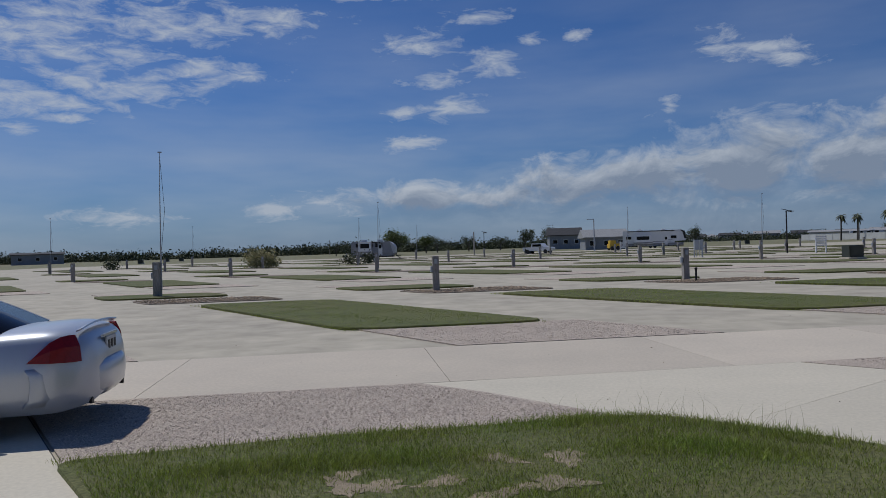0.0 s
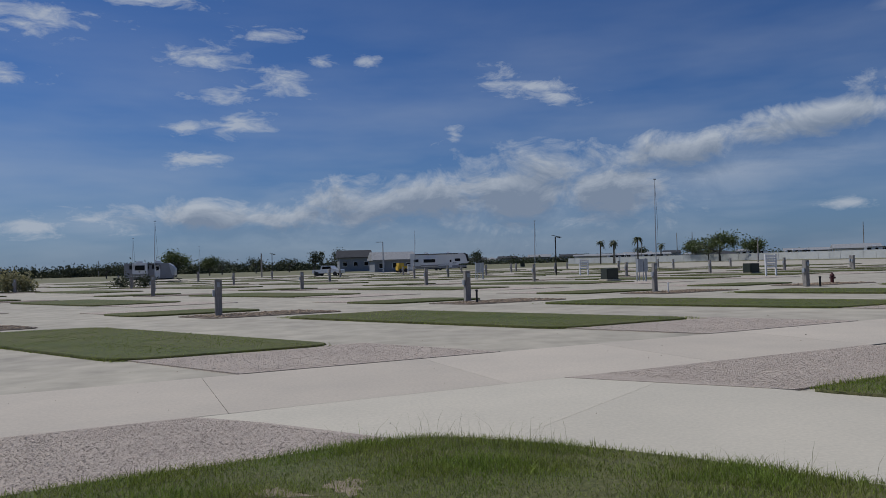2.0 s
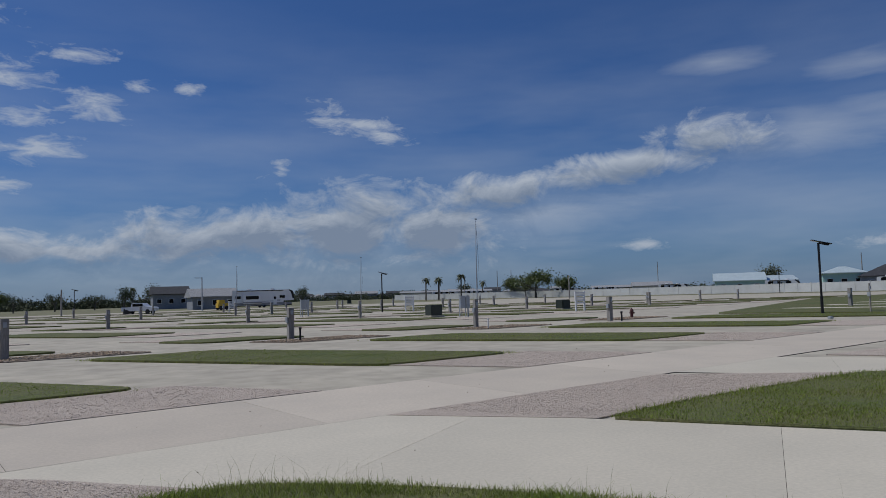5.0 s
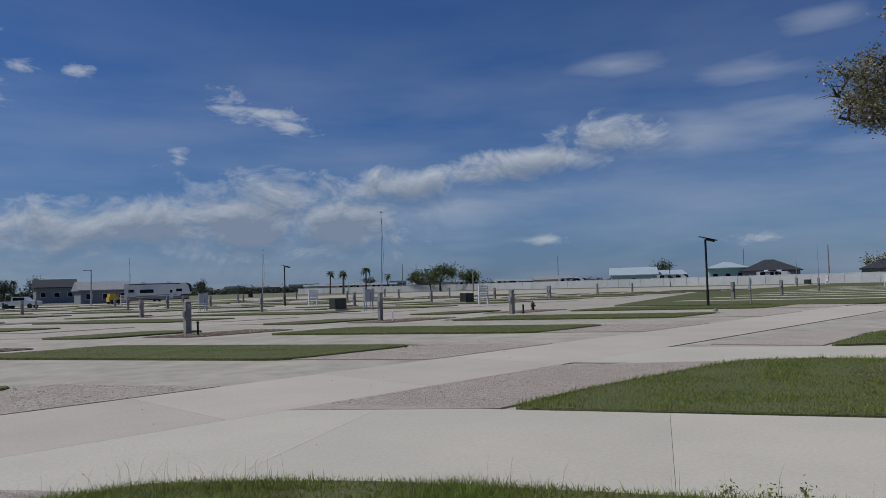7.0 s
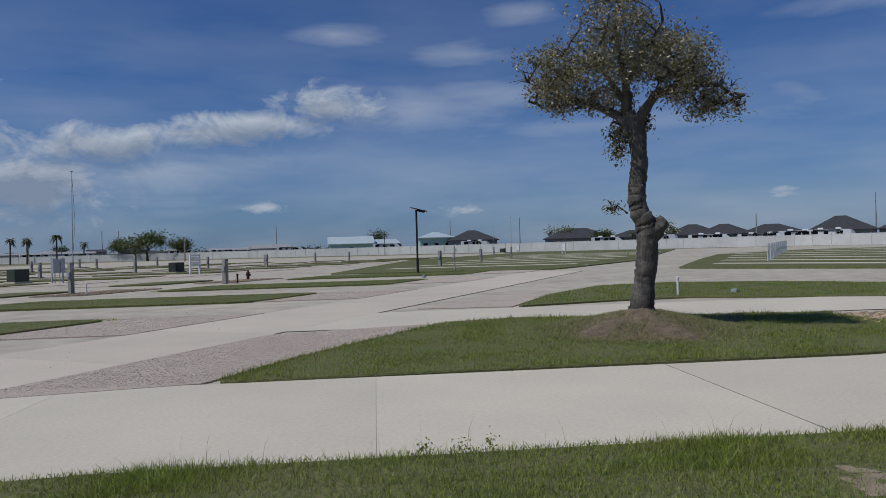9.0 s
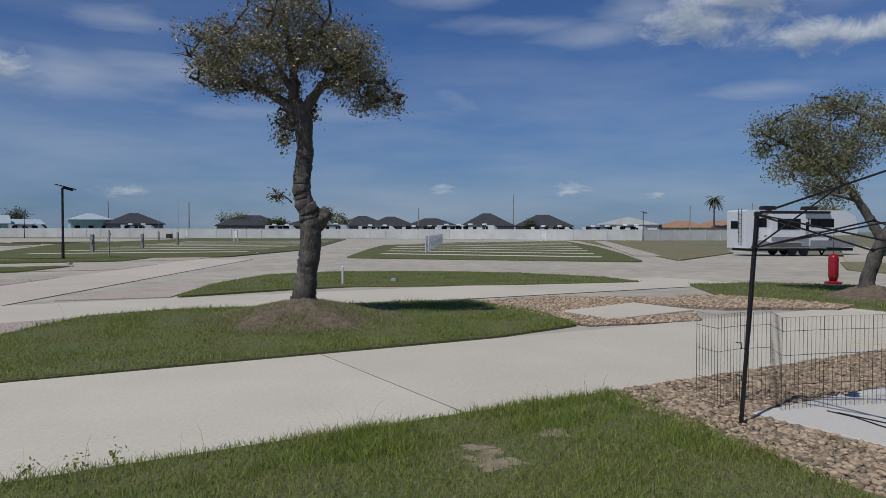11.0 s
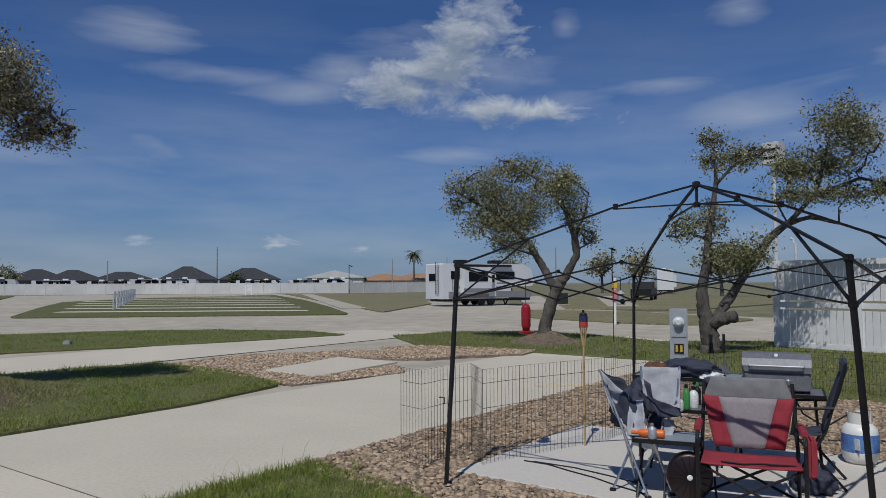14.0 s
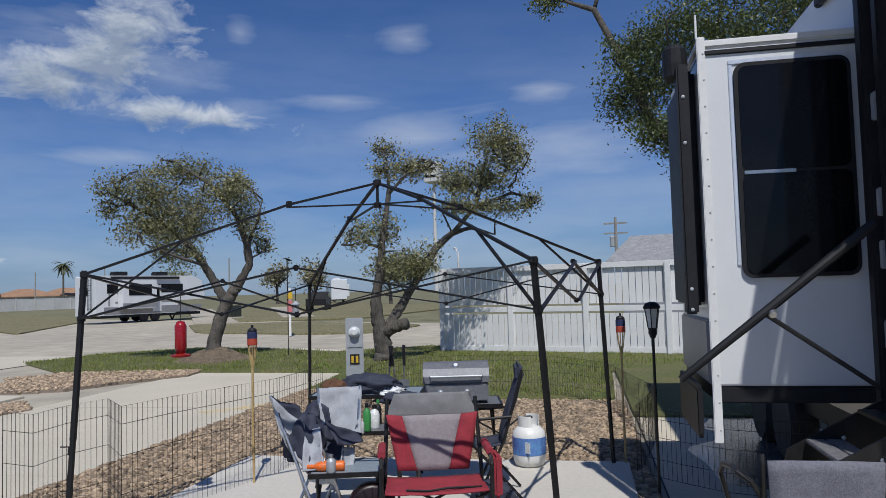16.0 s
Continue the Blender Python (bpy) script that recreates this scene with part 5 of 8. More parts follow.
# ---- oaks ----
def oak(x, y, z, turn, limbs, blobs, count, mat, seed, label, leaf=0.075, bare=()):
    """limbs: (points, radii) of trunk and branches; blobs: ovals (x, y, z, rx, ry, rz) that carry the leaves."""
    tree = thing("oak_tree", label, "tree", pose(x, y, z, 0, 0, turn), group="oaks")
    g = random.Random(seed)
    bm = bmesh.new()
    nodes = []
    for points, radii in limbs:
        # refine and roughen each limb
        fine_p, fine_r = [], []
        for i in range(len(points) - 1):
            steps = 8 if max(radii[i], radii[i + 1]) > 0.1 else 3
            for t in (n / steps for n in range(steps)):
                a, b = Vector(points[i]), Vector(points[i + 1])
                r = radii[i] * (1 - t) + radii[i + 1] * t
                fine_p.append(a.lerp(b, t) + Vector((g.uniform(-1, 1), g.uniform(-1, 1), 0)) * r * 0.06)
                fine_r.append(r * g.uniform(0.97, 1.05))
        fine_p.append(Vector(points[-1])), fine_r.append(radii[-1])
        tube(bm, fine_p, fine_r, 20 if radii[0] > 0.1 else 6)
        nodes += fine_p[len(fine_p) // 3:]
    # twigs from the limbs into every oval
    for bx, by, bz, rx, ry, rz in blobs:
        for k in range(11):
            tip = Vector((bx + rx * g.uniform(-0.85, 0.85), by + ry * g.uniform(-0.85, 0.85), bz + rz * g.uniform(-0.7, 0.85)))
            start = min(nodes, key=lambda p: (p - tip).length + 0.6 * max(0.0, p.z - tip.z))
            mid = start.lerp(tip, 0.5) + Vector((g.uniform(-1, 1), g.uniform(-1, 1), g.uniform(-0.4, 1))) * 0.14
            tube(bm, [start, mid, tip], [0.028, 0.017, 0.006], 4)
            nodes.append(mid)
    for bx, by, bz, ln in bare:
        for k in range(5):
            end = Vector((bx, by, bz)) + Vector((g.uniform(-1, 1), g.uniform(-1, 1), g.uniform(-0.5, 1))) * ln
            tube(bm, [(bx, by, bz), Vector((bx, by, bz)).lerp(end, 0.5) + Vector((0, 0, 0.05)), end], [0.012, 0.008, 0.004], 4)
    bm.normal_update()
    for v in bm.verts:
        if v.co.z < 4.2 and len(v.link_edges) > 3:
            c = Vector((v.co.x, v.co.y, v.co.z * 0.45))
            v.co += v.normal * (0.020 * noise.noise(c * 4.0) + 0.024 * noise.noise(c * 14.0) + 0.018 * noise.noise(c * 33.0)) * min(1.0, 0.4 + v.co.z)
    part("trunk", bm, BARK, tree, smooth=True)
    leaves("crown", blobs, count, leaf, mat, tree, seed, 0.1, 0.45, 2.9)
    return tree


def px_limbs(scale, ox, oz, limbs):
    """Limbs drawn on a plane facing the walk, in drawing units, with a depth y in metres."""
    return [([((p[0] - ox) * scale, p[2] if len(p) > 2 else 0.0, (oz - p[1]) * scale) for p in pts], rad) for pts, rad in limbs]


def px_blobs(scale, ox, oz, blobs, seed):
    g = random.Random(seed)
    out = []
    for bx, by, rx, rz in blobs:
        ry = 0.9 * max(rx, rz) * scale
        out.append(((bx - ox) * scale, g.uniform(-0.5, 0.5) * 1.2, (oz - by) * scale, rx * scale, ry, rz * scale))
    return out


K = 0.01122
limbs = px_limbs(K, 1135, 547, [
    ([(1135, 566), (1136, 540), (1140, 505), (1146, 465), (1149, 425), (1146, 402), (1136, 384), (1132, 362), (1133, 335), (1138, 300), (1136, 250), (1122, 212)], [0.27, 0.225, 0.20, 0.185, 0.195, 0.20, 0.18, 0.165, 0.160, 0.152, 0.16, 0.12]),
    ([(1148, 432), (1164, 410), (1175, 398)], [0.17, 0.15, 0.12]),
    ([(1128, 250), (1105, 215, 0.2), (1060, 190, 0.3), (1004, 168, 0.5), (945, 138, 0.4)], [0.11, 0.085, 0.06, 0.04, 0.015]),
    ([(1128, 248), (1143, 222, -0.1), (1165, 190, -0.2), (1206, 178, -0.3), (1266, 184, -0.3), (1290, 205, -0.2)], [0.12, 0.10, 0.075, 0.055, 0.03, 0.012]),
    ([(1120, 215), (1118, 154, 0.1), (1106, 90, 0.0), (1102, 45, 0.2), (1120, 5, 0.2)], [0.10, 0.07, 0.05, 0.035, 0.012]),
    ([(1118, 170), (1150, 120, -0.4), (1180, 80, -0.6)], [0.06, 0.04, 0.015]),
    ([(1112, 190), (1080, 120, 0.8), (1030, 60, 0.9)], [0.06, 0.04, 0.012]),
    ([(1130, 262), (1108, 250), (1104, 285)], [0.03, 0.018, 0.006]),
    ([(1116, 385), (1100, 370), (1095, 378)], [0.02, 0.012, 0.006])])
blobs = px_blobs(K, 1135, 547, [(1095, 15, 50, 36), (1150, 5, 38, 22), (1000, 118, 58, 32), (1002, 192, 40, 18), (1246, 212, 46, 20), (1200, 150, 80, 42), (1286, 222, 18, 20), (1118, 240, 16, 40), (1075, 130, 85, 52), (1165, 135, 80, 46), (985, 140, 46, 40), (1010, 172, 60, 30), (1080, 185, 64, 30), (1225, 168, 58, 42), (1262, 190, 26, 26), (1110, 75, 75, 38), (1185, 95, 45, 34), (1108, 235, 26, 26), (1102, 272, 13, 34), (1148, 232, 16, 20), (1092, 376, 10, 12), (1192, 196, 44, 16)], 3)
oak(13.6, 5.9, 0.42, -65.1, limbs, blobs, 30000, LEAF_BROWN, 11, "gnarled oak with a knobbed trunk and thin brownish crown", 0.031, [((950 - 1135) * K, 0.4, 4.56, 0.45), ((1268 - 1135) * K, -0.3, 4.05, 0.35), (1.7, 0, 4.1, 0.3), (-0.4, 0, 5.9, 0.6)])
K = 0.01155
limbs = px_limbs(K, 270, 545, [
    ([(268, 565), (270, 530), (285, 470), (300, 435), (318, 405)], [0.25, 0.18, 0.165, 0.155, 0.14]),
    ([(300, 440), (275, 395, 0.2), (250, 350, 0.2), (215, 300, 0.3), (150, 240, 0.4), (60, 190, 0.3)], [0.13, 0.11, 0.10, 0.07, 0.05, 0.015]),
    ([(318, 410), (350, 350, -0.1), (345, 300, -0.2), (325, 240, -0.2), (260, 160, -0.1), (200, 120, 0)], [0.12, 0.11, 0.10, 0.07, 0.05, 0.015]),
    ([(345, 305), (370, 250, -0.3), (380, 200, -0.4)], [0.06, 0.04, 0.012]),
    ([(250, 350), (190, 330, -0.3), (120, 300, -0.4)], [0.05, 0.035, 0.012])])
blobs = px_blobs(K, 270, 545, [(62, 178, 48, 34), (45, 222, 26, 24), (130, 190, 80, 62), (205, 128, 80, 34), (150, 270, 90, 58), (215, 235, 80, 66), (300, 190, 70, 50), (350, 250, 48, 56), (385, 300, 26, 30), (200, 325, 60, 34), (320, 150, 40, 30)], 5)
oak(22.0, -6.1, 0.26, -106.0, limbs, blobs, 25000, LEAF, 12, "leaning forked oak with an olive green crown", 0.037)
K = 0.01011
limbs = px_limbs(K, 655, 600, [
    ([(655, 615), (655, 580), (650, 540), (640, 500), (638, 450), (652, 380), (655, 320), (668, 250), (676, 190), (672, 120)], [0.27, 0.22, 0.2, 0.15, 0.12, 0.10, 0.085, 0.07, 0.05, 0.02]),
    ([(650, 540), (675, 520, -0.1), (710, 512, -0.2)], [0.16, 0.15, 0.14]),
    ([(665, 520), (700, 470, 0.2), (745, 400, 0.3), (790, 330, 0.3), (830, 295, 0.3), (880, 282, 0.4), (940, 300, 0.5)], [0.12, 0.10, 0.09, 0.08, 0.07, 0.05, 0.015]),
    ([(830, 295), (890, 230, 0.2), (910, 150, 0.2), (930, 70, 0.3)], [0.06, 0.05, 0.035, 0.012]),
    ([(890, 230), (980, 200, 0.2), (1050, 215, 0.3)], [0.045, 0.03, 0.01]),
    ([(655, 330), (620, 320, -0.2), (590, 300, -0.2)], [0.04, 0.03, 0.01]),
    ([(676, 200), (720, 150, 0), (770, 140, 0)], [0.04, 0.03, 0.01])])
blobs = px_blobs(K, 655, 600, [(662, 85, 38, 24), (715, 135, 66, 30), (660, 150, 30, 30), (760, 140, 36, 18), (606, 312, 50, 38), (664, 280, 36, 50), (720, 372, 78, 44), (690, 400, 50, 30), (940, 80, 74, 56), (905, 160, 96, 40), (980, 120, 40, 54), (965, 232, 70, 26), (1030, 222, 30, 22), (860, 235, 78, 26), (830, 180, 50, 30)], 6)
oak(17.95, -9.0, 0.02, -118.0, limbs, blobs, 20000, LEAF, 13, "twisted oak with a sawn stub and split crown", 0.037)
limbs = [([(0, 0, -0.1), (0.1, 0, 1.6), (-0.2, 0, 3.2), (-0.4, 0.1, 4.6)], [0.4, 0.3, 0.25, 0.18]), ([(-0.4, 0, 4.4), (-1.6, 0, 5.8), (-2.2, 0, 7.4), (-2.9, 0, 8.9), (-3.9, 0.1, 9.4)], [0.16, 0.13, 0.10, 0.08, 0.03]),
         ([(-0.3, 0, 4.2), (1.0, 0.3, 5.8), (1.8, 0.2, 7.6)], [0.16, 0.12, 0.05]), ([(-0.4, 0, 4.6), (-0.2, 0.4, 6.6), (0.2, 0.3, 8.6)], [0.15, 0.1, 0.04]), ([(-2.9, 0, 8.9), (-2.6, 0.1, 9.9), (-3.1, 0, 10.8)], [0.06, 0.04, 0.015])]
blobs = [(-1.6, 0, 6.9, 1.2, 1.3, 0.8), (-2.2, 0.2, 6.3, 0.7, 0.8, 0.6), (-0.5, 0, 7.9, 1.5, 1.4, 0.8), (1.0, 0, 7.4, 1.4, 1.4, 0.9), (-1.3, -0.2, 5.5, 0.9, 0.9, 0.7), (0.2, 0.4, 6.3, 1.3, 1.2, 0.9), (-0.6, 0, 4.9, 0.8, 0.8, 0.55), (1.9, 0, 8.3, 1.1, 1.1, 0.6), (-1.9, 0, 7.7, 0.8, 0.8, 0.5), (2.6, 0, 7.0, 1.0, 1.0, 0.9), (-4.0, 0, 9.3, 0.5, 0.5, 0.3), (0.6, 0.1, 9.0, 1.0, 1.0, 0.4)]
oak(13.3, -15.9, 0.0, -145.0, limbs, blobs, 40000, LEAF_DARK, 14, "dense dark green oak rising behind the trailer", 0.045)


def mound(x, y, radius, h, seed, label):
    g = np.random.default_rng(seed)
    bm = bmesh.new()
    rings, n = 26, 90
    grid = []
    for i in range(rings):
        t = i / (rings - 1)
        row = []
        for k in range(n + 1):
            a = 2 * math.pi * (k % n) / n
            r = radius * t * (1 + 0.14 * math.sin(2 * a + seed) + 0.08 * math.sin(5 * a))
            z = h * (0.5 + 0.5 * math.cos(math.pi * t)) + (1.1 - t) * (0.10 * noise.noise(Vector((r * math.cos(a) * 1.8, r * math.sin(a) * 1.8, seed))) + 0.05 * noise.noise(Vector((r * math.cos(a) * 7, r * math.sin(a) * 7, seed))) + 0.03 * noise.noise(Vector((r * math.cos(a) * 19, r * math.sin(a) * 19, seed)))) - 0.03 * t
            row.append((r * math.cos(a), r * math.sin(a), z))
        grid.append(row)
    sheet(bm, grid)
    bmesh.ops.remove_doubles(bm, verts=bm.verts[:], dist=0.001)
    ob = mesh_object("mulch_mound", bm, MULCH, True)
    ob.matrix_basis = pose(x, y, 0.03)
    return tagged(ob, label, "mound", kind="structure")


mound(13.5, 5.85, 2.0, 0.38, 1, "low mound of mulch and dead grass round the oak")
mound(21.95, -6.1, 1.4, 0.27, 2, "low mound of mulch round the forked oak")

# ---- patio: canopy frame ----
ZP = 0.035


def flat_bar(bm, a, b, w=0.022, t=0.014):
    """A flat-sided bar between two points."""
    a, b = Vector(a), Vector(b)
    way = (b - a)
    turn = way.to_track_quat("Z", "Y").to_matrix().to_4x4()
    box(bm, 0, 0, way.length / 2, w, t, way.length, Matrix.Translation(a) @ turn)


canopy = thing("canopy_frame", "bare black pop-up canopy frame without its cover", "canopy", pose(0, 0, 0))
TOP = {1: Vector((7.93, -1.21, 1.87)), 2: Vector((5.86, -3.37, 1.86)), 3: Vector((9.75, -3.6, 1.79)), 4: Vector((7.40, -5.50, 1.92))}
FOOT = {1: Vector((7.79, -1.08, 0.02)), 2: Vector((5.72, -3.40, 0.03)), 3: Vector((9.86, -3.62, 0.02)), 4: Vector((7.42, -5.62, 0.02))}
PEAK = Vector((7.65, -3.30, 2.57))
for k in TOP:
    bm = bmesh.new()
    mid = FOOT[k].lerp(TOP[k], 0.42)
    flat_bar(bm, mid, TOP[k], 0.030, 0.030)
    leg = part("leg", bm, BLACK_METAL, canopy)
    bm = bmesh.new()
    flat_bar(bm, FOOT[k], mid + (TOP[k] - mid) * 0.2, 0.027, 0.027)
    box(bm, FOOT[k].x, FOOT[k].y, FOOT[k].z, 0.09, 0.09, 0.012)
    part("lower_leg", bm, BLACK_METAL, leg)
    for z in (1.0, 0.84):
        bm = bmesh.new()
        p = FOOT[k].lerp(TOP[k], z)
        box(bm, p.x, p.y, p.z, 0.050, 0.050, 0.05, bevel=0.008)
        part("bracket", bm, BLACK, leg)
    # roof rib with a knuckle, and its strut to the hub
    knee = TOP[k].lerp(PEAK, 0.66) + Vector((0, 0, 0.045))
    bm = bmesh.new()
    flat_bar(bm, TOP[k], knee, 0.026, 0.018)
    rib = part("roof_rib", bm, BLACK_METAL, canopy)
    bm = bmesh.new()
    flat_bar(bm, knee, PEAK, 0.024, 0.018)
    box(bm, knee.x, knee.y, knee.z, 0.035, 0.035, 0.05)
    part("upper_rib", bm, BLACK_METAL, rib)
    bm = bmesh.new()
    flat_bar(bm, knee - Vector((0, 0, 0.02)), PEAK - Vector((0, 0, 0.17)), 0.018, 0.012)
    part("strut", bm, BLACK_METAL, rib)
    bm = bmesh.new()
    low = FOOT[k].lerp(TOP[k], 0.84)
    flat_bar(bm, low, TOP[k].lerp(PEAK, 0.3) + Vector((0, 0, 0.02)), 0.02, 0.014)
    part("brace", bm, BLACK_METAL, rib)
bm = bmesh.new()
lathe(bm, [(0.030, -0.2), (0.030, -0.16), (0.012, -0.15), (0.012, -0.03), (0.034, -0.02), (0.034, 0.02), (0.015, 0.03)], 10, Matrix.Translation(PEAK))
part("hub", bm, BLACK, canopy)
for a, b in ((1, 2), (2, 4), (4, 3), (3, 1)):
    truss = None
    ta, tb = TOP[a], TOP[b]
    la, lb = FOOT[a].lerp(TOP[a], 0.84), FOOT[b].lerp(TOP[b], 0.84)
    for k in range(2):
        u0, u1 = k / 2, (k + 1) / 2
        hi0, hi1 = ta.lerp(tb, u0), ta.lerp(tb, u1)
        lo0, lo1 = la.lerp(lb, u0), la.lerp(lb, u1)
        for n, (p, q) in enumerate(((hi0, lo1), (lo0, hi1))):
            bm = bmesh.new()
            off = Vector((0, 0, 0)) if n == 0 else (tb - ta).cross(Vector((0, 0, 1))).normalized() * 0.018
            flat_bar(bm, p + off, q + off, 0.024, 0.012)
            part("truss_bar", bm, BLACK_METAL, canopy)
    # inward scissor from the middle of each side
    mh, ml = ta.lerp(tb, 0.5), la.lerp(lb, 0.5)
    bm = bmesh.new()
    box(bm, mh.x, mh.y, mh.z, 0.036, 0.036, 0.036, bevel=0.008)
    box(bm, ml.x, ml.y, ml.z, 0.036, 0.036, 0.036, bevel=0.008)
    part("knuckle", bm, BLACK, canopy)

# ---- wire pen ----
WIRE_MESH = {}


def wire(length, r, parent, m):
    """One straight wire along z, its mesh shared by all of the same length."""
    key = (round(length, 2), r)
    if key not in WIRE_MESH:
        bm = bmesh.new()
        tube(bm, [(0, 0, 0), (0, 0, length)], r, 4, False)
        ob = mesh_object("wire", bm, WIRE)
        WIRE_MESH[key] = ob.data
    else:
        ob = new("wire", WIRE_MESH[key])
    ob.parent, ob.matrix_basis = parent, m
    return ob


def wire_panel(pen, a, b, h, door=False, single=True):
    """A panel with a bent outer rod; its inner wires are pieces of their own where the walk comes near."""
    a, b = Vector(a), Vector(b)
    ln = (b - a).length
    n = max(2, round(ln / 0.05))
    turn = math.degrees(math.atan2((b - a).y, (b - a).x))
    levels = [z * h / 0.91 for z in (0.27, 0.55, 0.78)]
    bm = bmesh.new()
    tube(bm, [(a.x, a.y, 0.03), (a.x, a.y, h), (b.x, b.y, h), (b.x, b.y, 0.03), (a.x, a.y, 0.03)], 0.0030, 4, False)
    if not single:
        for k in range(1, n):
            p = a.lerp(b, k / n)
            tube(bm, [(p.x, p.y, 0.02), (p.x, p.y, h)], 0.0019, 4, False)
        for z in levels:
            tube(bm, [(a.x, a.y, z), (b.x, b.y, z)], 0.0024, 4, False)
    panel = part("wire_panel", bm, WIRE, pen)
    if single:
        for k in range(1, n):
            p = a.lerp(b, k / n)
            wire(h - 0.03, 0.0019, panel, pose(p.x, p.y, 0.03))
        for z in levels:
            wire(ln, 0.0024, panel, pose(a.x, a.y, z, 0, 90, 0) if abs(turn) < 1e-6 else pose(a.x, a.y, z, 0, 0, turn) @ pose(0, 0, 0, 0, 90, 0))
    else:
        tagged(panel, kind="stuff")
    if door:
        bm = bmesh.new()
        p = a.lerp(b, 0.8)
        for z in (0.3, 0.62):
            tube(bm, [(p.x, p.y, z), (p.x - 0.03, p.y - 0.05, z), (p.x - 0.03, p.y - 0.05, z - 0.06)], 0.006, 5)
        part("latch", bm, BLACK, panel)
    return panel


pen = thing("wire_pen", "folding black wire exercise pen round the patio", "pet pen", pose(0, 0, 0))
PEN = [(8.70, -0.78), (8.42, -0.95), (8.70, -1.19), (8.88, -1.50), (8.36, -1.51), (8.62, -1.93), (8.86, -2.42), (9.15, -3.00), (9.8, -3.75), (10.35, -4.25), (10.95, -4.70), (11.5, -5.15), (12.1, -5.55), (12.4, -6.1), (12.5, -6.75), (12.35, -7.35), (11.9, -7.85), (11.25, -8.15), (10.6, -8.2), (9.95, -8.1), (9.4, -7.8), (8.85, -7.4), (8.35, -7.05), (7.85, -6.72), (7.45, -6.15), (7.08, -5.56), (6.6, -5.56), (6.2, -5.60), (5.93, -5.74), (5.6, -6.02)]
for n, (a, b) in enumerate(zip(PEN, PEN[1:])):
    wire_panel(pen, a, b, 0.91 if n < 8 else 0.61, n == 1, n < 9 or n > 23)


# ---- chairs ----
def quilt(bm, corners, sag=0.03, nu=8, nv=8, depth=0.012, crumple=0.006):
    """A cloth between four corners (low left, low right, top right, top left) that sags."""
    c = [Vector(v) for v in corners]
    normal = (c[1] - c[0]).cross(c[3] - c[0]).normalized()
    rows = []
    for j in range(nv + 1):
        v = j / nv
        row = []
        for i in range(nu + 1):
            u = i / nu
            p = c[0].lerp(c[1], u).lerp(c[3].lerp(c[2], u), v)
            p = p - normal * sag * math.sin(math.pi * u) * (0.4 + 0.6 * math.sin(math.pi * v)) + normal * crumple * noise.noise(p * 14)
            row.append(p)
        rows.append(row)
    sheet(bm, rows)
    thick(bm, depth)
    for f in bm.faces:
        f.smooth = True
    return bm


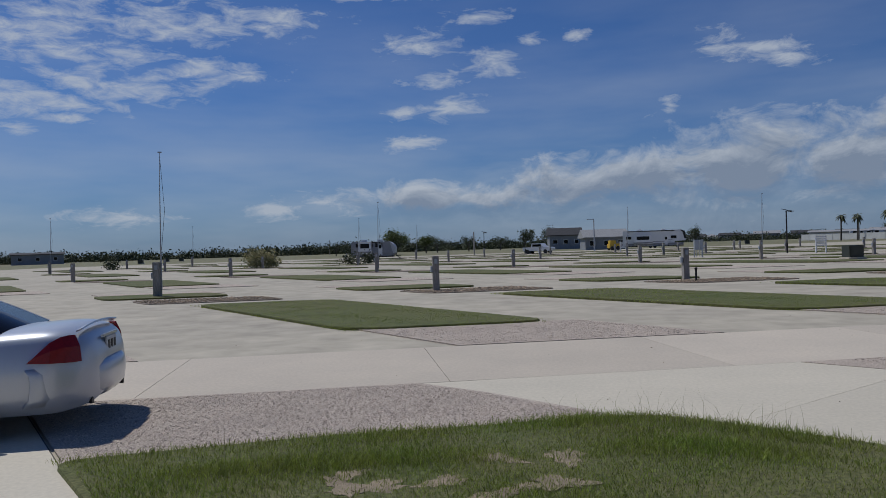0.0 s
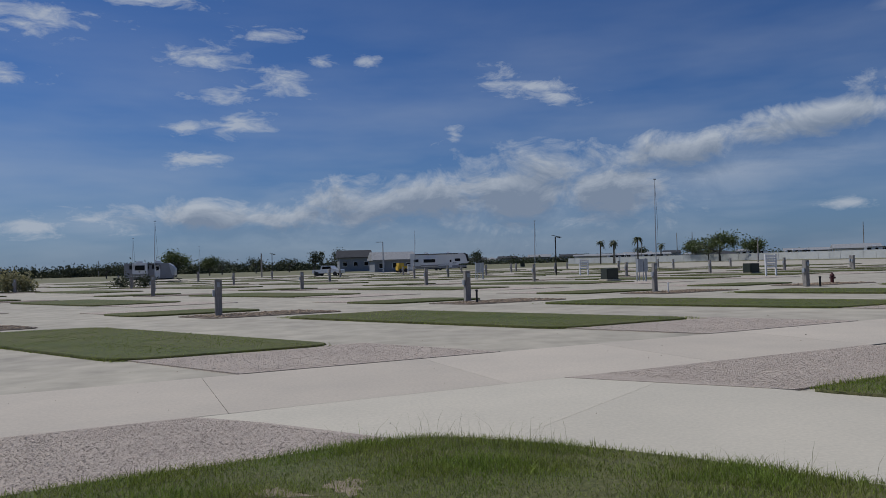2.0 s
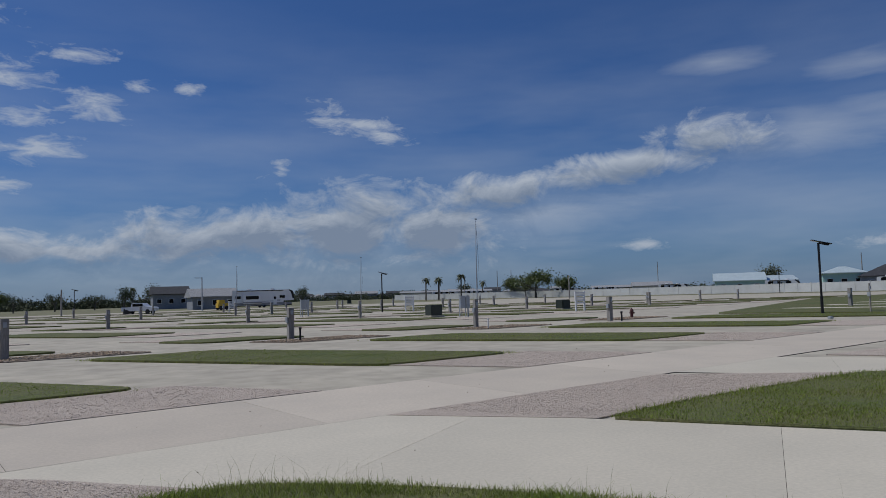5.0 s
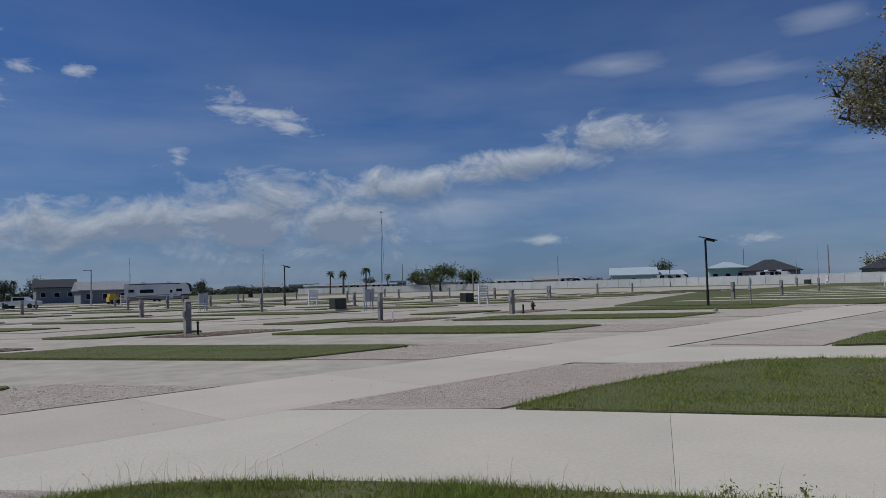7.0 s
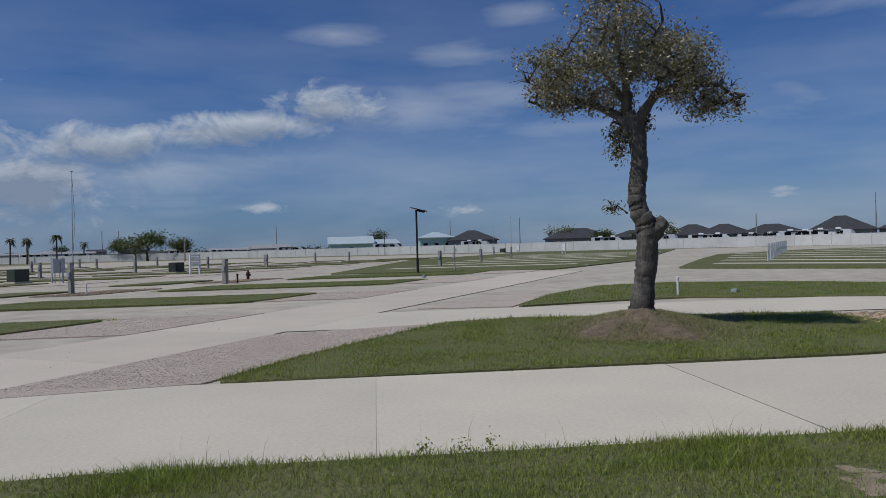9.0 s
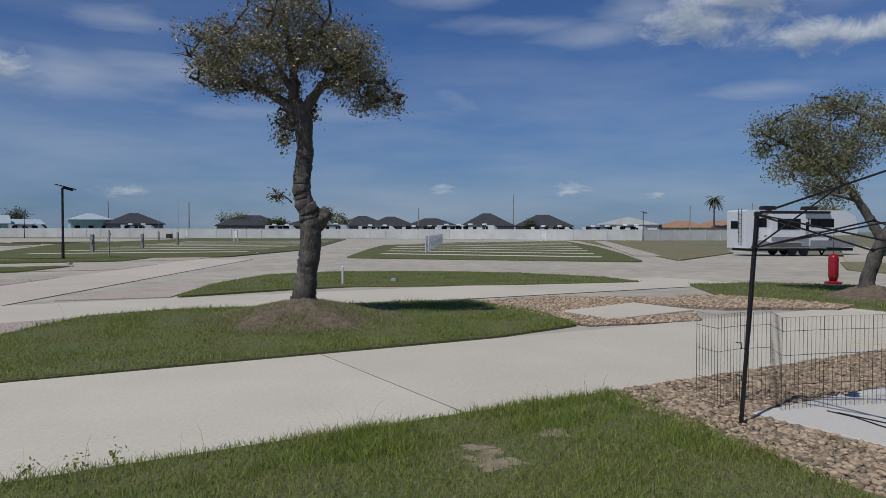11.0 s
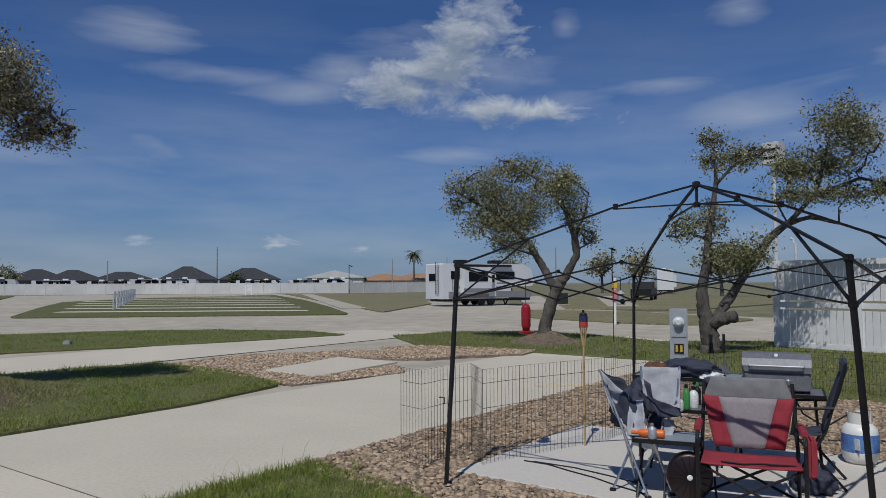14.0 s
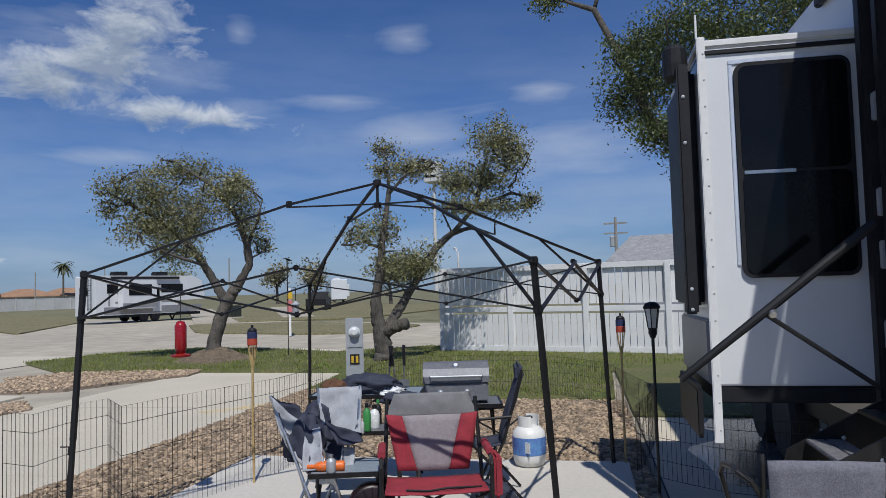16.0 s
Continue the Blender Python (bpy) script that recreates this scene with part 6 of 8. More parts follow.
def director_chair(m):
    """Front towards -y; x across."""
    ch = thing("camp_chair", "red and grey folding camp chair with black steel arms", "chair", m)
    for sx in (-1, 1):
        bm = bmesh.new()
        x = sx * 0.36
        tube(bm, [(x, -0.3, 0.0), (x, -0.31, 0.62), (x, -0.27, 0.66), (x, 0.02, 0.66), (x, 0.20, 0.64)], 0.015, 8)
        part("arm_frame", bm, BLACK_METAL, ch)
        bm = bmesh.new()
        tube(bm, [(x * 0.98, 0.3, 0.0), (x * 0.96, 0.22, 0.45), (x * 0.9, 0.34, 1.0)], 0.015, 8)
        part("back_post", bm, BLACK_METAL, ch)
        bm = bmesh.new()
        tube(bm, [(x, -0.22, 0.685), (x, 0.12, 0.685)], 0.028, 8)
        part("armrest", bm, FABRIC_RED, ch)
        bm = bmesh.new()
        tube(bm, [(x, -0.3, 0.04), (-x, -0.26, 0.42)], 0.012, 6)
        tube(bm, [(x, 0.28, 0.04), (-x, 0.22, 0.42)], 0.012, 6)
        tube(bm, [(x, -0.3, 0.06), (x, 0.29, 0.06)], 0.011, 6)
        part("cross_brace", bm, BLACK_METAL, ch)
    bm = bmesh.new()
    quilt(bm, [(-0.34, -0.3, 0.44), (0.34, -0.3, 0.44), (0.33, 0.2, 0.43), (-0.33, 0.2, 0.43)], 0.03)
    part("seat", bm, FABRIC_RED, ch)
    # back: grey head, red wings, mesh middle
    bm = bmesh.new()
    quilt(bm, [(-0.335, 0.315, 0.86), (0.335, 0.315, 0.86), (0.27, 0.345, 1.035), (-0.27, 0.345, 1.035)], -0.02)
    head = part("back_head", bm, FABRIC_GREY, ch, "grey padded head of the backrest")
    for sx in (-1, 1):
        bm = bmesh.new()
        quilt(bm, [(sx * 0.255, 0.235, 0.46), (sx * 0.115, 0.235, 0.46), (sx * 0.215, 0.305, 0.87), (sx * 0.335, 0.305, 0.885)], 0.012, 4, 8)
        part("back_wing", bm, FABRIC_RED, ch, "red side panel of the backrest")
    bm = bmesh.new()
    quilt(bm, [(-0.12, 0.24, 0.455), (0.12, 0.24, 0.455), (0.22, 0.31, 0.87), (-0.22, 0.31, 0.87)], -0.012)
    part("back_mesh", bm, FABRIC_MESH, ch, "grey mesh middle of the backrest")
    for k, (w, z) in enumerate([(0.12, 0.945), (0.1, 0.92)]):
        bm = bmesh.new()
        box(bm, 0.03, 0.322 if k == 0 else 0.318, z, w, 0.004, 0.018 if k == 0 else 0.007)
        part("print_bar", bm, WHITE_PLASTIC, head)
    bm = bmesh.new()
    lathe(bm, [(0.016, 0), (0.016, 0.004)], 12, pose(-0.065, 0.325, 0.942, 90, 0, 0))
    part("print_dot", bm, WHITE_PLASTIC, head)
    bm = bmesh.new()
    box(bm, 0.41, -0.12, 0.5, 0.06, 0.22, 0.3, bevel=0.02)
    part("side_pocket", bm, FABRIC_RED, ch)
    bm = bmesh.new()
    tube(bm, [(-0.2, -0.2, 0.43), (-0.05, -0.24, 0.43), (0.08, -0.2, 0.435), (0.2, -0.18, 0.43), (0.3, -0.22, 0.44)], 0.009, 6)
    part("strap", bm, BLACK, ch)
    return ch


def slumped_chair(m):
    """Half-folded quad chair whose slack cloth hangs in two lobes between silver crossed legs."""
    ch = thing("camp_chair", "half-folded light grey and navy camp chair with silver crossed legs", "chair", m)
    legs = [((-0.24, -0.05, 0.012), (0.03, 0.10, 0.60)), ((0.03, -0.22, 0.012), (-0.24, 0.0, 0.72)), ((0.20, 0.20, 0.012), (0.0, -0.08, 0.62)),
            ((0.22, -0.08, 0.012), (0.02, -0.16, 0.60)), ((-0.02, 0.25, 0.012), (0.28, 0.16, 0.70)), ((-0.05, 0.22, 0.012), (-0.20, 0.05, 0.66))]
    for a, b in legs:
        bm = bmesh.new()
        tube(bm, [a, b], 0.0105, 7)
        leg = part("leg", bm, ALUMINIUM, ch)
        bm = bmesh.new()
        box(bm, a[0], a[1], a[2], 0.05, 0.04, 0.024, bevel=0.006)
        part("foot", bm, BLACK, leg)
    for a, b in (((-0.24, 0.0, 0.70), (-0.335, 0.06, 0.955)), ((0.28, 0.16, 0.68), (0.31, 0.24, 0.975)), ((0.02, 0.14, 0.58), (0.0, 0.22, 0.975))):
        bm = bmesh.new()
        tube(bm, [a, b], 0.010, 7)
        part("upright", bm, ALUMINIUM, ch)
    cloth = [("back_lobe", FABRIC_LIGHT, [(-0.26, -0.02, 0.70), (-0.08, -0.06, 0.42), (-0.10, -0.02, 0.76), (-0.33, 0.05, 0.95)], 0.06, 0.03),
             ("back_lobe", FABRIC_NAVY, [(-0.24, 0.02, 0.72), (-0.06, 0.06, 0.56), (-0.13, 0.10, 0.86), (-0.325, 0.08, 0.955)], 0.05, 0.03),
             ("backrest", FABRIC_LIGHT, [(0.03, 0.10, 0.62), (0.30, 0.12, 0.62), (0.315, 0.24, 0.97), (-0.005, 0.22, 0.975)], 0.05, 0.035),
             ("backrest_edge", FABRIC_NAVY, [(0.02, 0.08, 0.66), (0.10, 0.06, 0.60), (0.07, 0.15, 0.84), (-0.01, 0.20, 0.90)], 0.03, 0.04),
             ("seat", FABRIC_NAVY, [(-0.08, -0.16, 0.46), (0.15, -0.14, 0.42), (0.17, 0.10, 0.66), (-0.05, 0.06, 0.72)], 0.10, 0.05),
             ("seat", FABRIC_LIGHT, [(-0.12, -0.18, 0.48), (0.02, -0.20, 0.50), (0.0, -0.04, 0.74), (-0.10, -0.02, 0.72)], 0.06, 0.04),
             ("side_flap", FABRIC_LIGHT, [(0.14, -0.10, 0.44), (0.24, -0.04, 0.46), (0.25, 0.06, 0.56), (0.16, 0.0, 0.58)], 0.03, 0.03),
             ("arm_strap", FABRIC_NAVY, [(0.12, -0.12, 0.62), (0.30, 0.02, 0.60), (0.31, 0.06, 0.66), (0.05, -0.06, 0.78)], 0.04, 0.03)]
    for name, mat, corners, sag, crumple in cloth:
        bm = bmesh.new()
        quilt(bm, corners, sag, 10, 10, 0.008, crumple)
        part(name, bm, mat, ch)
    return ch


def edge_on_chair(m):
    """Folding chair turned sideways: dark leaning back, seat and crossed legs."""
    ch = thing("camp_chair", "dark navy folding chair leaning sideways beside the grill", "chair", m)
    bm = bmesh.new()
    quilt(bm, [(0.0, -0.20, 0.46), (0.0, 0.20, 0.46), (0.17, 0.20, 1.00), (0.17, -0.20, 1.00)], 0.03, 6, 8, 0.03, 0.012)
    back = part("backrest", bm, FABRIC_NAVY, ch)
    bm = bmesh.new()
    box(bm, 0.16, 0.0, 0.99, 0.06, 0.38, 0.13, pose(0, 0, 0, 0, 0, 0), bevel=0.025)
    part("head_pad", bm, FABRIC_NAVY, back)
    bm = bmesh.new()
    quilt(bm, [(-0.24, -0.2, 0.43), (0.02, -0.2, 0.45), (0.02, 0.2, 0.45), (-0.24, 0.2, 0.43)], 0.04, 6, 6, 0.012, 0.012)
    part("seat", bm, FABRIC_NAVY, ch)
    for sy in (-1, 1):
        for points in ([(0.02, 0.21 * sy, 0.45), (0.18, 0.22 * sy, 1.02)], [(0.02, 0.21 * sy, 0.46), (-0.20, 0.2 * sy, 0.01)], [(-0.22, 0.21 * sy, 0.44), (0.16, 0.2 * sy, 0.01)],
                       [(-0.22, 0.22 * sy, 0.44), (-0.20, 0.24 * sy, 0.64), (0.09, 0.24 * sy, 0.66)]):
            bm = bmesh.new()
            tube(bm, points, 0.012, 7)
            part("frame_tube", bm, BLACK_METAL, ch)
    return ch


def facing(x, y, z, dx, dy):
    """A pose whose -y axis points along (dx, dy)."""
    return pose(x, y, z, 0, 0, math.degrees(math.atan2(dx, -dy)))


director_chair(facing(6.70, -3.17, ZP, -0.865, 0.50) @ Matrix.Diagonal((0.97, 0.90, 0.90, 1)))
slumped_chair(facing(7.33, -2.62, ZP, -0.92, 0.38))
edge_on_chair(facing(7.28, -4.18, ZP, -0.80, 0.60))


def folding_table(m, w, d, h, label, top=TABLE_TOP):
    tb = thing("folding_table", label, "table", m)
    bm = bmesh.new()
    box(bm, 0, 0, h - 0.012, w, d, 0.024, bevel=0.006)
    part("tabletop", bm, top, tb)
    bm = bmesh.new()
    for sx in (-1, 1):
        box(bm, sx * w / 2, 0, h - 0.014, 0.018, d + 0.01, 0.032)
    for sy in (-1, 1):
        box(bm, 0, sy * d / 2, h - 0.014, w, 0.018, 0.032)
    part("rim", bm, BLACK_METAL, tb)
    for sx in (-1, 1):
        for sy in (-1, 1):
            bm = bmesh.new()
            tube(bm, [(sx * w * 0.46, sy * d * 0.44, 0), (sx * w * 0.40, -sy * d * 0.44, h - 0.03)], 0.011, 6)
            part("leg", bm, BLACK_METAL, tb)
    return tb


folding_table(facing(7.20, -2.78, ZP, -0.865, 0.5), 0.50, 0.40, 0.46, "low folding table with a grey blue top")
folding_table(facing(8.35, -3.55, ZP, -0.8, 0.6), 0.95, 0.5, 0.78, "camp kitchen table with dark steel legs")
folding_table(facing(7.95, -3.30, ZP, -0.8, 0.6), 0.62, 0.34, 0.55, "small silver shelf table with bottles", STEEL)
folding_table(facing(7.78, -4.10, ZP, -0.83, 0.55), 0.75, 0.46, 0.70, "steel legged table under the grill", STEEL)

# gas grill
grill = thing("gas_grill", "grey steel tabletop gas grill with a domed lid", "grill", facing(7.75, -4.08, ZP + 0.70, -0.83, 0.55) @ Matrix.Diagonal((0.9, 0.9, 0.9, 1)))
bm = bmesh.new()
box(bm, 0, 0, 0.11, 0.60, 0.36, 0.17, bevel=0.012)
part("firebox", bm, STEEL, grill)
bm = bmesh.new()
arc = [(-0.19, 0.2), (-0.19, 0.26), (-0.15, 0.33), (-0.06, 0.375), (0.05, 0.38), (0.14, 0.345), (0.19, 0.27), (0.19, 0.2)]
vs = [[bm.verts.new((sx * 0.31, y, z)) for y, z in arc] for sx in (-1, 1)]
for k in range(len(arc)):
    j = (k + 1) % len(arc)
    bm.faces.new((vs[0][k], vs[0][j], vs[1][j], vs[1][k]))
bm.faces.new(vs[0][::-1]), bm.faces.new(vs[1])
bmesh.ops.recalc_face_normals(bm, faces=bm.faces[:])
lid = part("lid", bm, STEEL, grill)
bm = bmesh.new()
tube(bm, [(-0.24, -0.19, 0.265), (-0.24, -0.23, 0.265), (0.24, -0.23, 0.265), (0.24, -0.19, 0.265)], 0.010, 8)
part("lid_handle", bm, GALV, lid)
bm = bmesh.new()
lathe(bm, [(0.03, 0), (0.03, 0.008), (0.02, 0.014)], 12, pose(0, -0.11, 0.355, 48, 0, 0))
part("thermometer", bm, ALUMINIUM, lid)
for sx in (-0.15, 0.1):
    bm = bmesh.new()
    lathe(bm, [(0.03, 0), (0.03, 0.015), (0.022, 0.018), (0.02, 0.04)], 12, pose(sx, -0.18, 0.11, 90, 0, 0))
    part("knob", bm, ALUMINIUM, grill)
for sx in (-0.26, 0.26):
    bm = bmesh.new()
    box(bm, sx, 0, 0.013, 0.05, 0.3, 0.026)
    part("foot", bm, BLACK, grill)

# propane tank
tank = thing("propane_tank", "white propane tank with a blue printed sleeve", "gas bottle", pose(7.86, -4.97, 0.01))
bm = bmesh.new()
lathe(bm, [(0.11, 0), (0.11, 0.035), (0.13, 0.04), (0.152, 0.09), (0.155, 0.13), (0.155, 0.30), (0.145, 0.35), (0.10, 0.39), (0.04, 0.40)], 24)
part("cylinder", bm, TANK_WHITE, tank, smooth=True)
bm = bmesh.new()
lathe(bm, [(0.1565, 0.14), (0.1575, 0.145), (0.1575, 0.295), (0.1565, 0.30)], 24)
sleeve = part("sleeve", bm, TANK_BLUE, tank, "blue printed sleeve")
bm = bmesh.new()
box(bm, -0.10, 0.124, 0.22, 0.11, 0.006, 0.1, pose(0, 0, 0, 0, 0, 0))
part("label_panel", bm, WHITE_PLASTIC, sleeve)
bm = bmesh.new()
for a0 in (0.5, 3.64):
    rows = [[(0.10 * math.cos(a0 + t), 0.10 * math.sin(a0 + t), z) for t in np.linspace(0, 2.2, 9)] for z in (0.38, 0.44, 0.49)]
    sheet(bm, rows)
thick(bm, 0.006)
part("collar", bm, TANK_WHITE, tank)
bm = bmesh.new()
lathe(bm, [(0.025, 0.40), (0.025, 0.46), (0.04, 0.465), (0.04, 0.48)], 10)
tube(bm, [(0.02, 0, 0.44), (0.1, 0.02, 0.46), (0.06, 0.3, 0.35), (-0.05, 0.6, 0.5), (-0.08, 0.75, 0.74)], 0.008, 6)
part("valve_and_hose", bm, BLACK, tank)

# round floor fan under the table
fan = thing("floor_fan", "round black and maroon floor fan on a wire stand", "fan", facing(7.02, -2.86, ZP, -0.9, 0.43) @ Matrix.Diagonal((0.86, 0.86, 0.9, 1)))
bm = bmesh.new()
lathe(bm, [(0.17, -0.075), (0.195, -0.06), (0.2, 0.0), (0.195, 0.06), (0.17, 0.075)], 28, pose(0, 0, 0.215, 90, 0, 0))
part("housing", bm, material("maroon_plastic", (0.016, 0.004, 0.005), (0.009, 0.004, 0.004), 9, 0.4), fan, smooth=True)
bm = bmesh.new()
for k in range(16):
    a = k * math.pi / 8
    tube(bm, [(0.02 * math.cos(a), -0.09, 0.215 + 0.02 * math.sin(a)), (0.18 * math.cos(a), -0.078, 0.215 + 0.18 * math.sin(a))], 0.0035, 4)
part("grille", bm, BLACK, fan)
bm = bmesh.new()
lathe(bm, [(0.024, 0), (0.024, 0.01), (0.014, 0.014)], 14, pose(0, -0.085, 0.215, 90, 0, 0))
part("badge", bm, WHITE_PLASTIC, fan)
bm = bmesh.new()
tube(bm, [(-0.22, 0.1, 0.012), (-0.22, -0.1, 0.012), (-0.21, 0, 0.215)], 0.009, 6)
tube(bm, [(0.22, 0.1, 0.012), (0.22, -0.1, 0.012), (0.21, 0, 0.215)], 0.009, 6)
part("stand", bm, BLACK, fan)


def bottle(x, y, z, r, h, mat, cap, label, name="bottle", lying=None):
    m = pose(x, y, z) if lying is None else pose(x, y, z + r, 90, 0, lying)
    ob = thing(name, label, name, m)
    bm = bmesh.new()
    lathe(bm, [(r * 0.9, 0), (r, 0.01), (r, h * 0.62), (r * 0.8, h * 0.74), (r * 0.4, h * 0.82), (r * 0.4, h * 0.88)], 14)
    part("body", bm, mat, ob, smooth=True)
    bm = bmesh.new()
    lathe(bm, [(r * 0.46, h * 0.86), (r * 0.46, h), (r * 0.3, h + 0.004)], 10)
    part("cap", bm, cap, ob)
    return ob


bottle(7.10, -2.70, ZP + 0.46, 0.034, 0.25, ORANGE, ORANGE, "orange spray bottle lying on the low table", lying=150)
bottle(7.10, -2.60, ZP + 0.46, 0.033, 0.12, GALV, ALUMINIUM, "silver and blue drink can on the low table", "can")
bottle(7.80, -3.24, ZP + 0.55, 0.032, 0.22, GREEN_PLASTIC, BLACK, "green plastic bottle on the shelf table")
bottle(7.86, -3.34, ZP + 0.55, 0.042, 0.19, WHITE_PLASTIC, BLACK, "white soap bottle on the shelf table")
bottle(7.74, -3.14, ZP + 0.55, 0.04, 0.13, LAMP_GLASS, ALUMINIUM, "clear glass jar on the shelf table", "jar")
bottle(8.02, -3.46, ZP + 0.55, 0.03, 0.2, BLACK, GREEN_PLASTIC, "dark bottle with a green cap on the shelf table")


def crumpled(name, x, y, z, rx, ry, rz, mat, seed, label):
    bm = bmesh.new()
    bmesh.ops.create_icosphere(bm, subdivisions=4, radius=1.0)
    for v in bm.verts:
        p = v.co.copy()
        f = 1 + 0.34 * noise.noise(p * 2.1 + Vector((seed, 0, 0))) + 0.16 * noise.noise(p * 5.3 + Vector((0, seed, 0)))
        v.co = Vector((p.x * rx * f, p.y * ry * f, max(p.z * rz * f, -0.55 * rz) + 0.55 * rz))
    ob = mesh_object(name, bm, mat, True)
    ob.matrix_basis = pose(x, y, z, 0, 0, 32)
    return tagged(ob, label, name.split("_")[-1])


crumpled("jacket", 8.30, -3.55, ZP + 0.78, 0.30, 0.20, 0.10, FABRIC_NAVY, 3, "crumpled navy jacket piled on the camp kitchen")
crumpled("jacket", 8.02, -3.66, ZP + 0.70, 0.22, 0.13, 0.07, FABRIC_NAVY, 8, "dark bundled cloth hanging over the table's edge")
crumpled("jacket", 7.46, -2.56, ZP + 0.50, 0.16, 0.13, 0.20, FABRIC_NAVY, 21, "navy jacket slumped over the folding chair")
crumpled("towel", 7.72, -2.80, ZP + 0.55, 0.13, 0.10, 0.20, FABRIC_NAVY, 25, "dark towel hung over the grey chair")
crumpled("brown_cloth", 8.42, -3.25, ZP + 0.78, 0.13, 0.10, 0.08, BROWN_CLOTH, 5, "brown patterned cloth beside the jacket")
crumpled("plastic_bag", 8.1, -3.62, ZP + 0.77, 0.14, 0.10, 0.05, WHITE_PLASTIC, 6, "white plastic bag on the camp kitchen")
crumpled("plastic_bag", 7.28, -2.62, ZP + 0.36, 0.10, 0.07, 0.10, WHITE_PLASTIC, 9, "white paper bag hanging on the chair")
crumpled("bag", 7.10, -3.95, ZP, 0.16, 0.13, 0.12, FABRIC_NAVY, 12, "dark bag on the patio behind the red chair")

# bamboo torches
def torch(x, y, seed):
    ob = thing("garden_torch", "bamboo garden torch with a printed canister", "torch", pose(x, y, 0.0), group="garden torches")
    bm = bmesh.new()
    tube(bm, [(0, 0, 0), (0.004, 0.003, 0.6), (0, 0, 1.12)], 0.011, 8)
    for z in (0.25, 0.55, 0.85):
        tube(bm, [(0, 0, z - 0.006), (0, 0, z + 0.006)], 0.0135, 8)
    part("pole", bm, BAMBOO, ob)
    bm = bmesh.new()
    for k in range(9):
        a = 2 * math.pi * k / 9
        tube(bm, [(0.011 * math.cos(a), 0.011 * math.sin(a), 1.06), (0.04 * math.cos(a), 0.04 * math.sin(a), 1.26)], 0.004, 4)
    part("basket", bm, BAMBOO, ob)
    for z, mat in ((1.25, material("torch_red_band", (0.42, 0.06, 0.03), None, 30, 0.6)), (1.31, material("torch_navy_band", (0.02, 0.03, 0.10), None, 30, 0.6))):
        bm = bmesh.new()
        lathe(bm, [(0.043, z), (0.045, z + 0.004), (0.045, z + 0.056), (0.043, z + 0.06)], 14)
        part("canister_band", bm, mat, ob)
    bm = bmesh.new()
    lathe(bm, [(0.04, 1.37), (0.042, 1.385), (0.03, 1.4), (0.012, 1.405), (0.012, 1.43)], 12)
    part("wick_cap", bm, BLACK, ob)
    return ob


torch(8.95, -2.70, 1)
torch(7.36, -5.72, 2)

# black lantern on a stake
lantern = thing("path_lamp", "black solar lantern on a tall stake", "lamp", pose(6.52, -5.18, 0.0))
bm = bmesh.new()
tube(bm, [(0, 0, 0), (0, 0, 1.32)], 0.012, 8)
part("stake", bm, BLACK_METAL, lantern)
bm = bmesh.new()
lathe(bm, [(0.02, 1.30), (0.034, 1.35), (0.058, 1.50)], 6)
part("glass", bm, LAMP_GLASS, lantern)
bm = bmesh.new()
lathe(bm, [(0.072, 1.50), (0.072, 1.52), (0.05, 1.545), (0.02, 1.555)], 6)
lathe(bm, [(0.02, 1.26), (0.036, 1.3), (0.036, 1.345)], 6)
for k in range(6):
    a = k * math.pi / 3
    tube(bm, [(0.036 * math.cos(a), 0.036 * math.sin(a), 1.34), (0.06 * math.cos(a), 0.06 * math.sin(a), 1.51)], 0.005, 4)
part("cap", bm, BLACK, lantern)

# hanging feeder
feeder = thing("bird_feeder", "red hanging nectar feeder under the canopy frame", "bird feeder", pose(8.5, -1.97, 1.22))
bm = bmesh.new()
lathe(bm, [(0.03, 0), (0.075, 0.01), (0.08, 0.025), (0.035, 0.035)], 16)
part("tray", bm, RED_PAINT, feeder)
bm = bmesh.new()
lathe(bm, [(0.032, 0.035), (0.045, 0.08), (0.046, 0.25), (0.03, 0.285), (0.012, 0.29)], 16)
part("bottle", bm, material("red_bottle", (0.30, 0.012, 0.02), (0.22, 0.01, 0.015), 9, 0.2), feeder, smooth=True)
bm = bmesh.new()
tube(bm, [(0, 0, 0.29), (0, 0, 0.53)], 0.003, 4)
part("hanger", bm, BLACK, feeder)

# site meter pedestal
meter = thing("meter_pedestal", "grey power pedestal with a round glass meter", "pedestal", facing(14.6, -6.54, 0.0, -0.89, 0.45) @ Matrix.Diagonal((1, 1, 0.95, 1)))
bm = bmesh.new()
box(bm, 0, 0, 0.64, 0.32, 0.24, 1.28, bevel=0.015)
part("cabinet", bm, GALV, meter)
bm = bmesh.new()
box(bm, 0, -0.12, 0.98, 0.28, 0.03, 0.52, bevel=0.01)
face = part("upper_door", bm, GALV, meter)
bm = bmesh.new()
lathe(bm, [(0.105, 0), (0.105, 0.03), (0.085, 0.035), (0.08, 0.1), (0.05, 0.12)], 18, pose(0, -0.13, 1.02, 90, 0, 0))
part("meter", bm, LAMP_GLASS, meter)
bm = bmesh.new()
box(bm, 0, -0.125, 0.5, 0.17, 0.02, 0.19)
plate = part("site_plate", bm, BLACK, meter)
for px in (-0.04, 0.04):
    bm = bmesh.new()
    box(bm, px, -0.137, 0.5, 0.045, 0.006, 0.13)
    part("plate_bar", bm, YELLOW, plate)

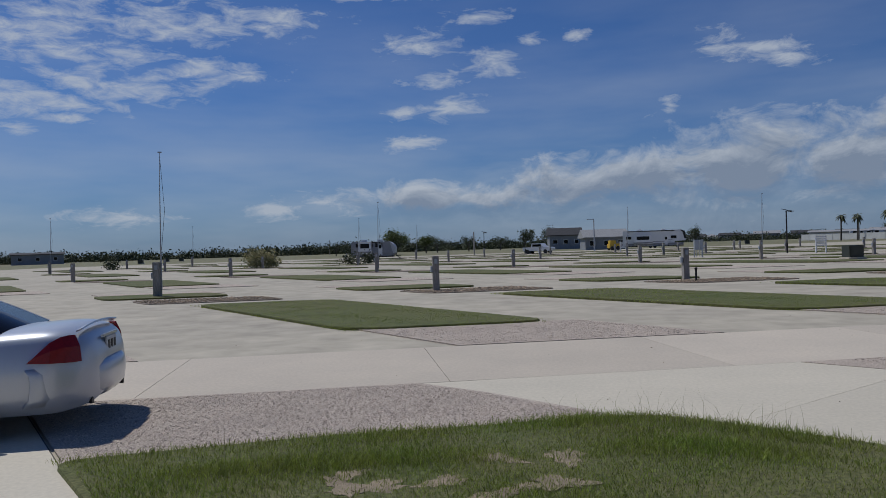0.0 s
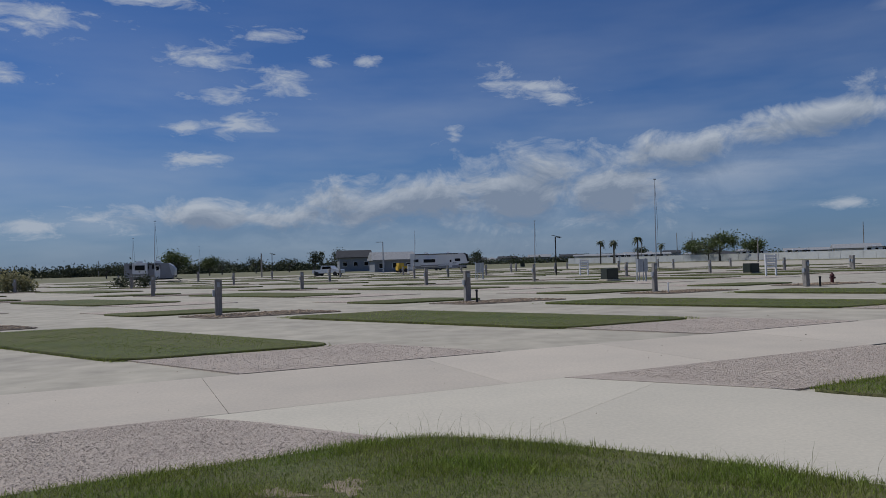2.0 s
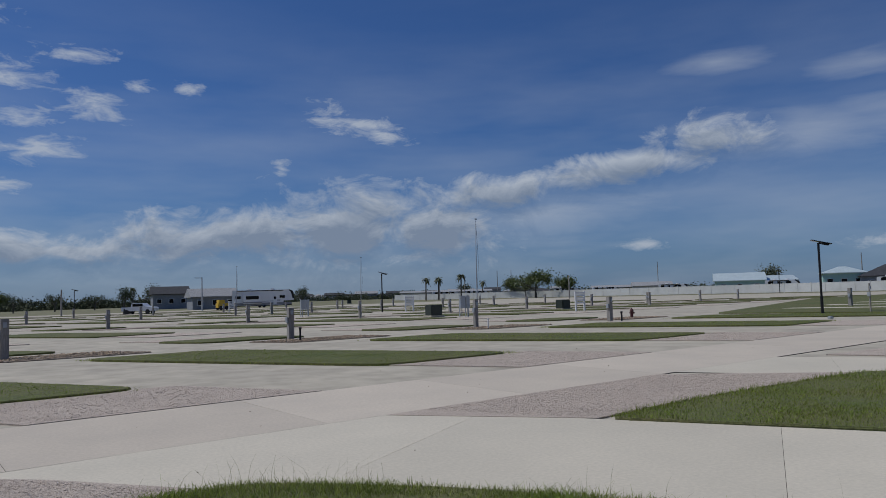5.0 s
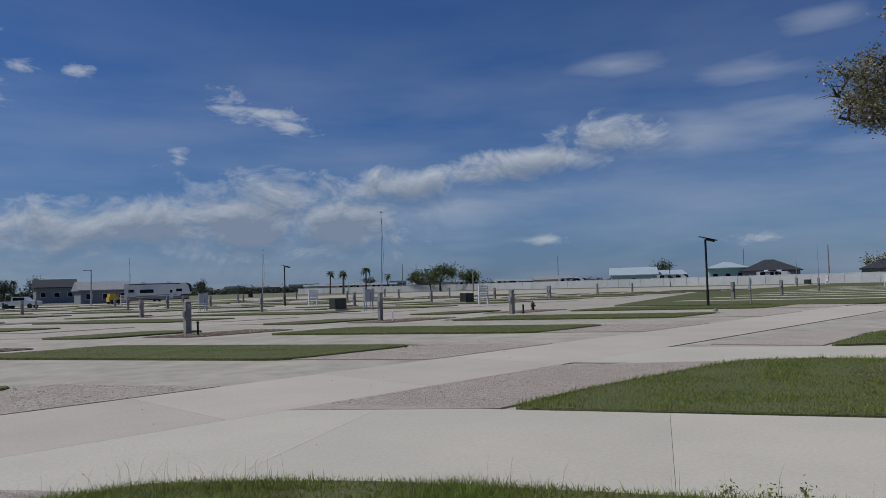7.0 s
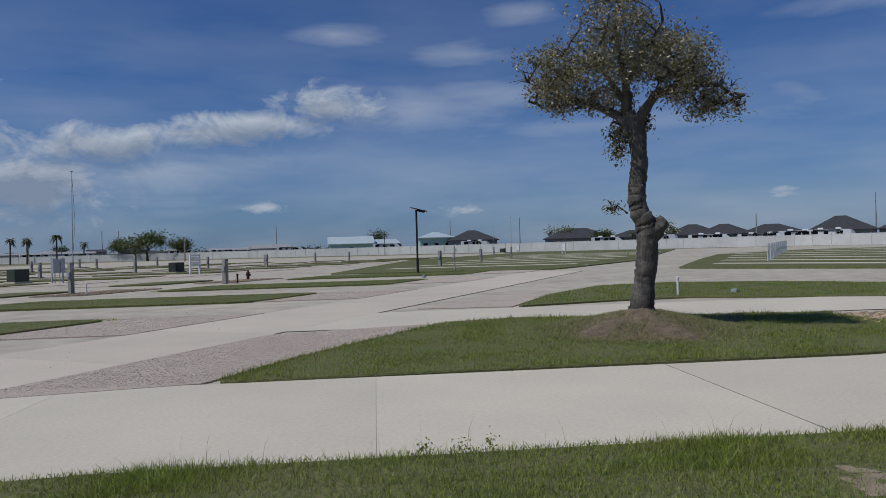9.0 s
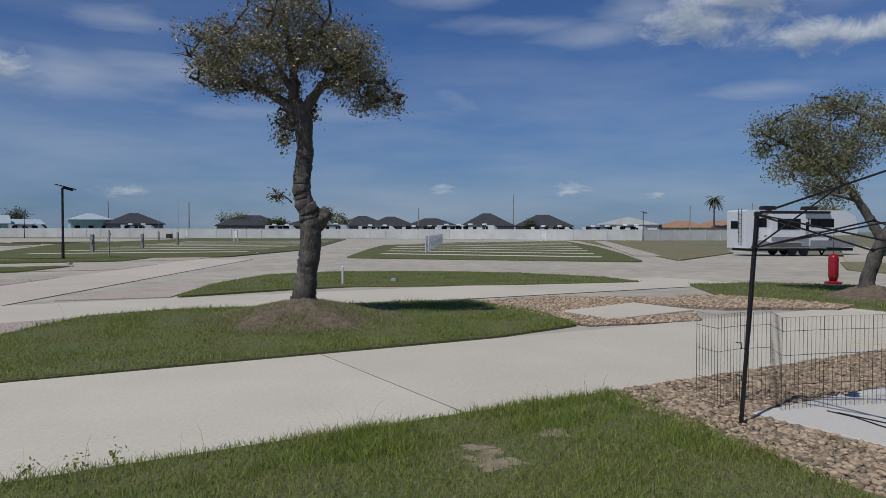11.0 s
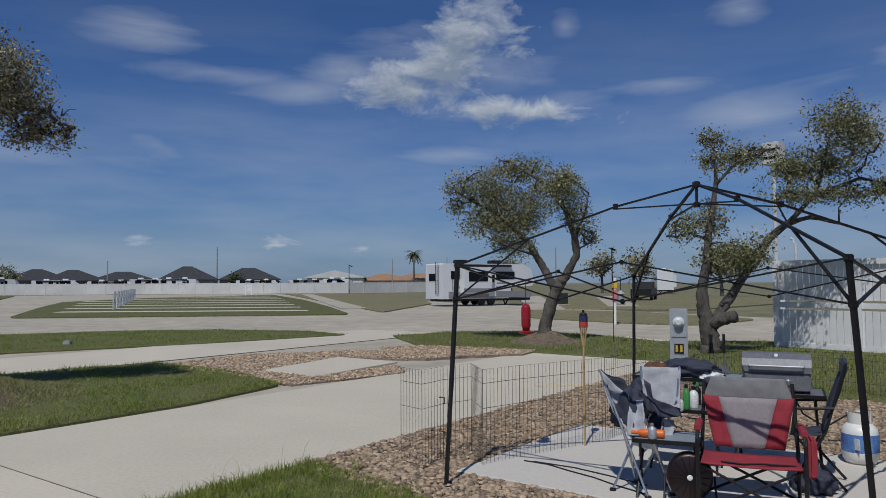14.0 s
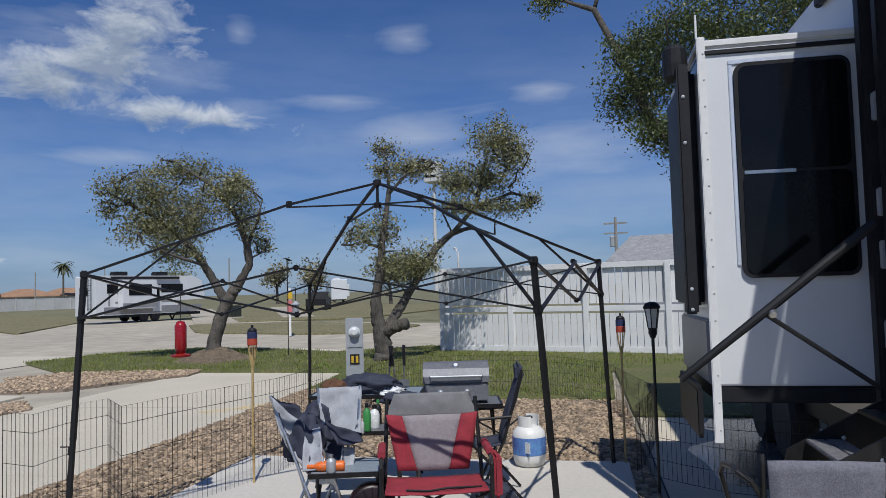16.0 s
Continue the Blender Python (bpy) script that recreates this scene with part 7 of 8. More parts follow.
# white two-tier slat fence by the oaks
def slat_fence(a, b, h, label):
    a, b = Vector(a), Vector(b)
    ln = (b - a).length
    turn = math.degrees(math.atan2((b - a).y, (b - a).x))
    fence = thing("fence", label, "fence", pose(a.x, a.y, 0.0, 0, 0, turn))
    slat_lo = slat_hi = None
    n = round(ln / 0.165)
    for k in range(n):
        x = (k + 0.5) * ln / n
        for tier in (0, 1):
            src = slat_hi if tier else slat_lo
            if src is None:
                bm = bmesh.new()
                z0, z1 = ((1.24, h - 0.12), (0.12, 1.0))[1 - tier]
                box(bm, 0, 0, (z0 + z1) / 2, 0.148, 0.022, z1 - z0, bevel=0.004)
                src = mesh_object("slat", bm, VINYL)
                if tier:
                    slat_hi = src
                else:
                    slat_lo = src
                ob = src
            else:
                ob = new("slat", src.data)
            ob.parent, ob.matrix_basis = fence, pose(x, 0.03 if tier else -0.03, 0)
    for z in (0.10, 1.12, h - 0.06):
        bm = bmesh.new()
        box(bm, ln / 2, -0.03, z, ln, 0.05, 0.14, bevel=0.006)
        part("rail", bm, VINYL, fence)
    bays = max(1, round(ln / 2.1))
    for k in range(bays + 1):
        bm = bmesh.new()
        box(bm, min(ln - 0.06, k * ln / bays), -0.05, h / 2, 0.13, 0.13, h, bevel=0.01)
        part("post", bm, VINYL, fence)
    return fence


slat_fence((19.16, -11.55), (12.2, -15.55), 2.25, "tall white two-tier slat fence beside the lawn")
slat_fence((21.3, -13.3), (20.3, -12.5), 2.2, "short return of the white slat fence")
# wall coloured grey in place of shade, to darken the gaps between the slats
house(17.6, -27.0, 30.0, 12.0, 8.0, 2.4, 1.35, SIDING_GREY, SHINGLE_GREY, "white bath house, wall greyed for shade, with a grey shingle roof", 2)
# camera pole on the bath house
cctv = thing("security_camera", "white security camera on a short mast", "camera", pose(19.3, -12.2, 2.2))
bm = bmesh.new()
tube(bm, [(0, 0, 0), (0, 0, 0.55)], 0.03, 8)
part("mast", bm, VINYL, cctv)
bm = bmesh.new()
tube(bm, [(0, 0, 0.5), (0.25, -0.1, 0.62)], 0.015, 6)
tube(bm, [(0.2, -0.08, 0.64), (0.42, -0.17, 0.68)], 0.04, 10)
part("camera_body", bm, VINYL, cctv)
# small red and white sign with a yellow head beyond the cross road
sign = thing("warning_sign", "slim post sign with yellow and red panels", "sign", facing(30.0, -11.4, 0.0, -0.93, 0.37))
bm = bmesh.new()
box(bm, 0, 0, 0.95, 0.09, 0.09, 1.9)
part("post", bm, VINYL, sign)
bm = bmesh.new()
box(bm, 0, -0.06, 1.62, 0.2, 0.02, 0.28, bevel=0.005)
part("yellow_panel", bm, YELLOW, sign)
bm = bmesh.new()
box(bm, 0, -0.06, 1.18, 0.2, 0.02, 0.5, bevel=0.005)
part("pink_panel", bm, material("faded_red_panel", (0.55, 0.18, 0.18), None, 12, 0.6), sign)
bell = thing("hanging_lantern", "dark metal hanging bell feeder beside the oak", "feeder", pose(21.0, -8.0, 1.1))
bm = bmesh.new()
lathe(bm, [(0.12, 0), (0.13, 0.03), (0.09, 0.06), (0.09, 0.28), (0.13, 0.3), (0.02, 0.4)], 12)
part("body", bm, GALV, bell)
bm = bmesh.new()
tube(bm, [(0, 0, 0.4), (0, 0, 0.75), (0.3, 0.1, 0.8), (0.32, 0.1, -1.1)], 0.012, 6)
part("hook", bm, BLACK_METAL, bell)


# yellow overspray on the pad beside the pen
YELLOW_PAINT = material("yellow_overspray", (0.56, 0.42, 0.19), (0.55, 0.50, 0.40), 7, 0.85, fine=0.15, fine_scale=30, patchy=0.5)
for n, (cx, cy, ln, wd) in enumerate([(13.45, -4.35, 0.62, 0.20), (13.41, -3.75, 0.34, 0.12), (13.52, -5.05, 0.46, 0.11)]):
    bm = bmesh.new()
    c0 = Vector((cx, cy))
    ring = []
    for t in np.linspace(0, 2 * math.pi, 36)[:-1]:
        w = 1 + 0.2 * math.sin(3 * t + n) + 0.18 * math.sin(8 * t + 2 * n)
        p = c0 + Vector((0.07, -1)) * (ln * w * math.cos(t)) + Vector((1, 0.07)) * (wd * w * math.sin(t))
        ring.append((p.x, p.y))
    prism(bm, ring, -0.005, 0.0045 + 0.002 * n)
    tagged(mesh_object("paint_stain", bm, YELLOW_PAINT), "faded yellow paint stain on the concrete pad", "stain", kind="structure")
# cords lying on the patio
for pts in ([(8.43, -1.92), (8.25, -2.1), (8.0, -2.22), (7.75, -2.36), (7.5, -2.45), (7.2, -2.6)], [(8.38, -2.0), (8.1, -2.3), (7.8, -2.5), (7.45, -2.7)]):
    cord = bmesh.new()
    tube(cord, [(x, y, ZP + 0.006) for x, y in pts], 0.006, 6)
    tagged(mesh_object("extension_lead", cord, BLACK), "thin black extension lead lying on the patio slab", "cable")

# long-handled tools standing behind the shelf table
for n, (dx, lean) in enumerate([(0.0, 0.02), (0.09, -0.03), (0.17, 0.0)]):
    tool = thing("grill_tool", "long-handled grill tool with a black grip", "utensil", facing(8.30, -3.72 - dx, ZP + 0.80, -0.83, 0.55))
    bm = bmesh.new()
    tube(bm, [(0, 0, 0.0), (lean, 0.0, 0.20)], 0.006, 6)
    part("shaft", bm, STEEL, tool)
    bm = bmesh.new()
    tube(bm, [(lean, 0.0, 0.19), (lean * 1.9, 0.0, 0.37)], 0.014, 8)
    part("grip", bm, BLACK, tool)
    bm = bmesh.new()
    box(bm, 0, 0, 0.03, 0.08, 0.006, 0.06, bevel=0.002)
    part("blade", bm, STEEL, tool)

# ---- the near travel trailer on its pad ----
home = thing("travel_trailer", "white travel trailer with an extended slide-out and black awning arms", "trailer", pose(0, 0, 0.0, 0, 0, PAD_TURN))
WALL = -0.30


def rounded(bm, x0, x1, y0, y1, z0, z1, r=0.03):
    return box(bm, (x0 + x1) / 2, (y0 + y1) / 2, (z0 + z1) / 2, x1 - x0, y1 - y0, z1 - z0, bevel=r)


bm = bmesh.new()
side = [(5.2, 0.8), (12.6, 0.8), (12.6, 3.55), (12.2, 3.72), (5.6, 3.72), (5.2, 3.5)]
a, b = ([bm.verts.new((px, py, pz)) for px, pz in side] for py in (WALL - 2.45, WALL))
for k in range(6):
    bm.faces.new((a[k], a[(k + 1) % 6], b[(k + 1) % 6], b[k]))
bm.faces.new(a[::-1]), bm.faces.new(b)
bmesh.ops.recalc_face_normals(bm, faces=bm.faces[:])
part("body", bm, RV_WHITE, home)
bm = bmesh.new()
rounded(bm, 5.4, 12.5, WALL - 2.2, WALL - 0.2, 0.5, 0.8, 0.02)
part("chassis", bm, BLACK, home)
for px in (9.6, 10.5):
    for py in (WALL - 0.2, WALL - 2.25):
        bt, br = bmesh.new(), bmesh.new()
        wheel(bt, br, px, py, 0.37, 0.37, 0.24)
        tyre = part("wheel", bt, RUBBER, home)
        part("rim", br, ALUMINIUM, tyre)
def corner_plate(bm, x0, x1, y0, y1, z0, z1, r):
    """An upright plate across x with rounded corners."""
    pts = []
    for cy, cz, a0 in ((y1 - r, z1 - r, 0), (y0 + r, z1 - r, 90), (y0 + r, z0 + r, 180), (y1 - r, z0 + r, 270)):
        pts += [(cy + r * math.cos(radians(a0 + k * 18)), cz + r * math.sin(radians(a0 + k * 18))) for k in range(6)]
    va, vb = ([bm.verts.new((px, y, z)) for y, z in pts] for px in (x0, x1))
    for k in range(len(pts)):
        j = (k + 1) % len(pts)
        bm.faces.new((va[k], va[j], vb[j], vb[k]))
    bm.faces.new(va[::-1]), bm.faces.new(vb)
    bmesh.ops.recalc_face_normals(bm, faces=bm.faces[:])
    return bm


# slide-out
bm = bmesh.new()
rounded(bm, 7.0, 8.3, WALL - 0.2, 0.63, 1.05, 3.20, 0.012)
slide = part("slide_out", bm, RV_WHITE, home)
bm = bmesh.new()
rounded(bm, 6.99, 8.32, WALL - 0.1, 0.65, 3.20, 3.25, 0.01)
part("slide_roof", bm, VINYL, slide)
bm = bmesh.new()
rounded(bm, 6.985, 8.3, WALL, 0.63, 3.15, 3.18, 0.005)
part("roof_seal", bm, BLACK, slide)
bm = bmesh.new()
rounded(bm, 7.0, 8.3, WALL - 0.2, 0.625, 0.945, 1.045, 0.01)
part("slide_underside", bm, BLACK, slide)
bm = bmesh.new()
rounded(bm, 6.984, 7.014, 0.596, 0.648, 0.70, 3.27, 0.005)
rounded(bm, 6.990, 7.010, 0.640, 0.652, 3.26, 3.42, 0.003)
trim = part("corner_trim", bm, VINYL, slide, "white corner flange with screw heads")
for k in range(15):
    bm = bmesh.new()
    lathe(bm, [(0.006, 0), (0.006, 0.002), (0.003, 0.004)], 8, pose(6.983, 0.612, 0.78 + 0.17 * k, 0, -90, 0))
    part("screw", bm, GALV, trim)
bm = bmesh.new()
rounded(bm, 7.04, 8.2, 0.632, 0.66, 1.06, 1.46, 0.01)
part("skirt", bm, RV_GREY, slide)
# window in the slide's end wall
bm = bmesh.new()
corner_plate(bm, 6.972, 7.0, -0.245, 0.435, 1.72, 3.08, 0.07)
win = part("window_frame", bm, BLACK, slide)
bm = bmesh.new()
corner_plate(bm, 6.968, 6.984, -0.22, 0.41, 2.39, 3.055, 0.05)
part("pane", bm, GLASS_DARK, win)
bm = bmesh.new()
corner_plate(bm, 6.966, 6.984, -0.22, 0.41, 1.745, 2.37, 0.05)
part("pane", bm, GLASS_DARK, win)
bm = bmesh.new()
rounded(bm, 6.960, 6.975, 0.10, 0.40, 2.368, 2.390, 0.003)
part("latch_rail", bm, ALUMINIUM, win)
bm = bmesh.new()
rounded(bm, 6.990, 7.0, -0.23, 0.462, 3.078, 3.108, 0.003)
rounded(bm, 6.990, 7.0, 0.437, 0.462, 1.80, 3.075, 0.003)
part("sealing_tape", bm, FOIL, slide, "shiny aluminium tape along the window")
# black side profile: folded awning on the slide's outer face
bm = bmesh.new()
rounded(bm, 7.02, 7.14, 0.700, 0.775, 1.50, 3.12, 0.012)
rounded(bm, 7.2, 8.2, 0.635, 0.70, 1.55, 3.12, 0.02)
awn = part("awning_arm", bm, BLACK, slide, "folded black awning arm on the slide")
bm = bmesh.new()
lathe(bm, [(0.08, -0.1), (0.105, -0.08), (0.11, 0.0), (0.105, 0.1), (0.07, 0.13)], 16, pose(7.14, 0.765, 3.14, 0, 0, 0) @ Matrix.Diagonal((0.75, 0.75, 1, 1)))
part("roller_cap", bm, BLACK, awn)
for z in (1.53, 1.66, 2.6, 2.9):
    bm = bmesh.new()
    lathe(bm, [(0.012, 0), (0.012, 0.004), (0.006, 0.007)], 8, pose(7.019, 0.74, z, 0, -90, 0))
    part("bolt", bm, GALV, awn)
# main awning post along the body wall, and its long strut
bm = bmesh.new()
rounded(bm, 6.70, 6.80, WALL + 0.005, WALL + 0.09, 0.9, 3.75, 0.015)
rounded(bm, 6.52, 6.60, WALL + 0.005, WALL + 0.07, 0.95, 3.75, 0.012)
post = part("awning_post", bm, BLACK, home, "tall black awning post on the trailer wall")
for z in (1.3, 1.75, 2.05, 2.6):
    bm = bmesh.new()
    rounded(bm, 6.64, 6.70, WALL + 0.02, WALL + 0.06, z, z + 0.16, 0.006)
    part("pin", bm, GALV, post)
bm = bmesh.new()
tube(bm, [(6.40, 0.91, 1.17), (6.40, 0.42, 1.56), (6.40, -0.11, 1.99)], [0.021, 0.026, 0.029], 10)
strut = part("awning_strut", bm, BLACK, home, "long slanting black awning strut")
bm = bmesh.new()
tube(bm, [(6.42, 0.45, 1.52), (6.50, -0.13, 1.11)], 0.014, 8)
part("brace", bm, BLACK, strut)
bm = bmesh.new()
lathe(bm, [(0.02, -0.03), (0.028, 0.0), (0.02, 0.03)], 10, pose(6.40, 0.42, 1.53, 0, 60, 0))
part("clamp", bm, ALUMINIUM, strut)
for z0, x0, x1, h in ((1.5, 6.05, 6.45, 1.9),):
    bm = bmesh.new()
    rounded(bm, x0, x1, WALL - 0.01, WALL + 0.02, z0, z0 + h, 0.02)
    frame_ob = part("window_frame", bm, BLACK, home)
    bm = bmesh.new()
    rounded(bm, x0 + 0.05, x1 - 0.05, WALL + 0.015, WALL + 0.026, z0 + 0.05, z0 + h - 0.05, 0.004)
    part("pane", bm, GLASS_DARK, frame_ob)
# awning roll along the roof edge
bm = bmesh.new()
tube(bm, [(5.25, WALL + 0.13, 3.80), (7.6, WALL + 0.13, 3.80)], 0.095, 14)
roll = part("awning_roll", bm, FABRIC_GREY, home, "rolled grey awning fabric")
bm = bmesh.new()
rounded(bm, 5.25, 7.6, WALL + 0.002, WALL + 0.05, 3.60, 3.70, 0.01)
part("awning_rail", bm, BLACK, roll)
# wheel guard hanging below the slide's corner
bm = bmesh.new()
rounded(bm, 7.02, 7.9, 0.70, 0.735, 0.72, 1.05, 0.03)
part("wheel_guard", bm, BLACK, slide)
# entry steps
DULL_TREAD = material("worn_tread", (0.17, 0.17, 0.18), (0.11, 0.11, 0.115), 20, 0.7, bump=0.4, bump_scale=120, fine=0.3, fine_scale=60)
steps = thing("entry_steps", "black folding steel entry steps below the trailer door", "steps", pose(0, 0, 0, 0, 0, PAD_TURN))
for px in (6.18, 6.72):
    bm = bmesh.new()
    outline = [(-0.28, 1.05), (0.30, 0.73), (0.33, 0.60), (0.27, 0.46), (-0.28, 0.66)]
    va, vb = ([bm.verts.new((px + dx, y, z)) for y, z in outline] for dx in (-0.012, 0.012))
    for k in range(5):
        bm.faces.new((va[k], va[(k + 1) % 5], vb[(k + 1) % 5], vb[k]))
    bm.faces.new(va[::-1]), bm.faces.new(vb)
    bmesh.ops.recalc_face_normals(bm, faces=bm.faces[:])
    plate = part("stringer", bm, BLACK_METAL, steps)
    for y, z in ((0.0, 0.80), (0.12, 0.74), (0.14, 0.66), (0.24, 0.64)):
        bm = bmesh.new()
        lathe(bm, [(0.012, 0), (0.012, 0.004), (0.006, 0.007)], 8, pose(px - 0.013, y, z, 0, -90, 0))
        part("bolt", bm, GALV, plate)
    bm = bmesh.new()
    tube(bm, [(px, 0.2, 0.58), (px, 0.3, 0.02)], 0.016, 6)
    part("leg", bm, BLACK_METAL, steps)
for y, z, mat in ((-0.18, 0.95, BLACK_METAL), (0.10, 0.78, DULL_TREAD), (0.24, 0.60, BLACK_METAL)):
    for k in range(2):
        bm = bmesh.new()
        rounded(bm, 6.195, 6.705, y - 0.10 + 0.105 * k, y - 0.002 + 0.105 * k, z - 0.012, z + 0.012, 0.005)
        part("tread", bm, mat, steps)
# lawn chair beside the steps, seen from behind
seat_chair = thing("lawn_chair", "lavender grey folding chair with a bent black tube frame", "chair", pose(0, 0, 0.003, 0, 0, PAD_TURN))
SLATE = material("slate_fabric", (0.17, 0.17, 0.20), (0.13, 0.13, 0.155), 12, 0.85, bump=0.3, bump_scale=150)
bm = bmesh.new()
quilt(bm, [(5.43, 0.70, 0.60), (5.43, 0.28, 0.60), (5.40, 0.27, 0.965), (5.40, 0.71, 0.965)], 0.02)
part("backrest", bm, SLATE, seat_chair)
bm = bmesh.new()
quilt(bm, [(5.45, 0.70, 0.42), (5.45, 0.28, 0.42), (5.90, 0.28, 0.45), (5.90, 0.70, 0.45)], 0.03)
part("seat", bm, SLATE, seat_chair)
for y in (0.255, 0.725):
    bm = bmesh.new()
    tube(bm, [(5.62, y, 0.01), (5.46, y, 0.44), (5.41, y, 0.95), (5.42, y, 0.985)], 0.012, 7)
    part("back_post", bm, BLACK_METAL, seat_chair)
    bm = bmesh.new()
    out = y + (0.09 if y > 0.5 else -0.09)
    tube(bm, [(5.44, y, 0.80), (5.42, 0.5 * (y + out), 0.875), (5.46, out, 0.90), (5.56, out, 0.90), (5.78, out, 0.86), (5.86, out, 0.80), (5.88, y, 0.44), (5.84, y, 0.01)], 0.012, 7)
    part("arm_tube", bm, BLACK_METAL, seat_chair)
# water that has run out under the trailer
bm = bmesh.new()
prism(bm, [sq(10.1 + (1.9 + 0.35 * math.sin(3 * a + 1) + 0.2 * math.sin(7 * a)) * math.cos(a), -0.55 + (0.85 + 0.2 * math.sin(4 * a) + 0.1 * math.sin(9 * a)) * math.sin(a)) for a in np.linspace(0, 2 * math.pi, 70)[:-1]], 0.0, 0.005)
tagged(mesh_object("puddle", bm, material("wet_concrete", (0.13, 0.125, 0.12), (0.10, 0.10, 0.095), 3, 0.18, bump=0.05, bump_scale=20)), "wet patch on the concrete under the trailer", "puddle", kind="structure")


# ---- silver sedan ----
car = thing("sedan_car", "silver four-door sedan parked across the gravel", "car", pose(-4.60, 6.72, 0.0, 0, 0, -160.5))
SECT = [(0.00, 0.38, 0.70, 0.42, 0.36), (0.03, 0.31, 0.80, 0.56, 0.46), (0.10, 0.27, 0.94, 0.72, 0.58), (0.20, 0.25, 0.99, 0.80, 0.65), (0.34, 0.22, 1.035, 0.88, 0.72), (0.60, 0.22, 1.03, 0.90, 0.74), (0.95, 0.22, 1.01, 0.905, 0.76),
        (1.6, 0.22, 0.99, 0.91, 0.78), (2.4, 0.22, 0.97, 0.91, 0.79), (3.3, 0.22, 0.95, 0.905, 0.78), (3.75, 0.22, 0.92, 0.90, 0.74), (4.3, 0.24, 0.82, 0.86, 0.66), (4.65, 0.28, 0.70, 0.76, 0.56), (4.80, 0.36, 0.56, 0.52, 0.40)]


def car_ring(zb, zt, wm, wt):
    return [(wm * 0.84, zb), (wm * 0.97, zb + 0.1), (wm, zb + 0.45 * (zt - zb)), (wm * 0.985, zb + 0.62 * (zt - zb)), (wt + 0.55 * (wm - wt), zt - 0.13 * (zt - zb)), (wt, zt - 0.02), (wt * 0.55, zt + 0.012), (0.0, zt + 0.02)]


bm = bmesh.new()
rows = []
for x, zb, zt, wm, wt_ in SECT:
    half = car_ring(zb, zt, wm, wt_)
    rows.append([(x, y, z) for y, z in half] + [(x, -y, z) for y, z in half[-2::-1]])
sheet(bm, rows)
bmesh.ops.contextual_create(bm, geom=[v for v in bm.verts if abs(v.co.x) < 1e-6])
bmesh.ops.contextual_create(bm, geom=[v for v in bm.verts if abs(v.co.x - 4.80) < 1e-6])
bmesh.ops.recalc_face_normals(bm, faces=bm.faces[:])
body = part("body", bm, CAR_PAINT, car, smooth=True)
mod = body.modifiers.new("round", "SUBSURF")
mod.levels = mod.render_levels = 2
bm = bmesh.new()
GH = [(0.86, 1.015, 0.70), (1.10, 1.14, 0.68), (1.50, 1.33, 0.62), (1.95, 1.425, 0.58), (2.5, 1.435, 0.57), (3.0, 1.36, 0.585), (3.45, 1.16, 0.63), (3.85, 0.955, 0.68)]
rows = [[(x, w + 0.09 * (z - 0.98) / 0.45, 0.96), (x, w, z - 0.06), (x, w * 0.9, z), (x, 0, z + 0.02), (x, -w * 0.9, z), (x, -w, z - 0.06), (x, -w - 0.09 * (z - 0.98) / 0.45, 0.96)] for x, z, w in GH]
sheet(bm, rows)
bmesh.ops.recalc_face_normals(bm, faces=bm.faces[:])
part("cabin_glass", bm, GLASS_DARK, car, smooth=True)
bm = bmesh.new()
rows = [[(x, w * 0.96, z - 0.03), (x, w * 0.8, z + 0.012), (x, 0, z + 0.035), (x, -w * 0.8, z + 0.012), (x, -w * 0.96, z - 0.03)] for x, z, w in GH[2:6]]
sheet(bm, rows)
thick(bm, -0.012)
part("roof", bm, CAR_PAINT, car, smooth=True)
for sy in (1, -1):
    bm = bmesh.new()
    sheet(bm, [[(0.88, sy * 0.715, 1.015), (1.10, sy * 0.715, 1.02), (1.42, sy * 0.72, 1.02)], [(1.18, sy * 0.685, 1.17), (1.36, sy * 0.68, 1.2), (1.58, sy * 0.665, 1.23)], [(1.52, sy * 0.615, 1.335), (1.64, sy * 0.62, 1.345), (1.8, sy * 0.62, 1.36)]])
    thick(bm, 0.014)
    part("rear_pillar", bm, CAR_PAINT, car)
    # tail lamp wrapping round the corner
    bm = bmesh.new()
    sheet(bm, [[(0.54, sy * 0.908, 0.735), (0.34, sy * 0.895, 0.725), (0.22, sy * 0.842, 0.72), (0.150, sy * 0.785, 0.715), (0.100, sy * 0.725, 0.715)],
               [(0.515, sy * 0.906, 0.755), (0.33, sy * 0.884, 0.84), (0.22, sy * 0.828, 0.865), (0.160, sy * 0.770, 0.865), (0.115, sy * 0.715, 0.86)],
               [(0.49, sy * 0.904, 0.775), (0.35, sy * 0.856, 0.915), (0.26, sy * 0.800, 0.965), (0.20, sy * 0.745, 0.975), (0.16, sy * 0.70, 0.97)]])
    thick(bm, 0.02)
    lamp = part("tail_lamp", bm, RED_LENS, car, "dark red wrap-round tail lamp")
    for px in (1.20, 3.85):
        bt, br = bmesh.new(), bmesh.new()
        wheel(bt, br, px, sy * 0.80, 0.32, 0.32, 0.21)
        tyre = part("wheel", bt, RUBBER, car)
        part("rim", br, ALUMINIUM, tyre)
        bm = bmesh.new()
        lathe(bm, [(0.375, -0.02), (0.375, 0.02), (0.34, 0.024)], 24, pose(px, sy * 0.885, 0.34, 90, 0, 0))
        part("wheel_arch", bm, BLACK, car)
    bm = bmesh.new()
    sheet(bm, [[(x, sy * 0.912, 0.80 - 0.002 * x), (x, sy * 0.914, 0.78)] for x in (1.7, 2.3, 3.0, 3.5)])
    thick(bm, 0.006)
    part("door_moulding", bm, CAR_PAINT, car)
bm = bmesh.new()
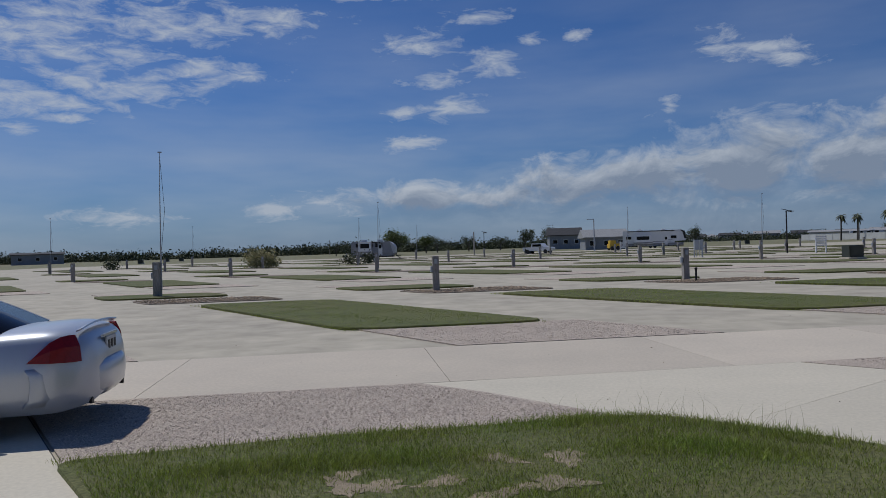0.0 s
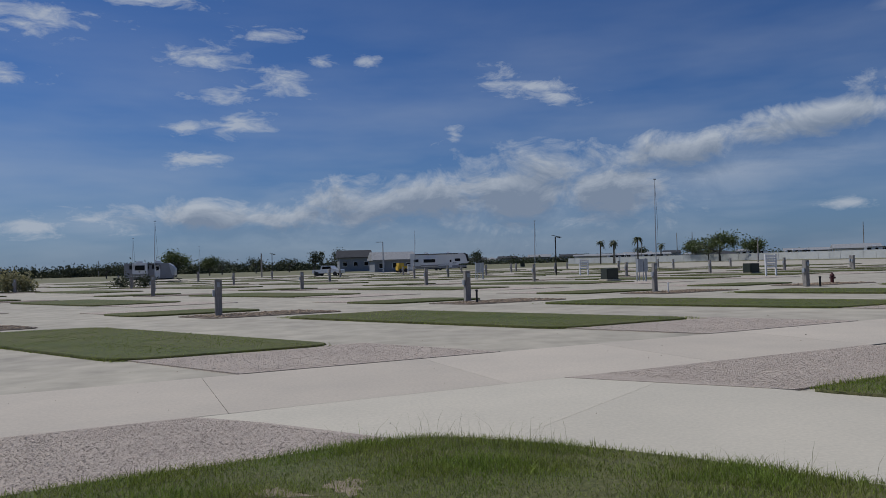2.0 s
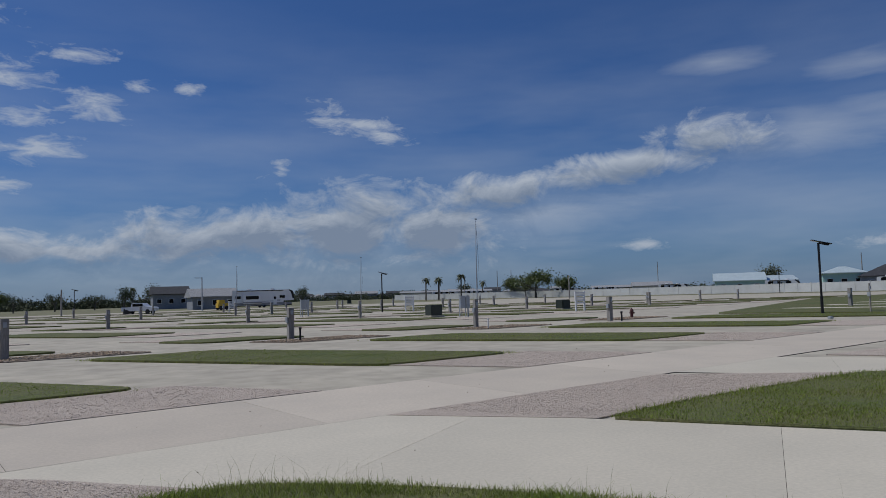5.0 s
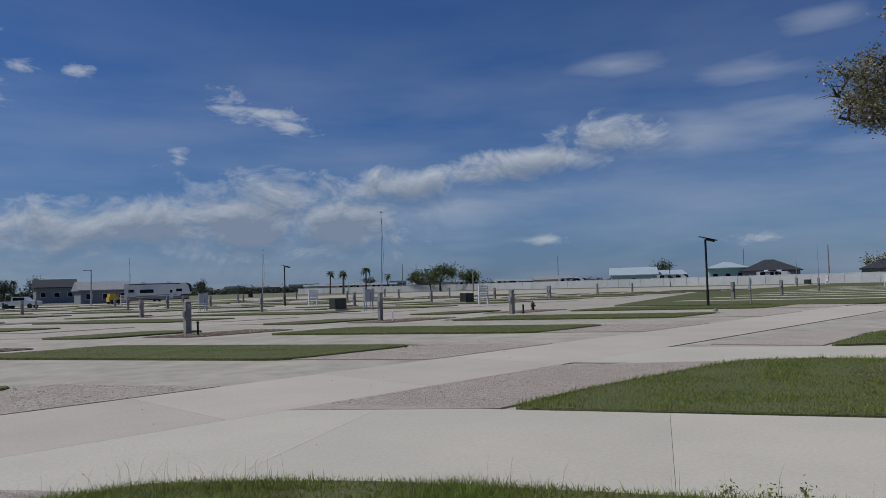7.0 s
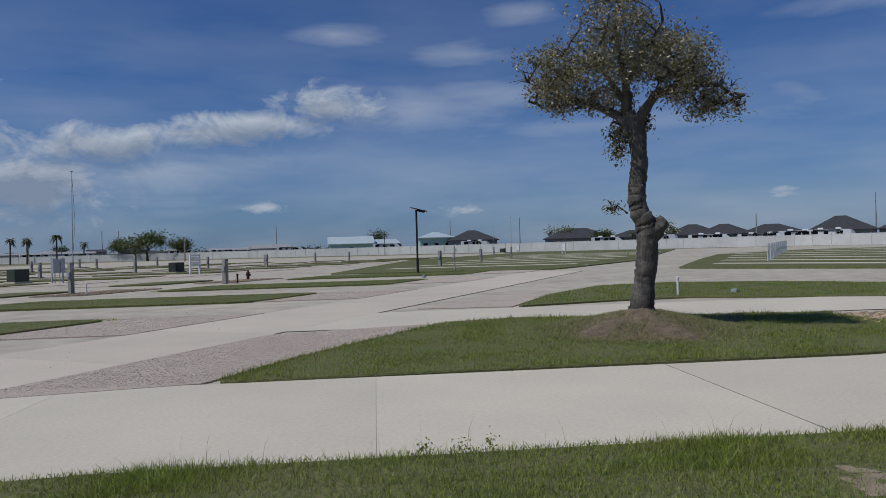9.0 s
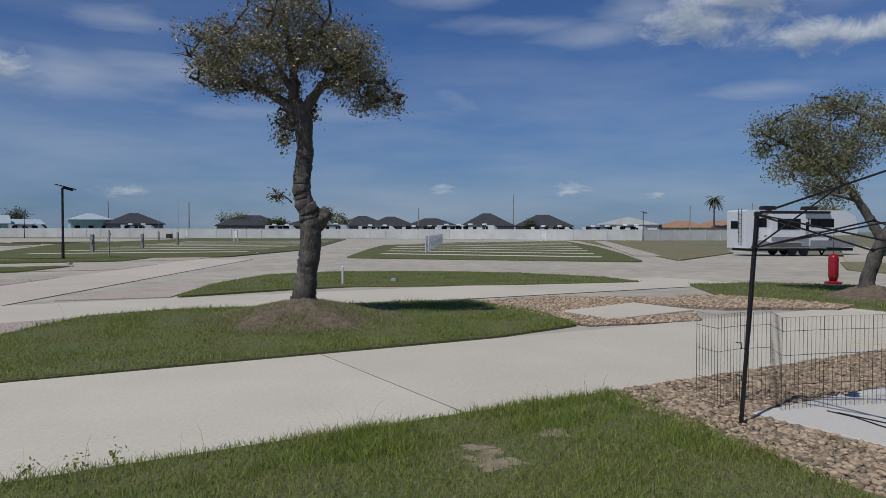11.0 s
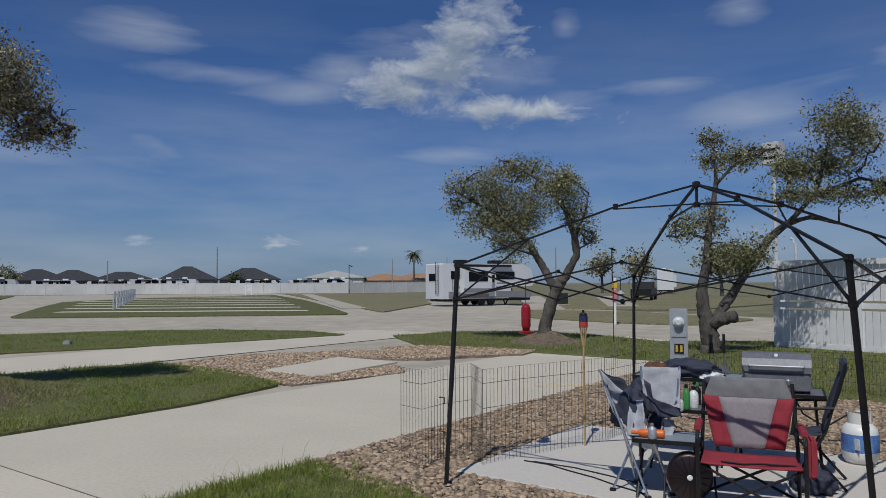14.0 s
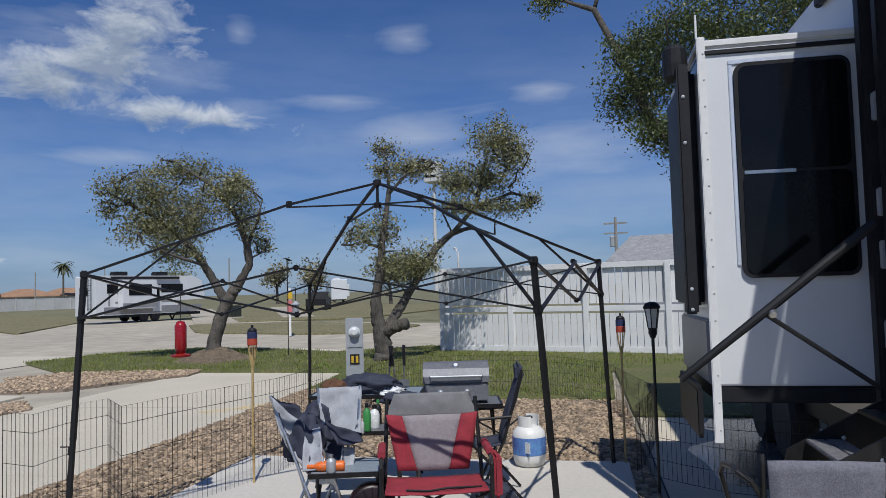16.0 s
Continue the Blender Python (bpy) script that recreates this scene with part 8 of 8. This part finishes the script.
sheet(bm, [[(-0.035 + 0.55 * (abs(y) / 0.93) ** 3.2 + dx, y * (0.985 if k in (0, 4) else 1.0), z) for y in np.linspace(-0.93, 0.93, 25)] for k, (z, dx) in enumerate(((0.31, 0.06), (0.38, 0.0), (0.52, -0.015), (0.62, -0.01), (0.68, 0.03)))])
thick(bm, 0.03)
part("rear_bumper", bm, CAR_PAINT, car, smooth=True)
bm = bmesh.new()
box(bm, 0.03, 0, 0.80, 0.02, 0.34, 0.17, bevel=0.006)
plate = part("number_plate", bm, PLATE, car)
for k in range(3):
    bm = bmesh.new()
    box(bm, 0.018, -0.1 + 0.1 * k, 0.80, 0.008, 0.06, 0.09)
    part("plate_bar", bm, BLACK, plate)
bm = bmesh.new()
box(bm, 0.045, 0, 0.90, 0.03, 0.5, 0.03, bevel=0.006)
part("boot_trim", bm, ALUMINIUM, car)
bm = bmesh.new()
sheet(bm, [[(0.19, y, 1.035 - 0.1 * y * y) for y in np.linspace(-0.6, 0.6, 9)], [(0.13, y, 1.06 - 0.1 * y * y) for y in np.linspace(-0.6, 0.6, 9)]])
thick(bm, 0.016)
part("boot_spoiler", bm, CAR_PAINT, car)
for py in (0.55, -0.55):
    bm = bmesh.new()
    tube(bm, [(0.06, py, 0.30), (0.34, py, 0.30)], 0.035, 12)
    part("exhaust", bm, BLACK_METAL, car)
bm = bmesh.new()
lathe(bm, [(0.075, 0), (0.075, 0.003), (0.07, 0.005)], 16, pose(1.02, 0.908, 0.83, 90, 0, 0))
part("fuel_flap", bm, CAR_PAINT, car)
bm = bmesh.new()
box(bm, 2.5, 0, 0.30, 3.8, 1.2, 0.12)
part("underbody", bm, BLACK, car)

# ---- grass blades, stones ----
def blades(poly, density, h0, h1, width, mat, seed, label, lean=0.5, skip=(), name="grass", edge=0.0, z=0.03, clump=0.5):
    """One mesh of bent grass blades over a polygon; edge: only within that distance of the outline."""
    g = np.random.default_rng(seed)
    xs, ys = np.array(poly).T
    area = (xs.max() - xs.min()) * (ys.max() - ys.min())
    n = int(area * density)
    x, y = g.uniform(xs.min(), xs.max(), n), g.uniform(ys.min(), ys.max(), n)
    keep = inside(poly, x, y)
    for bx, by, a, b in skip:
        d = ((x - bx) / a) ** 2 + ((y - by) / b) ** 2
        keep &= (d > 0.9 * g.random(n)) | (g.random(n) < 0.35)
    patch = 0.5 + 0.25 * np.sin(x * 2.3 + 1.7 * np.sin(y * 1.9)) + 0.25 * np.sin(y * 3.1 + 2.0 * np.sin(x * 1.3))
    keep &= g.random(n) > clump * (1 - patch)
    if edge:
        near = np.full(n, 1e9)
        for (x0, y0), (x1, y1) in zip(poly, poly[1:] + poly[:1]):
            dx, dy = x1 - x0, y1 - y0
            t = np.clip(((x - x0) * dx + (y - y0) * dy) / (dx * dx + dy * dy), 0, 1)
            near = np.minimum(near, np.hypot(x - x0 - t * dx, y - y0 - t * dy))
        keep &= near < edge
    x, y, patch = x[keep], y[keep], patch[keep]
    n = len(x)
    h = (h0 + (h1 - h0) * g.random(n) ** 1.6) * (0.7 + 0.5 * patch)
    a, turn = g.uniform(0, 2 * np.pi, n), g.uniform(0, 2 * np.pi, n)
    bend = lean * h * g.random(n)
    ux, uy = np.cos(a) * width / 2, np.sin(a) * width / 2
    v = np.empty((n, 5, 3))
    base = np.stack([x, y, z(x, y) if callable(z) else np.full(n, z)], 1)
    side = np.stack([ux, uy, np.zeros(n)], 1)
    mid = base + np.stack([np.cos(turn) * bend * 0.35, np.sin(turn) * bend * 0.35, h * 0.6], 1)
    tip = base + np.stack([np.cos(turn) * bend, np.sin(turn) * bend, h], 1)
    v[:, 0], v[:, 1], v[:, 2], v[:, 3], v[:, 4] = base - side, base + side, mid + side * 0.7, mid - side * 0.7, tip
    me = bpy.data.meshes.new(name)
    me.vertices.add(n * 5), me.loops.add(n * 7), me.polygons.add(n * 2)
    me.vertices.foreach_set("co", v.ravel())
    i = np.arange(n)[:, None] * 5
    loops = np.concatenate([i + [0, 1, 2, 3], i + [3, 2, 4]], 1)
    me.loops.foreach_set("vertex_index", loops.astype(np.int32).ravel())
    starts = np.stack([np.arange(n) * 7, np.arange(n) * 7 + 4], 1)
    me.polygons.foreach_set("loop_start", starts.astype(np.int32).ravel())
    me.update()
    me.materials.append(mat)
    return tagged(new(name, me), label, "grass", kind="stuff")


NEAR_A = [(-4.0, 5.1), (-2.1, 5.95), (-0.6, 6.45), (0.45, 6.85), (1.05, 6.95), (1.7, 6.62), (2.7, 5.98), sq(-1.3, 6.22), sq(3.0, 6.24), sq(6.25, 6.22), sq(6.0, 5.0), sq(5.75, 4.2), sq(5.65, 3.4), sq(5.2, 2.6), sq(4.4, 2.4), sq(0.0, 2.6), sq(-3.0, 0.87), sq(-6.3, 0.86)]
blades(NEAR_A, 4200, 0.02, 0.055, 0.005, BLADE, 1, "rough green grass of the near verge", 1.5, BARE, z=0.028, clump=0.75)
blades(NEAR_A, 800, 0.02, 0.05, 0.005, STRAW, 2, "dry straw among the near grass", 1.7, (), z=0.028)
FRONT_A = [(-4.1, 5.0), (-2.1, 5.98), (-0.6, 6.5), (0.45, 6.9), (1.05, 7.0), (1.7, 6.67), (2.75, 6.0), sq(-1.3, 6.27), sq(3.0, 6.29), sq(6.25, 6.27), sq(6.05, 5.1), sq(5.8, 4.2), sq(5.6, 3.6), sq(5.2, 4.2), sq(5.4, 5.3), sq(-1.3, 5.6), (1.2, 5.6), (-3.1, 4.6)]
blades(FRONT_A, 3200, 0.03, 0.095, 0.005, BLADE, 3, "lush taller grass along the verge's edge", 1.6, edge=0.4, z=0.028, clump=0.6)
blades(FRONT_A, 30, 0.12, 0.28, 0.003, BLADE, 4, "thin seeding grass stalks over the concrete edge", 1.0, edge=0.14, z=0.028, clump=0.9)
blades([(0.2, 6.4), (1.0, 6.95), (2.2, 6.3), (1.6, 5.9)], 110, 0.15, 0.38, 0.003, STRAW, 5, "pale seed stalks at the corner of the verge", 1.2, edge=0.4, z=0.028, clump=0.3)
blades(FRONT_A, 60, 0.10, 0.30, 0.0035, STRAW, 14, "pale seed heads leaning over the pad's edge", 1.3, edge=0.16, z=0.028, clump=1.0)
blades(GRASS_B, 1500, 0.02, 0.055, 0.008, BLADE, 6, "mown grass round the oak", 1.5, [(13.5, 5.85, 1.6, 1.6)], z=0.03, clump=0.6)
blades(GRASS_B, 200, 0.02, 0.05, 0.008, STRAW, 7, "dry straw in the grass round the oak", 1.0, (), z=0.03)
blades(GRASS_B, 700, 0.05, 0.12, 0.008, BLADE, 8, "ragged taller grass along the pad's edge", 0.8, edge=0.14, z=0.03)
def on_mound(x, y):
    return 0.03 + 0.37 * (0.5 + 0.5 * np.cos(np.pi * np.minimum(1.0, np.hypot(x - 13.5, y - 5.85) / 2.0)))


ROUND = [(13.5 + 2.1 * math.cos(k * 0.3142), 5.85 + 2.1 * math.sin(k * 0.3142)) for k in range(20)]
blades(ROUND, 2400, 0.02, 0.075, 0.009, STRAW, 18, "dead grass tufts on the mulch mound", 2.2, z=on_mound, clump=0.7)
blades(ROUND, 900, 0.02, 0.07, 0.008, BLADE, 28, "green shoots on the mulch mound", 1.6, z=on_mound, clump=0.95)
blades(GRASS_C, 300, 0.025, 0.07, 0.013, BLADE, 9, "mown grass of the curved verge", 0.8, z=0.03)
blades(GRASS_D, 330, 0.025, 0.08, 0.012, BLADE, 10, "mown grass under the oaks", 0.8, z=0.025)
blades(GRASS_D, 90, 0.04, 0.10, 0.012, STRAW, 19, "dry straw in the grass under the oaks", 1.0, z=0.025)
for n, (row, q0, q1, base) in enumerate(ISLANDS):
    x, y = qm(0.5 * (q0 + q1), 20)
    if row == 0 and -14 < x < 34:
        blades(slab_ring(q0, q1, 15.0, 24.6), 330, 0.01, 0.03, 0.012, BLADE, 30 + n, "mown grass of the island between pads", 1.4, z=0.048)
        blades(slab_ring(q0 - 0.12, q1 + 0.12, 14.88, 24.72), 420, 0.02, 0.07, 0.014, BLADE, 330 + n, "ragged grass along the island's edge", 1.6, edge=0.22, z=0.0, clump=0.9)

# weeds between the stones
for n, (x, y) in enumerate([(7.55, -0.75), (6.9, -1.15), (8.35, -0.35), (8.0, -0.1), (5.05, 3.87), (5.25, 3.66), (5.45, 3.5)]):
    weed = leaves("weed", [(x, y, 0.065, 0.06, 0.06, 0.05)], 60, 0.014, BLADE, None, 200 + n, 0.0)
    tagged(weed, "small leafy weed at the edge of the stones", "weed", kind="stuff")

bm = bmesh.new()
bmesh.ops.create_icosphere(bm, subdivisions=1, radius=1.0)
ICO_V = np.array([v.co[:] for v in bm.verts])
ICO_F = np.array([[v.index for v in f.verts] for f in bm.faces])
bm.free()
OCT_V = np.array([(1, 0, 0), (-1, 0, 0), (0, 1, 0), (0, -1, 0), (0, 0, 1), (0, 0, -0.6)], float)
OCT_F = np.array([(0, 2, 4), (2, 1, 4), (1, 3, 4), (3, 0, 4), (2, 0, 5), (1, 2, 5), (3, 1, 5), (0, 3, 5)])


def scatter(poly, density, r0, r1, seed, flat=0.6, skip=None, z=0.01, fine=False):
    """Places and sizes of stones over a polygon, and one joined mesh of them."""
    g = np.random.default_rng(seed)
    xs, ys = np.array(poly).T
    n = int((xs.max() - xs.min()) * (ys.max() - ys.min()) * density)
    x, y = g.uniform(xs.min(), xs.max(), n), g.uniform(ys.min(), ys.max(), n)
    keep = inside(poly, x, y)
    for p in skip or ():
        keep &= ~inside(p, x, y)
    x, y = x[keep], y[keep]
    return x, y, g


def stones(name, poly, density, r0, r1, seed, mat, label, skip=None, parent=None, coarse=False, z=0.008, drop=None):
    x, y, g = scatter(poly, density, r0, r1, seed, skip=skip)
    if drop is not None:
        far = ~inside(drop, x, y)
        x, y = x[far], y[far]
    n = len(x)
    base_v, base_f = (OCT_V, OCT_F) if coarse else (ICO_V, ICO_F)
    r = r0 + (r1 - r0) * g.random(n) ** 2
    shape = base_v[None] * (1 + 0.28 * g.normal(size=(n, len(base_v), 1)).clip(-1.2, 1.2))
    shape *= (r[:, None] * np.stack([1 + 0.35 * g.random(n), 0.75 + 0.4 * g.random(n), 0.5 + 0.25 * g.random(n)], 1))[:, None]
    a = g.uniform(0, 2 * np.pi, n)
    c, s = np.cos(a)[:, None], np.sin(a)[:, None]
    v = np.empty_like(shape)
    v[..., 0] = shape[..., 0] * c - shape[..., 1] * s + x[:, None]
    v[..., 1] = shape[..., 0] * s + shape[..., 1] * c + y[:, None]
    v[..., 2] = shape[..., 2] + (z + r * 0.3)[:, None]
    f = base_f[None] + (np.arange(n) * len(base_v))[:, None, None]
    me = bpy.data.meshes.new(name)
    k = len(base_f) * n
    me.vertices.add(n * len(base_v)), me.loops.add(k * 3), me.polygons.add(k)
    me.vertices.foreach_set("co", v.ravel())
    me.loops.foreach_set("vertex_index", f.astype(np.int32).ravel())
    me.polygons.foreach_set("loop_start", np.arange(0, k * 3, 3, dtype=np.int32))
    me.update()
    me.materials.append(mat)
    ob = new(name, me)
    ob.parent = parent
    return tagged(ob, label, "stones", kind="stuff")


BED = [sq(6.1, 6.26), sq(14.5, 6.26), sq(13.2, 4.3), sq(13.1, 0.9), sq(5.2, 0.9), sq(5.6, 3.2), sq(5.75, 4.4)]
STEP = [sq(6.15, 3.05), sq(6.69, 3.0), sq(6.69, 0.9), sq(5.7, 0.9), sq(5.75, 2.6)]
CLOSE = [sq(6.15, 6.2), sq(7.4, 6.2), sq(7.4, 4.9), sq(6.7, 4.9), sq(6.7, 3.1), sq(5.7, 3.2), sq(5.85, 4.6)]
stones("river_stones", BED, 1050, 0.013, 0.038, 41, ROCK, "brown and tan river stones round the patio", [PATIO, STEP], drop=None)
# those nearest the walk, one by one
bed = thing("river_stone_edging", "larger brown river stones along the patio's edge", "stones", pose(0, 0, 0), kind="structure")
shapes = []
gs = np.random.default_rng(5)
for k in range(8):
    bm = bmesh.new()
    bmesh.ops.create_icosphere(bm, subdivisions=1, radius=1.0)
    for v in bm.verts:
        v.co = v.co * (1 + 0.2 * float(gs.normal())) * 1.0
        v.co.z *= 0.6
    shapes.append(mesh_object("stone", bm, ROCK, True))
x, y, g = scatter(CLOSE, 75, 0, 0, 43)
for k, (px, py) in enumerate(list(zip(x, y))[:290]):
    ob = shapes[k] if k < 8 else new("stone", shapes[k % 8].data)
    r = float(g.uniform(0.018, 0.036))
    ob.parent = bed
    ob.matrix_basis = pose(px, py, 0.012 + 0.35 * r, 0, 0, float(g.uniform(0, 360))) @ Matrix.Diagonal((r * 1.25, r, r * 0.9, 1))
stones("river_stones", ROCKS_B, 420, 0.018, 0.045, 42, ROCK, "brown river stones round the small patio slab", [[(16.35, 1.3), (18.7, -0.2), (17.4, -1.45), (15.2, 0.25)]])
stones("river_stones", ROCKS_C, 420, 0.018, 0.045, 44, ROCK, "brown river stones beside the oak's verge", z=0.036)
for n, (row, q0, q1, base) in enumerate(ISLANDS):
    x, y = qm(q0, 27.5)
    if row == 0 and -20 < x < 34:
        stones("river_stones", slab_ring(q0 - 0.9, q1 - 0.7, 26.4, 28.5), 150, 0.02, 0.05, 60 + n, ROCK, "brown river stones round a service post", coarse=True)
stones("gravel_stones", [qm(0.95, ROAD_NEAR - 0.05), (-1.66, 8.55), (-0.75, 8.0), (0.5, 6.98), (-0.6, 6.55), (-2.1, 6.05), (-4.0, 5.2)], 2300, 0.004, 0.011, 51, PEBBLE, "loose crushed gravel beside the road", coarse=True, z=0.006)
stones("gravel_stones", [qm(10.1, ROAD_NEAR - 0.05), qm(15.3, ROAD_NEAR - 0.05), (12.8, 10.2), (10.4, 9.7), (8.0, 9.1), (5.85, 8.36)], 1000, 0.005, 0.014, 52, PEBBLE, "loose crushed gravel beside the tree island", coarse=True, z=0.006)
for n, (row, q0, q1, base) in enumerate(ISLANDS):
    x, y = qm(q0, 13.5)
    if row == 0 and -12 < x < 24:
        stones("gravel_stones", slab_ring(q0 + 0.3, q1 + 0.5, ROAD_FAR + 0.1, 15.0), 320, 0.006, 0.016, 80 + n, PEBBLE, "loose crushed gravel across the road", coarse=True, z=0.006)
# dark clods and dead leaves on the concrete
stones("debris", [rm(-12, 6.3), rm(22, 5.0), rm(22, 15), rm(-12, 15)], 0.25, 0.006, 0.02, 55, MULCH, "scattered clods and dry leaves on the concrete", coarse=True, z=0.002)
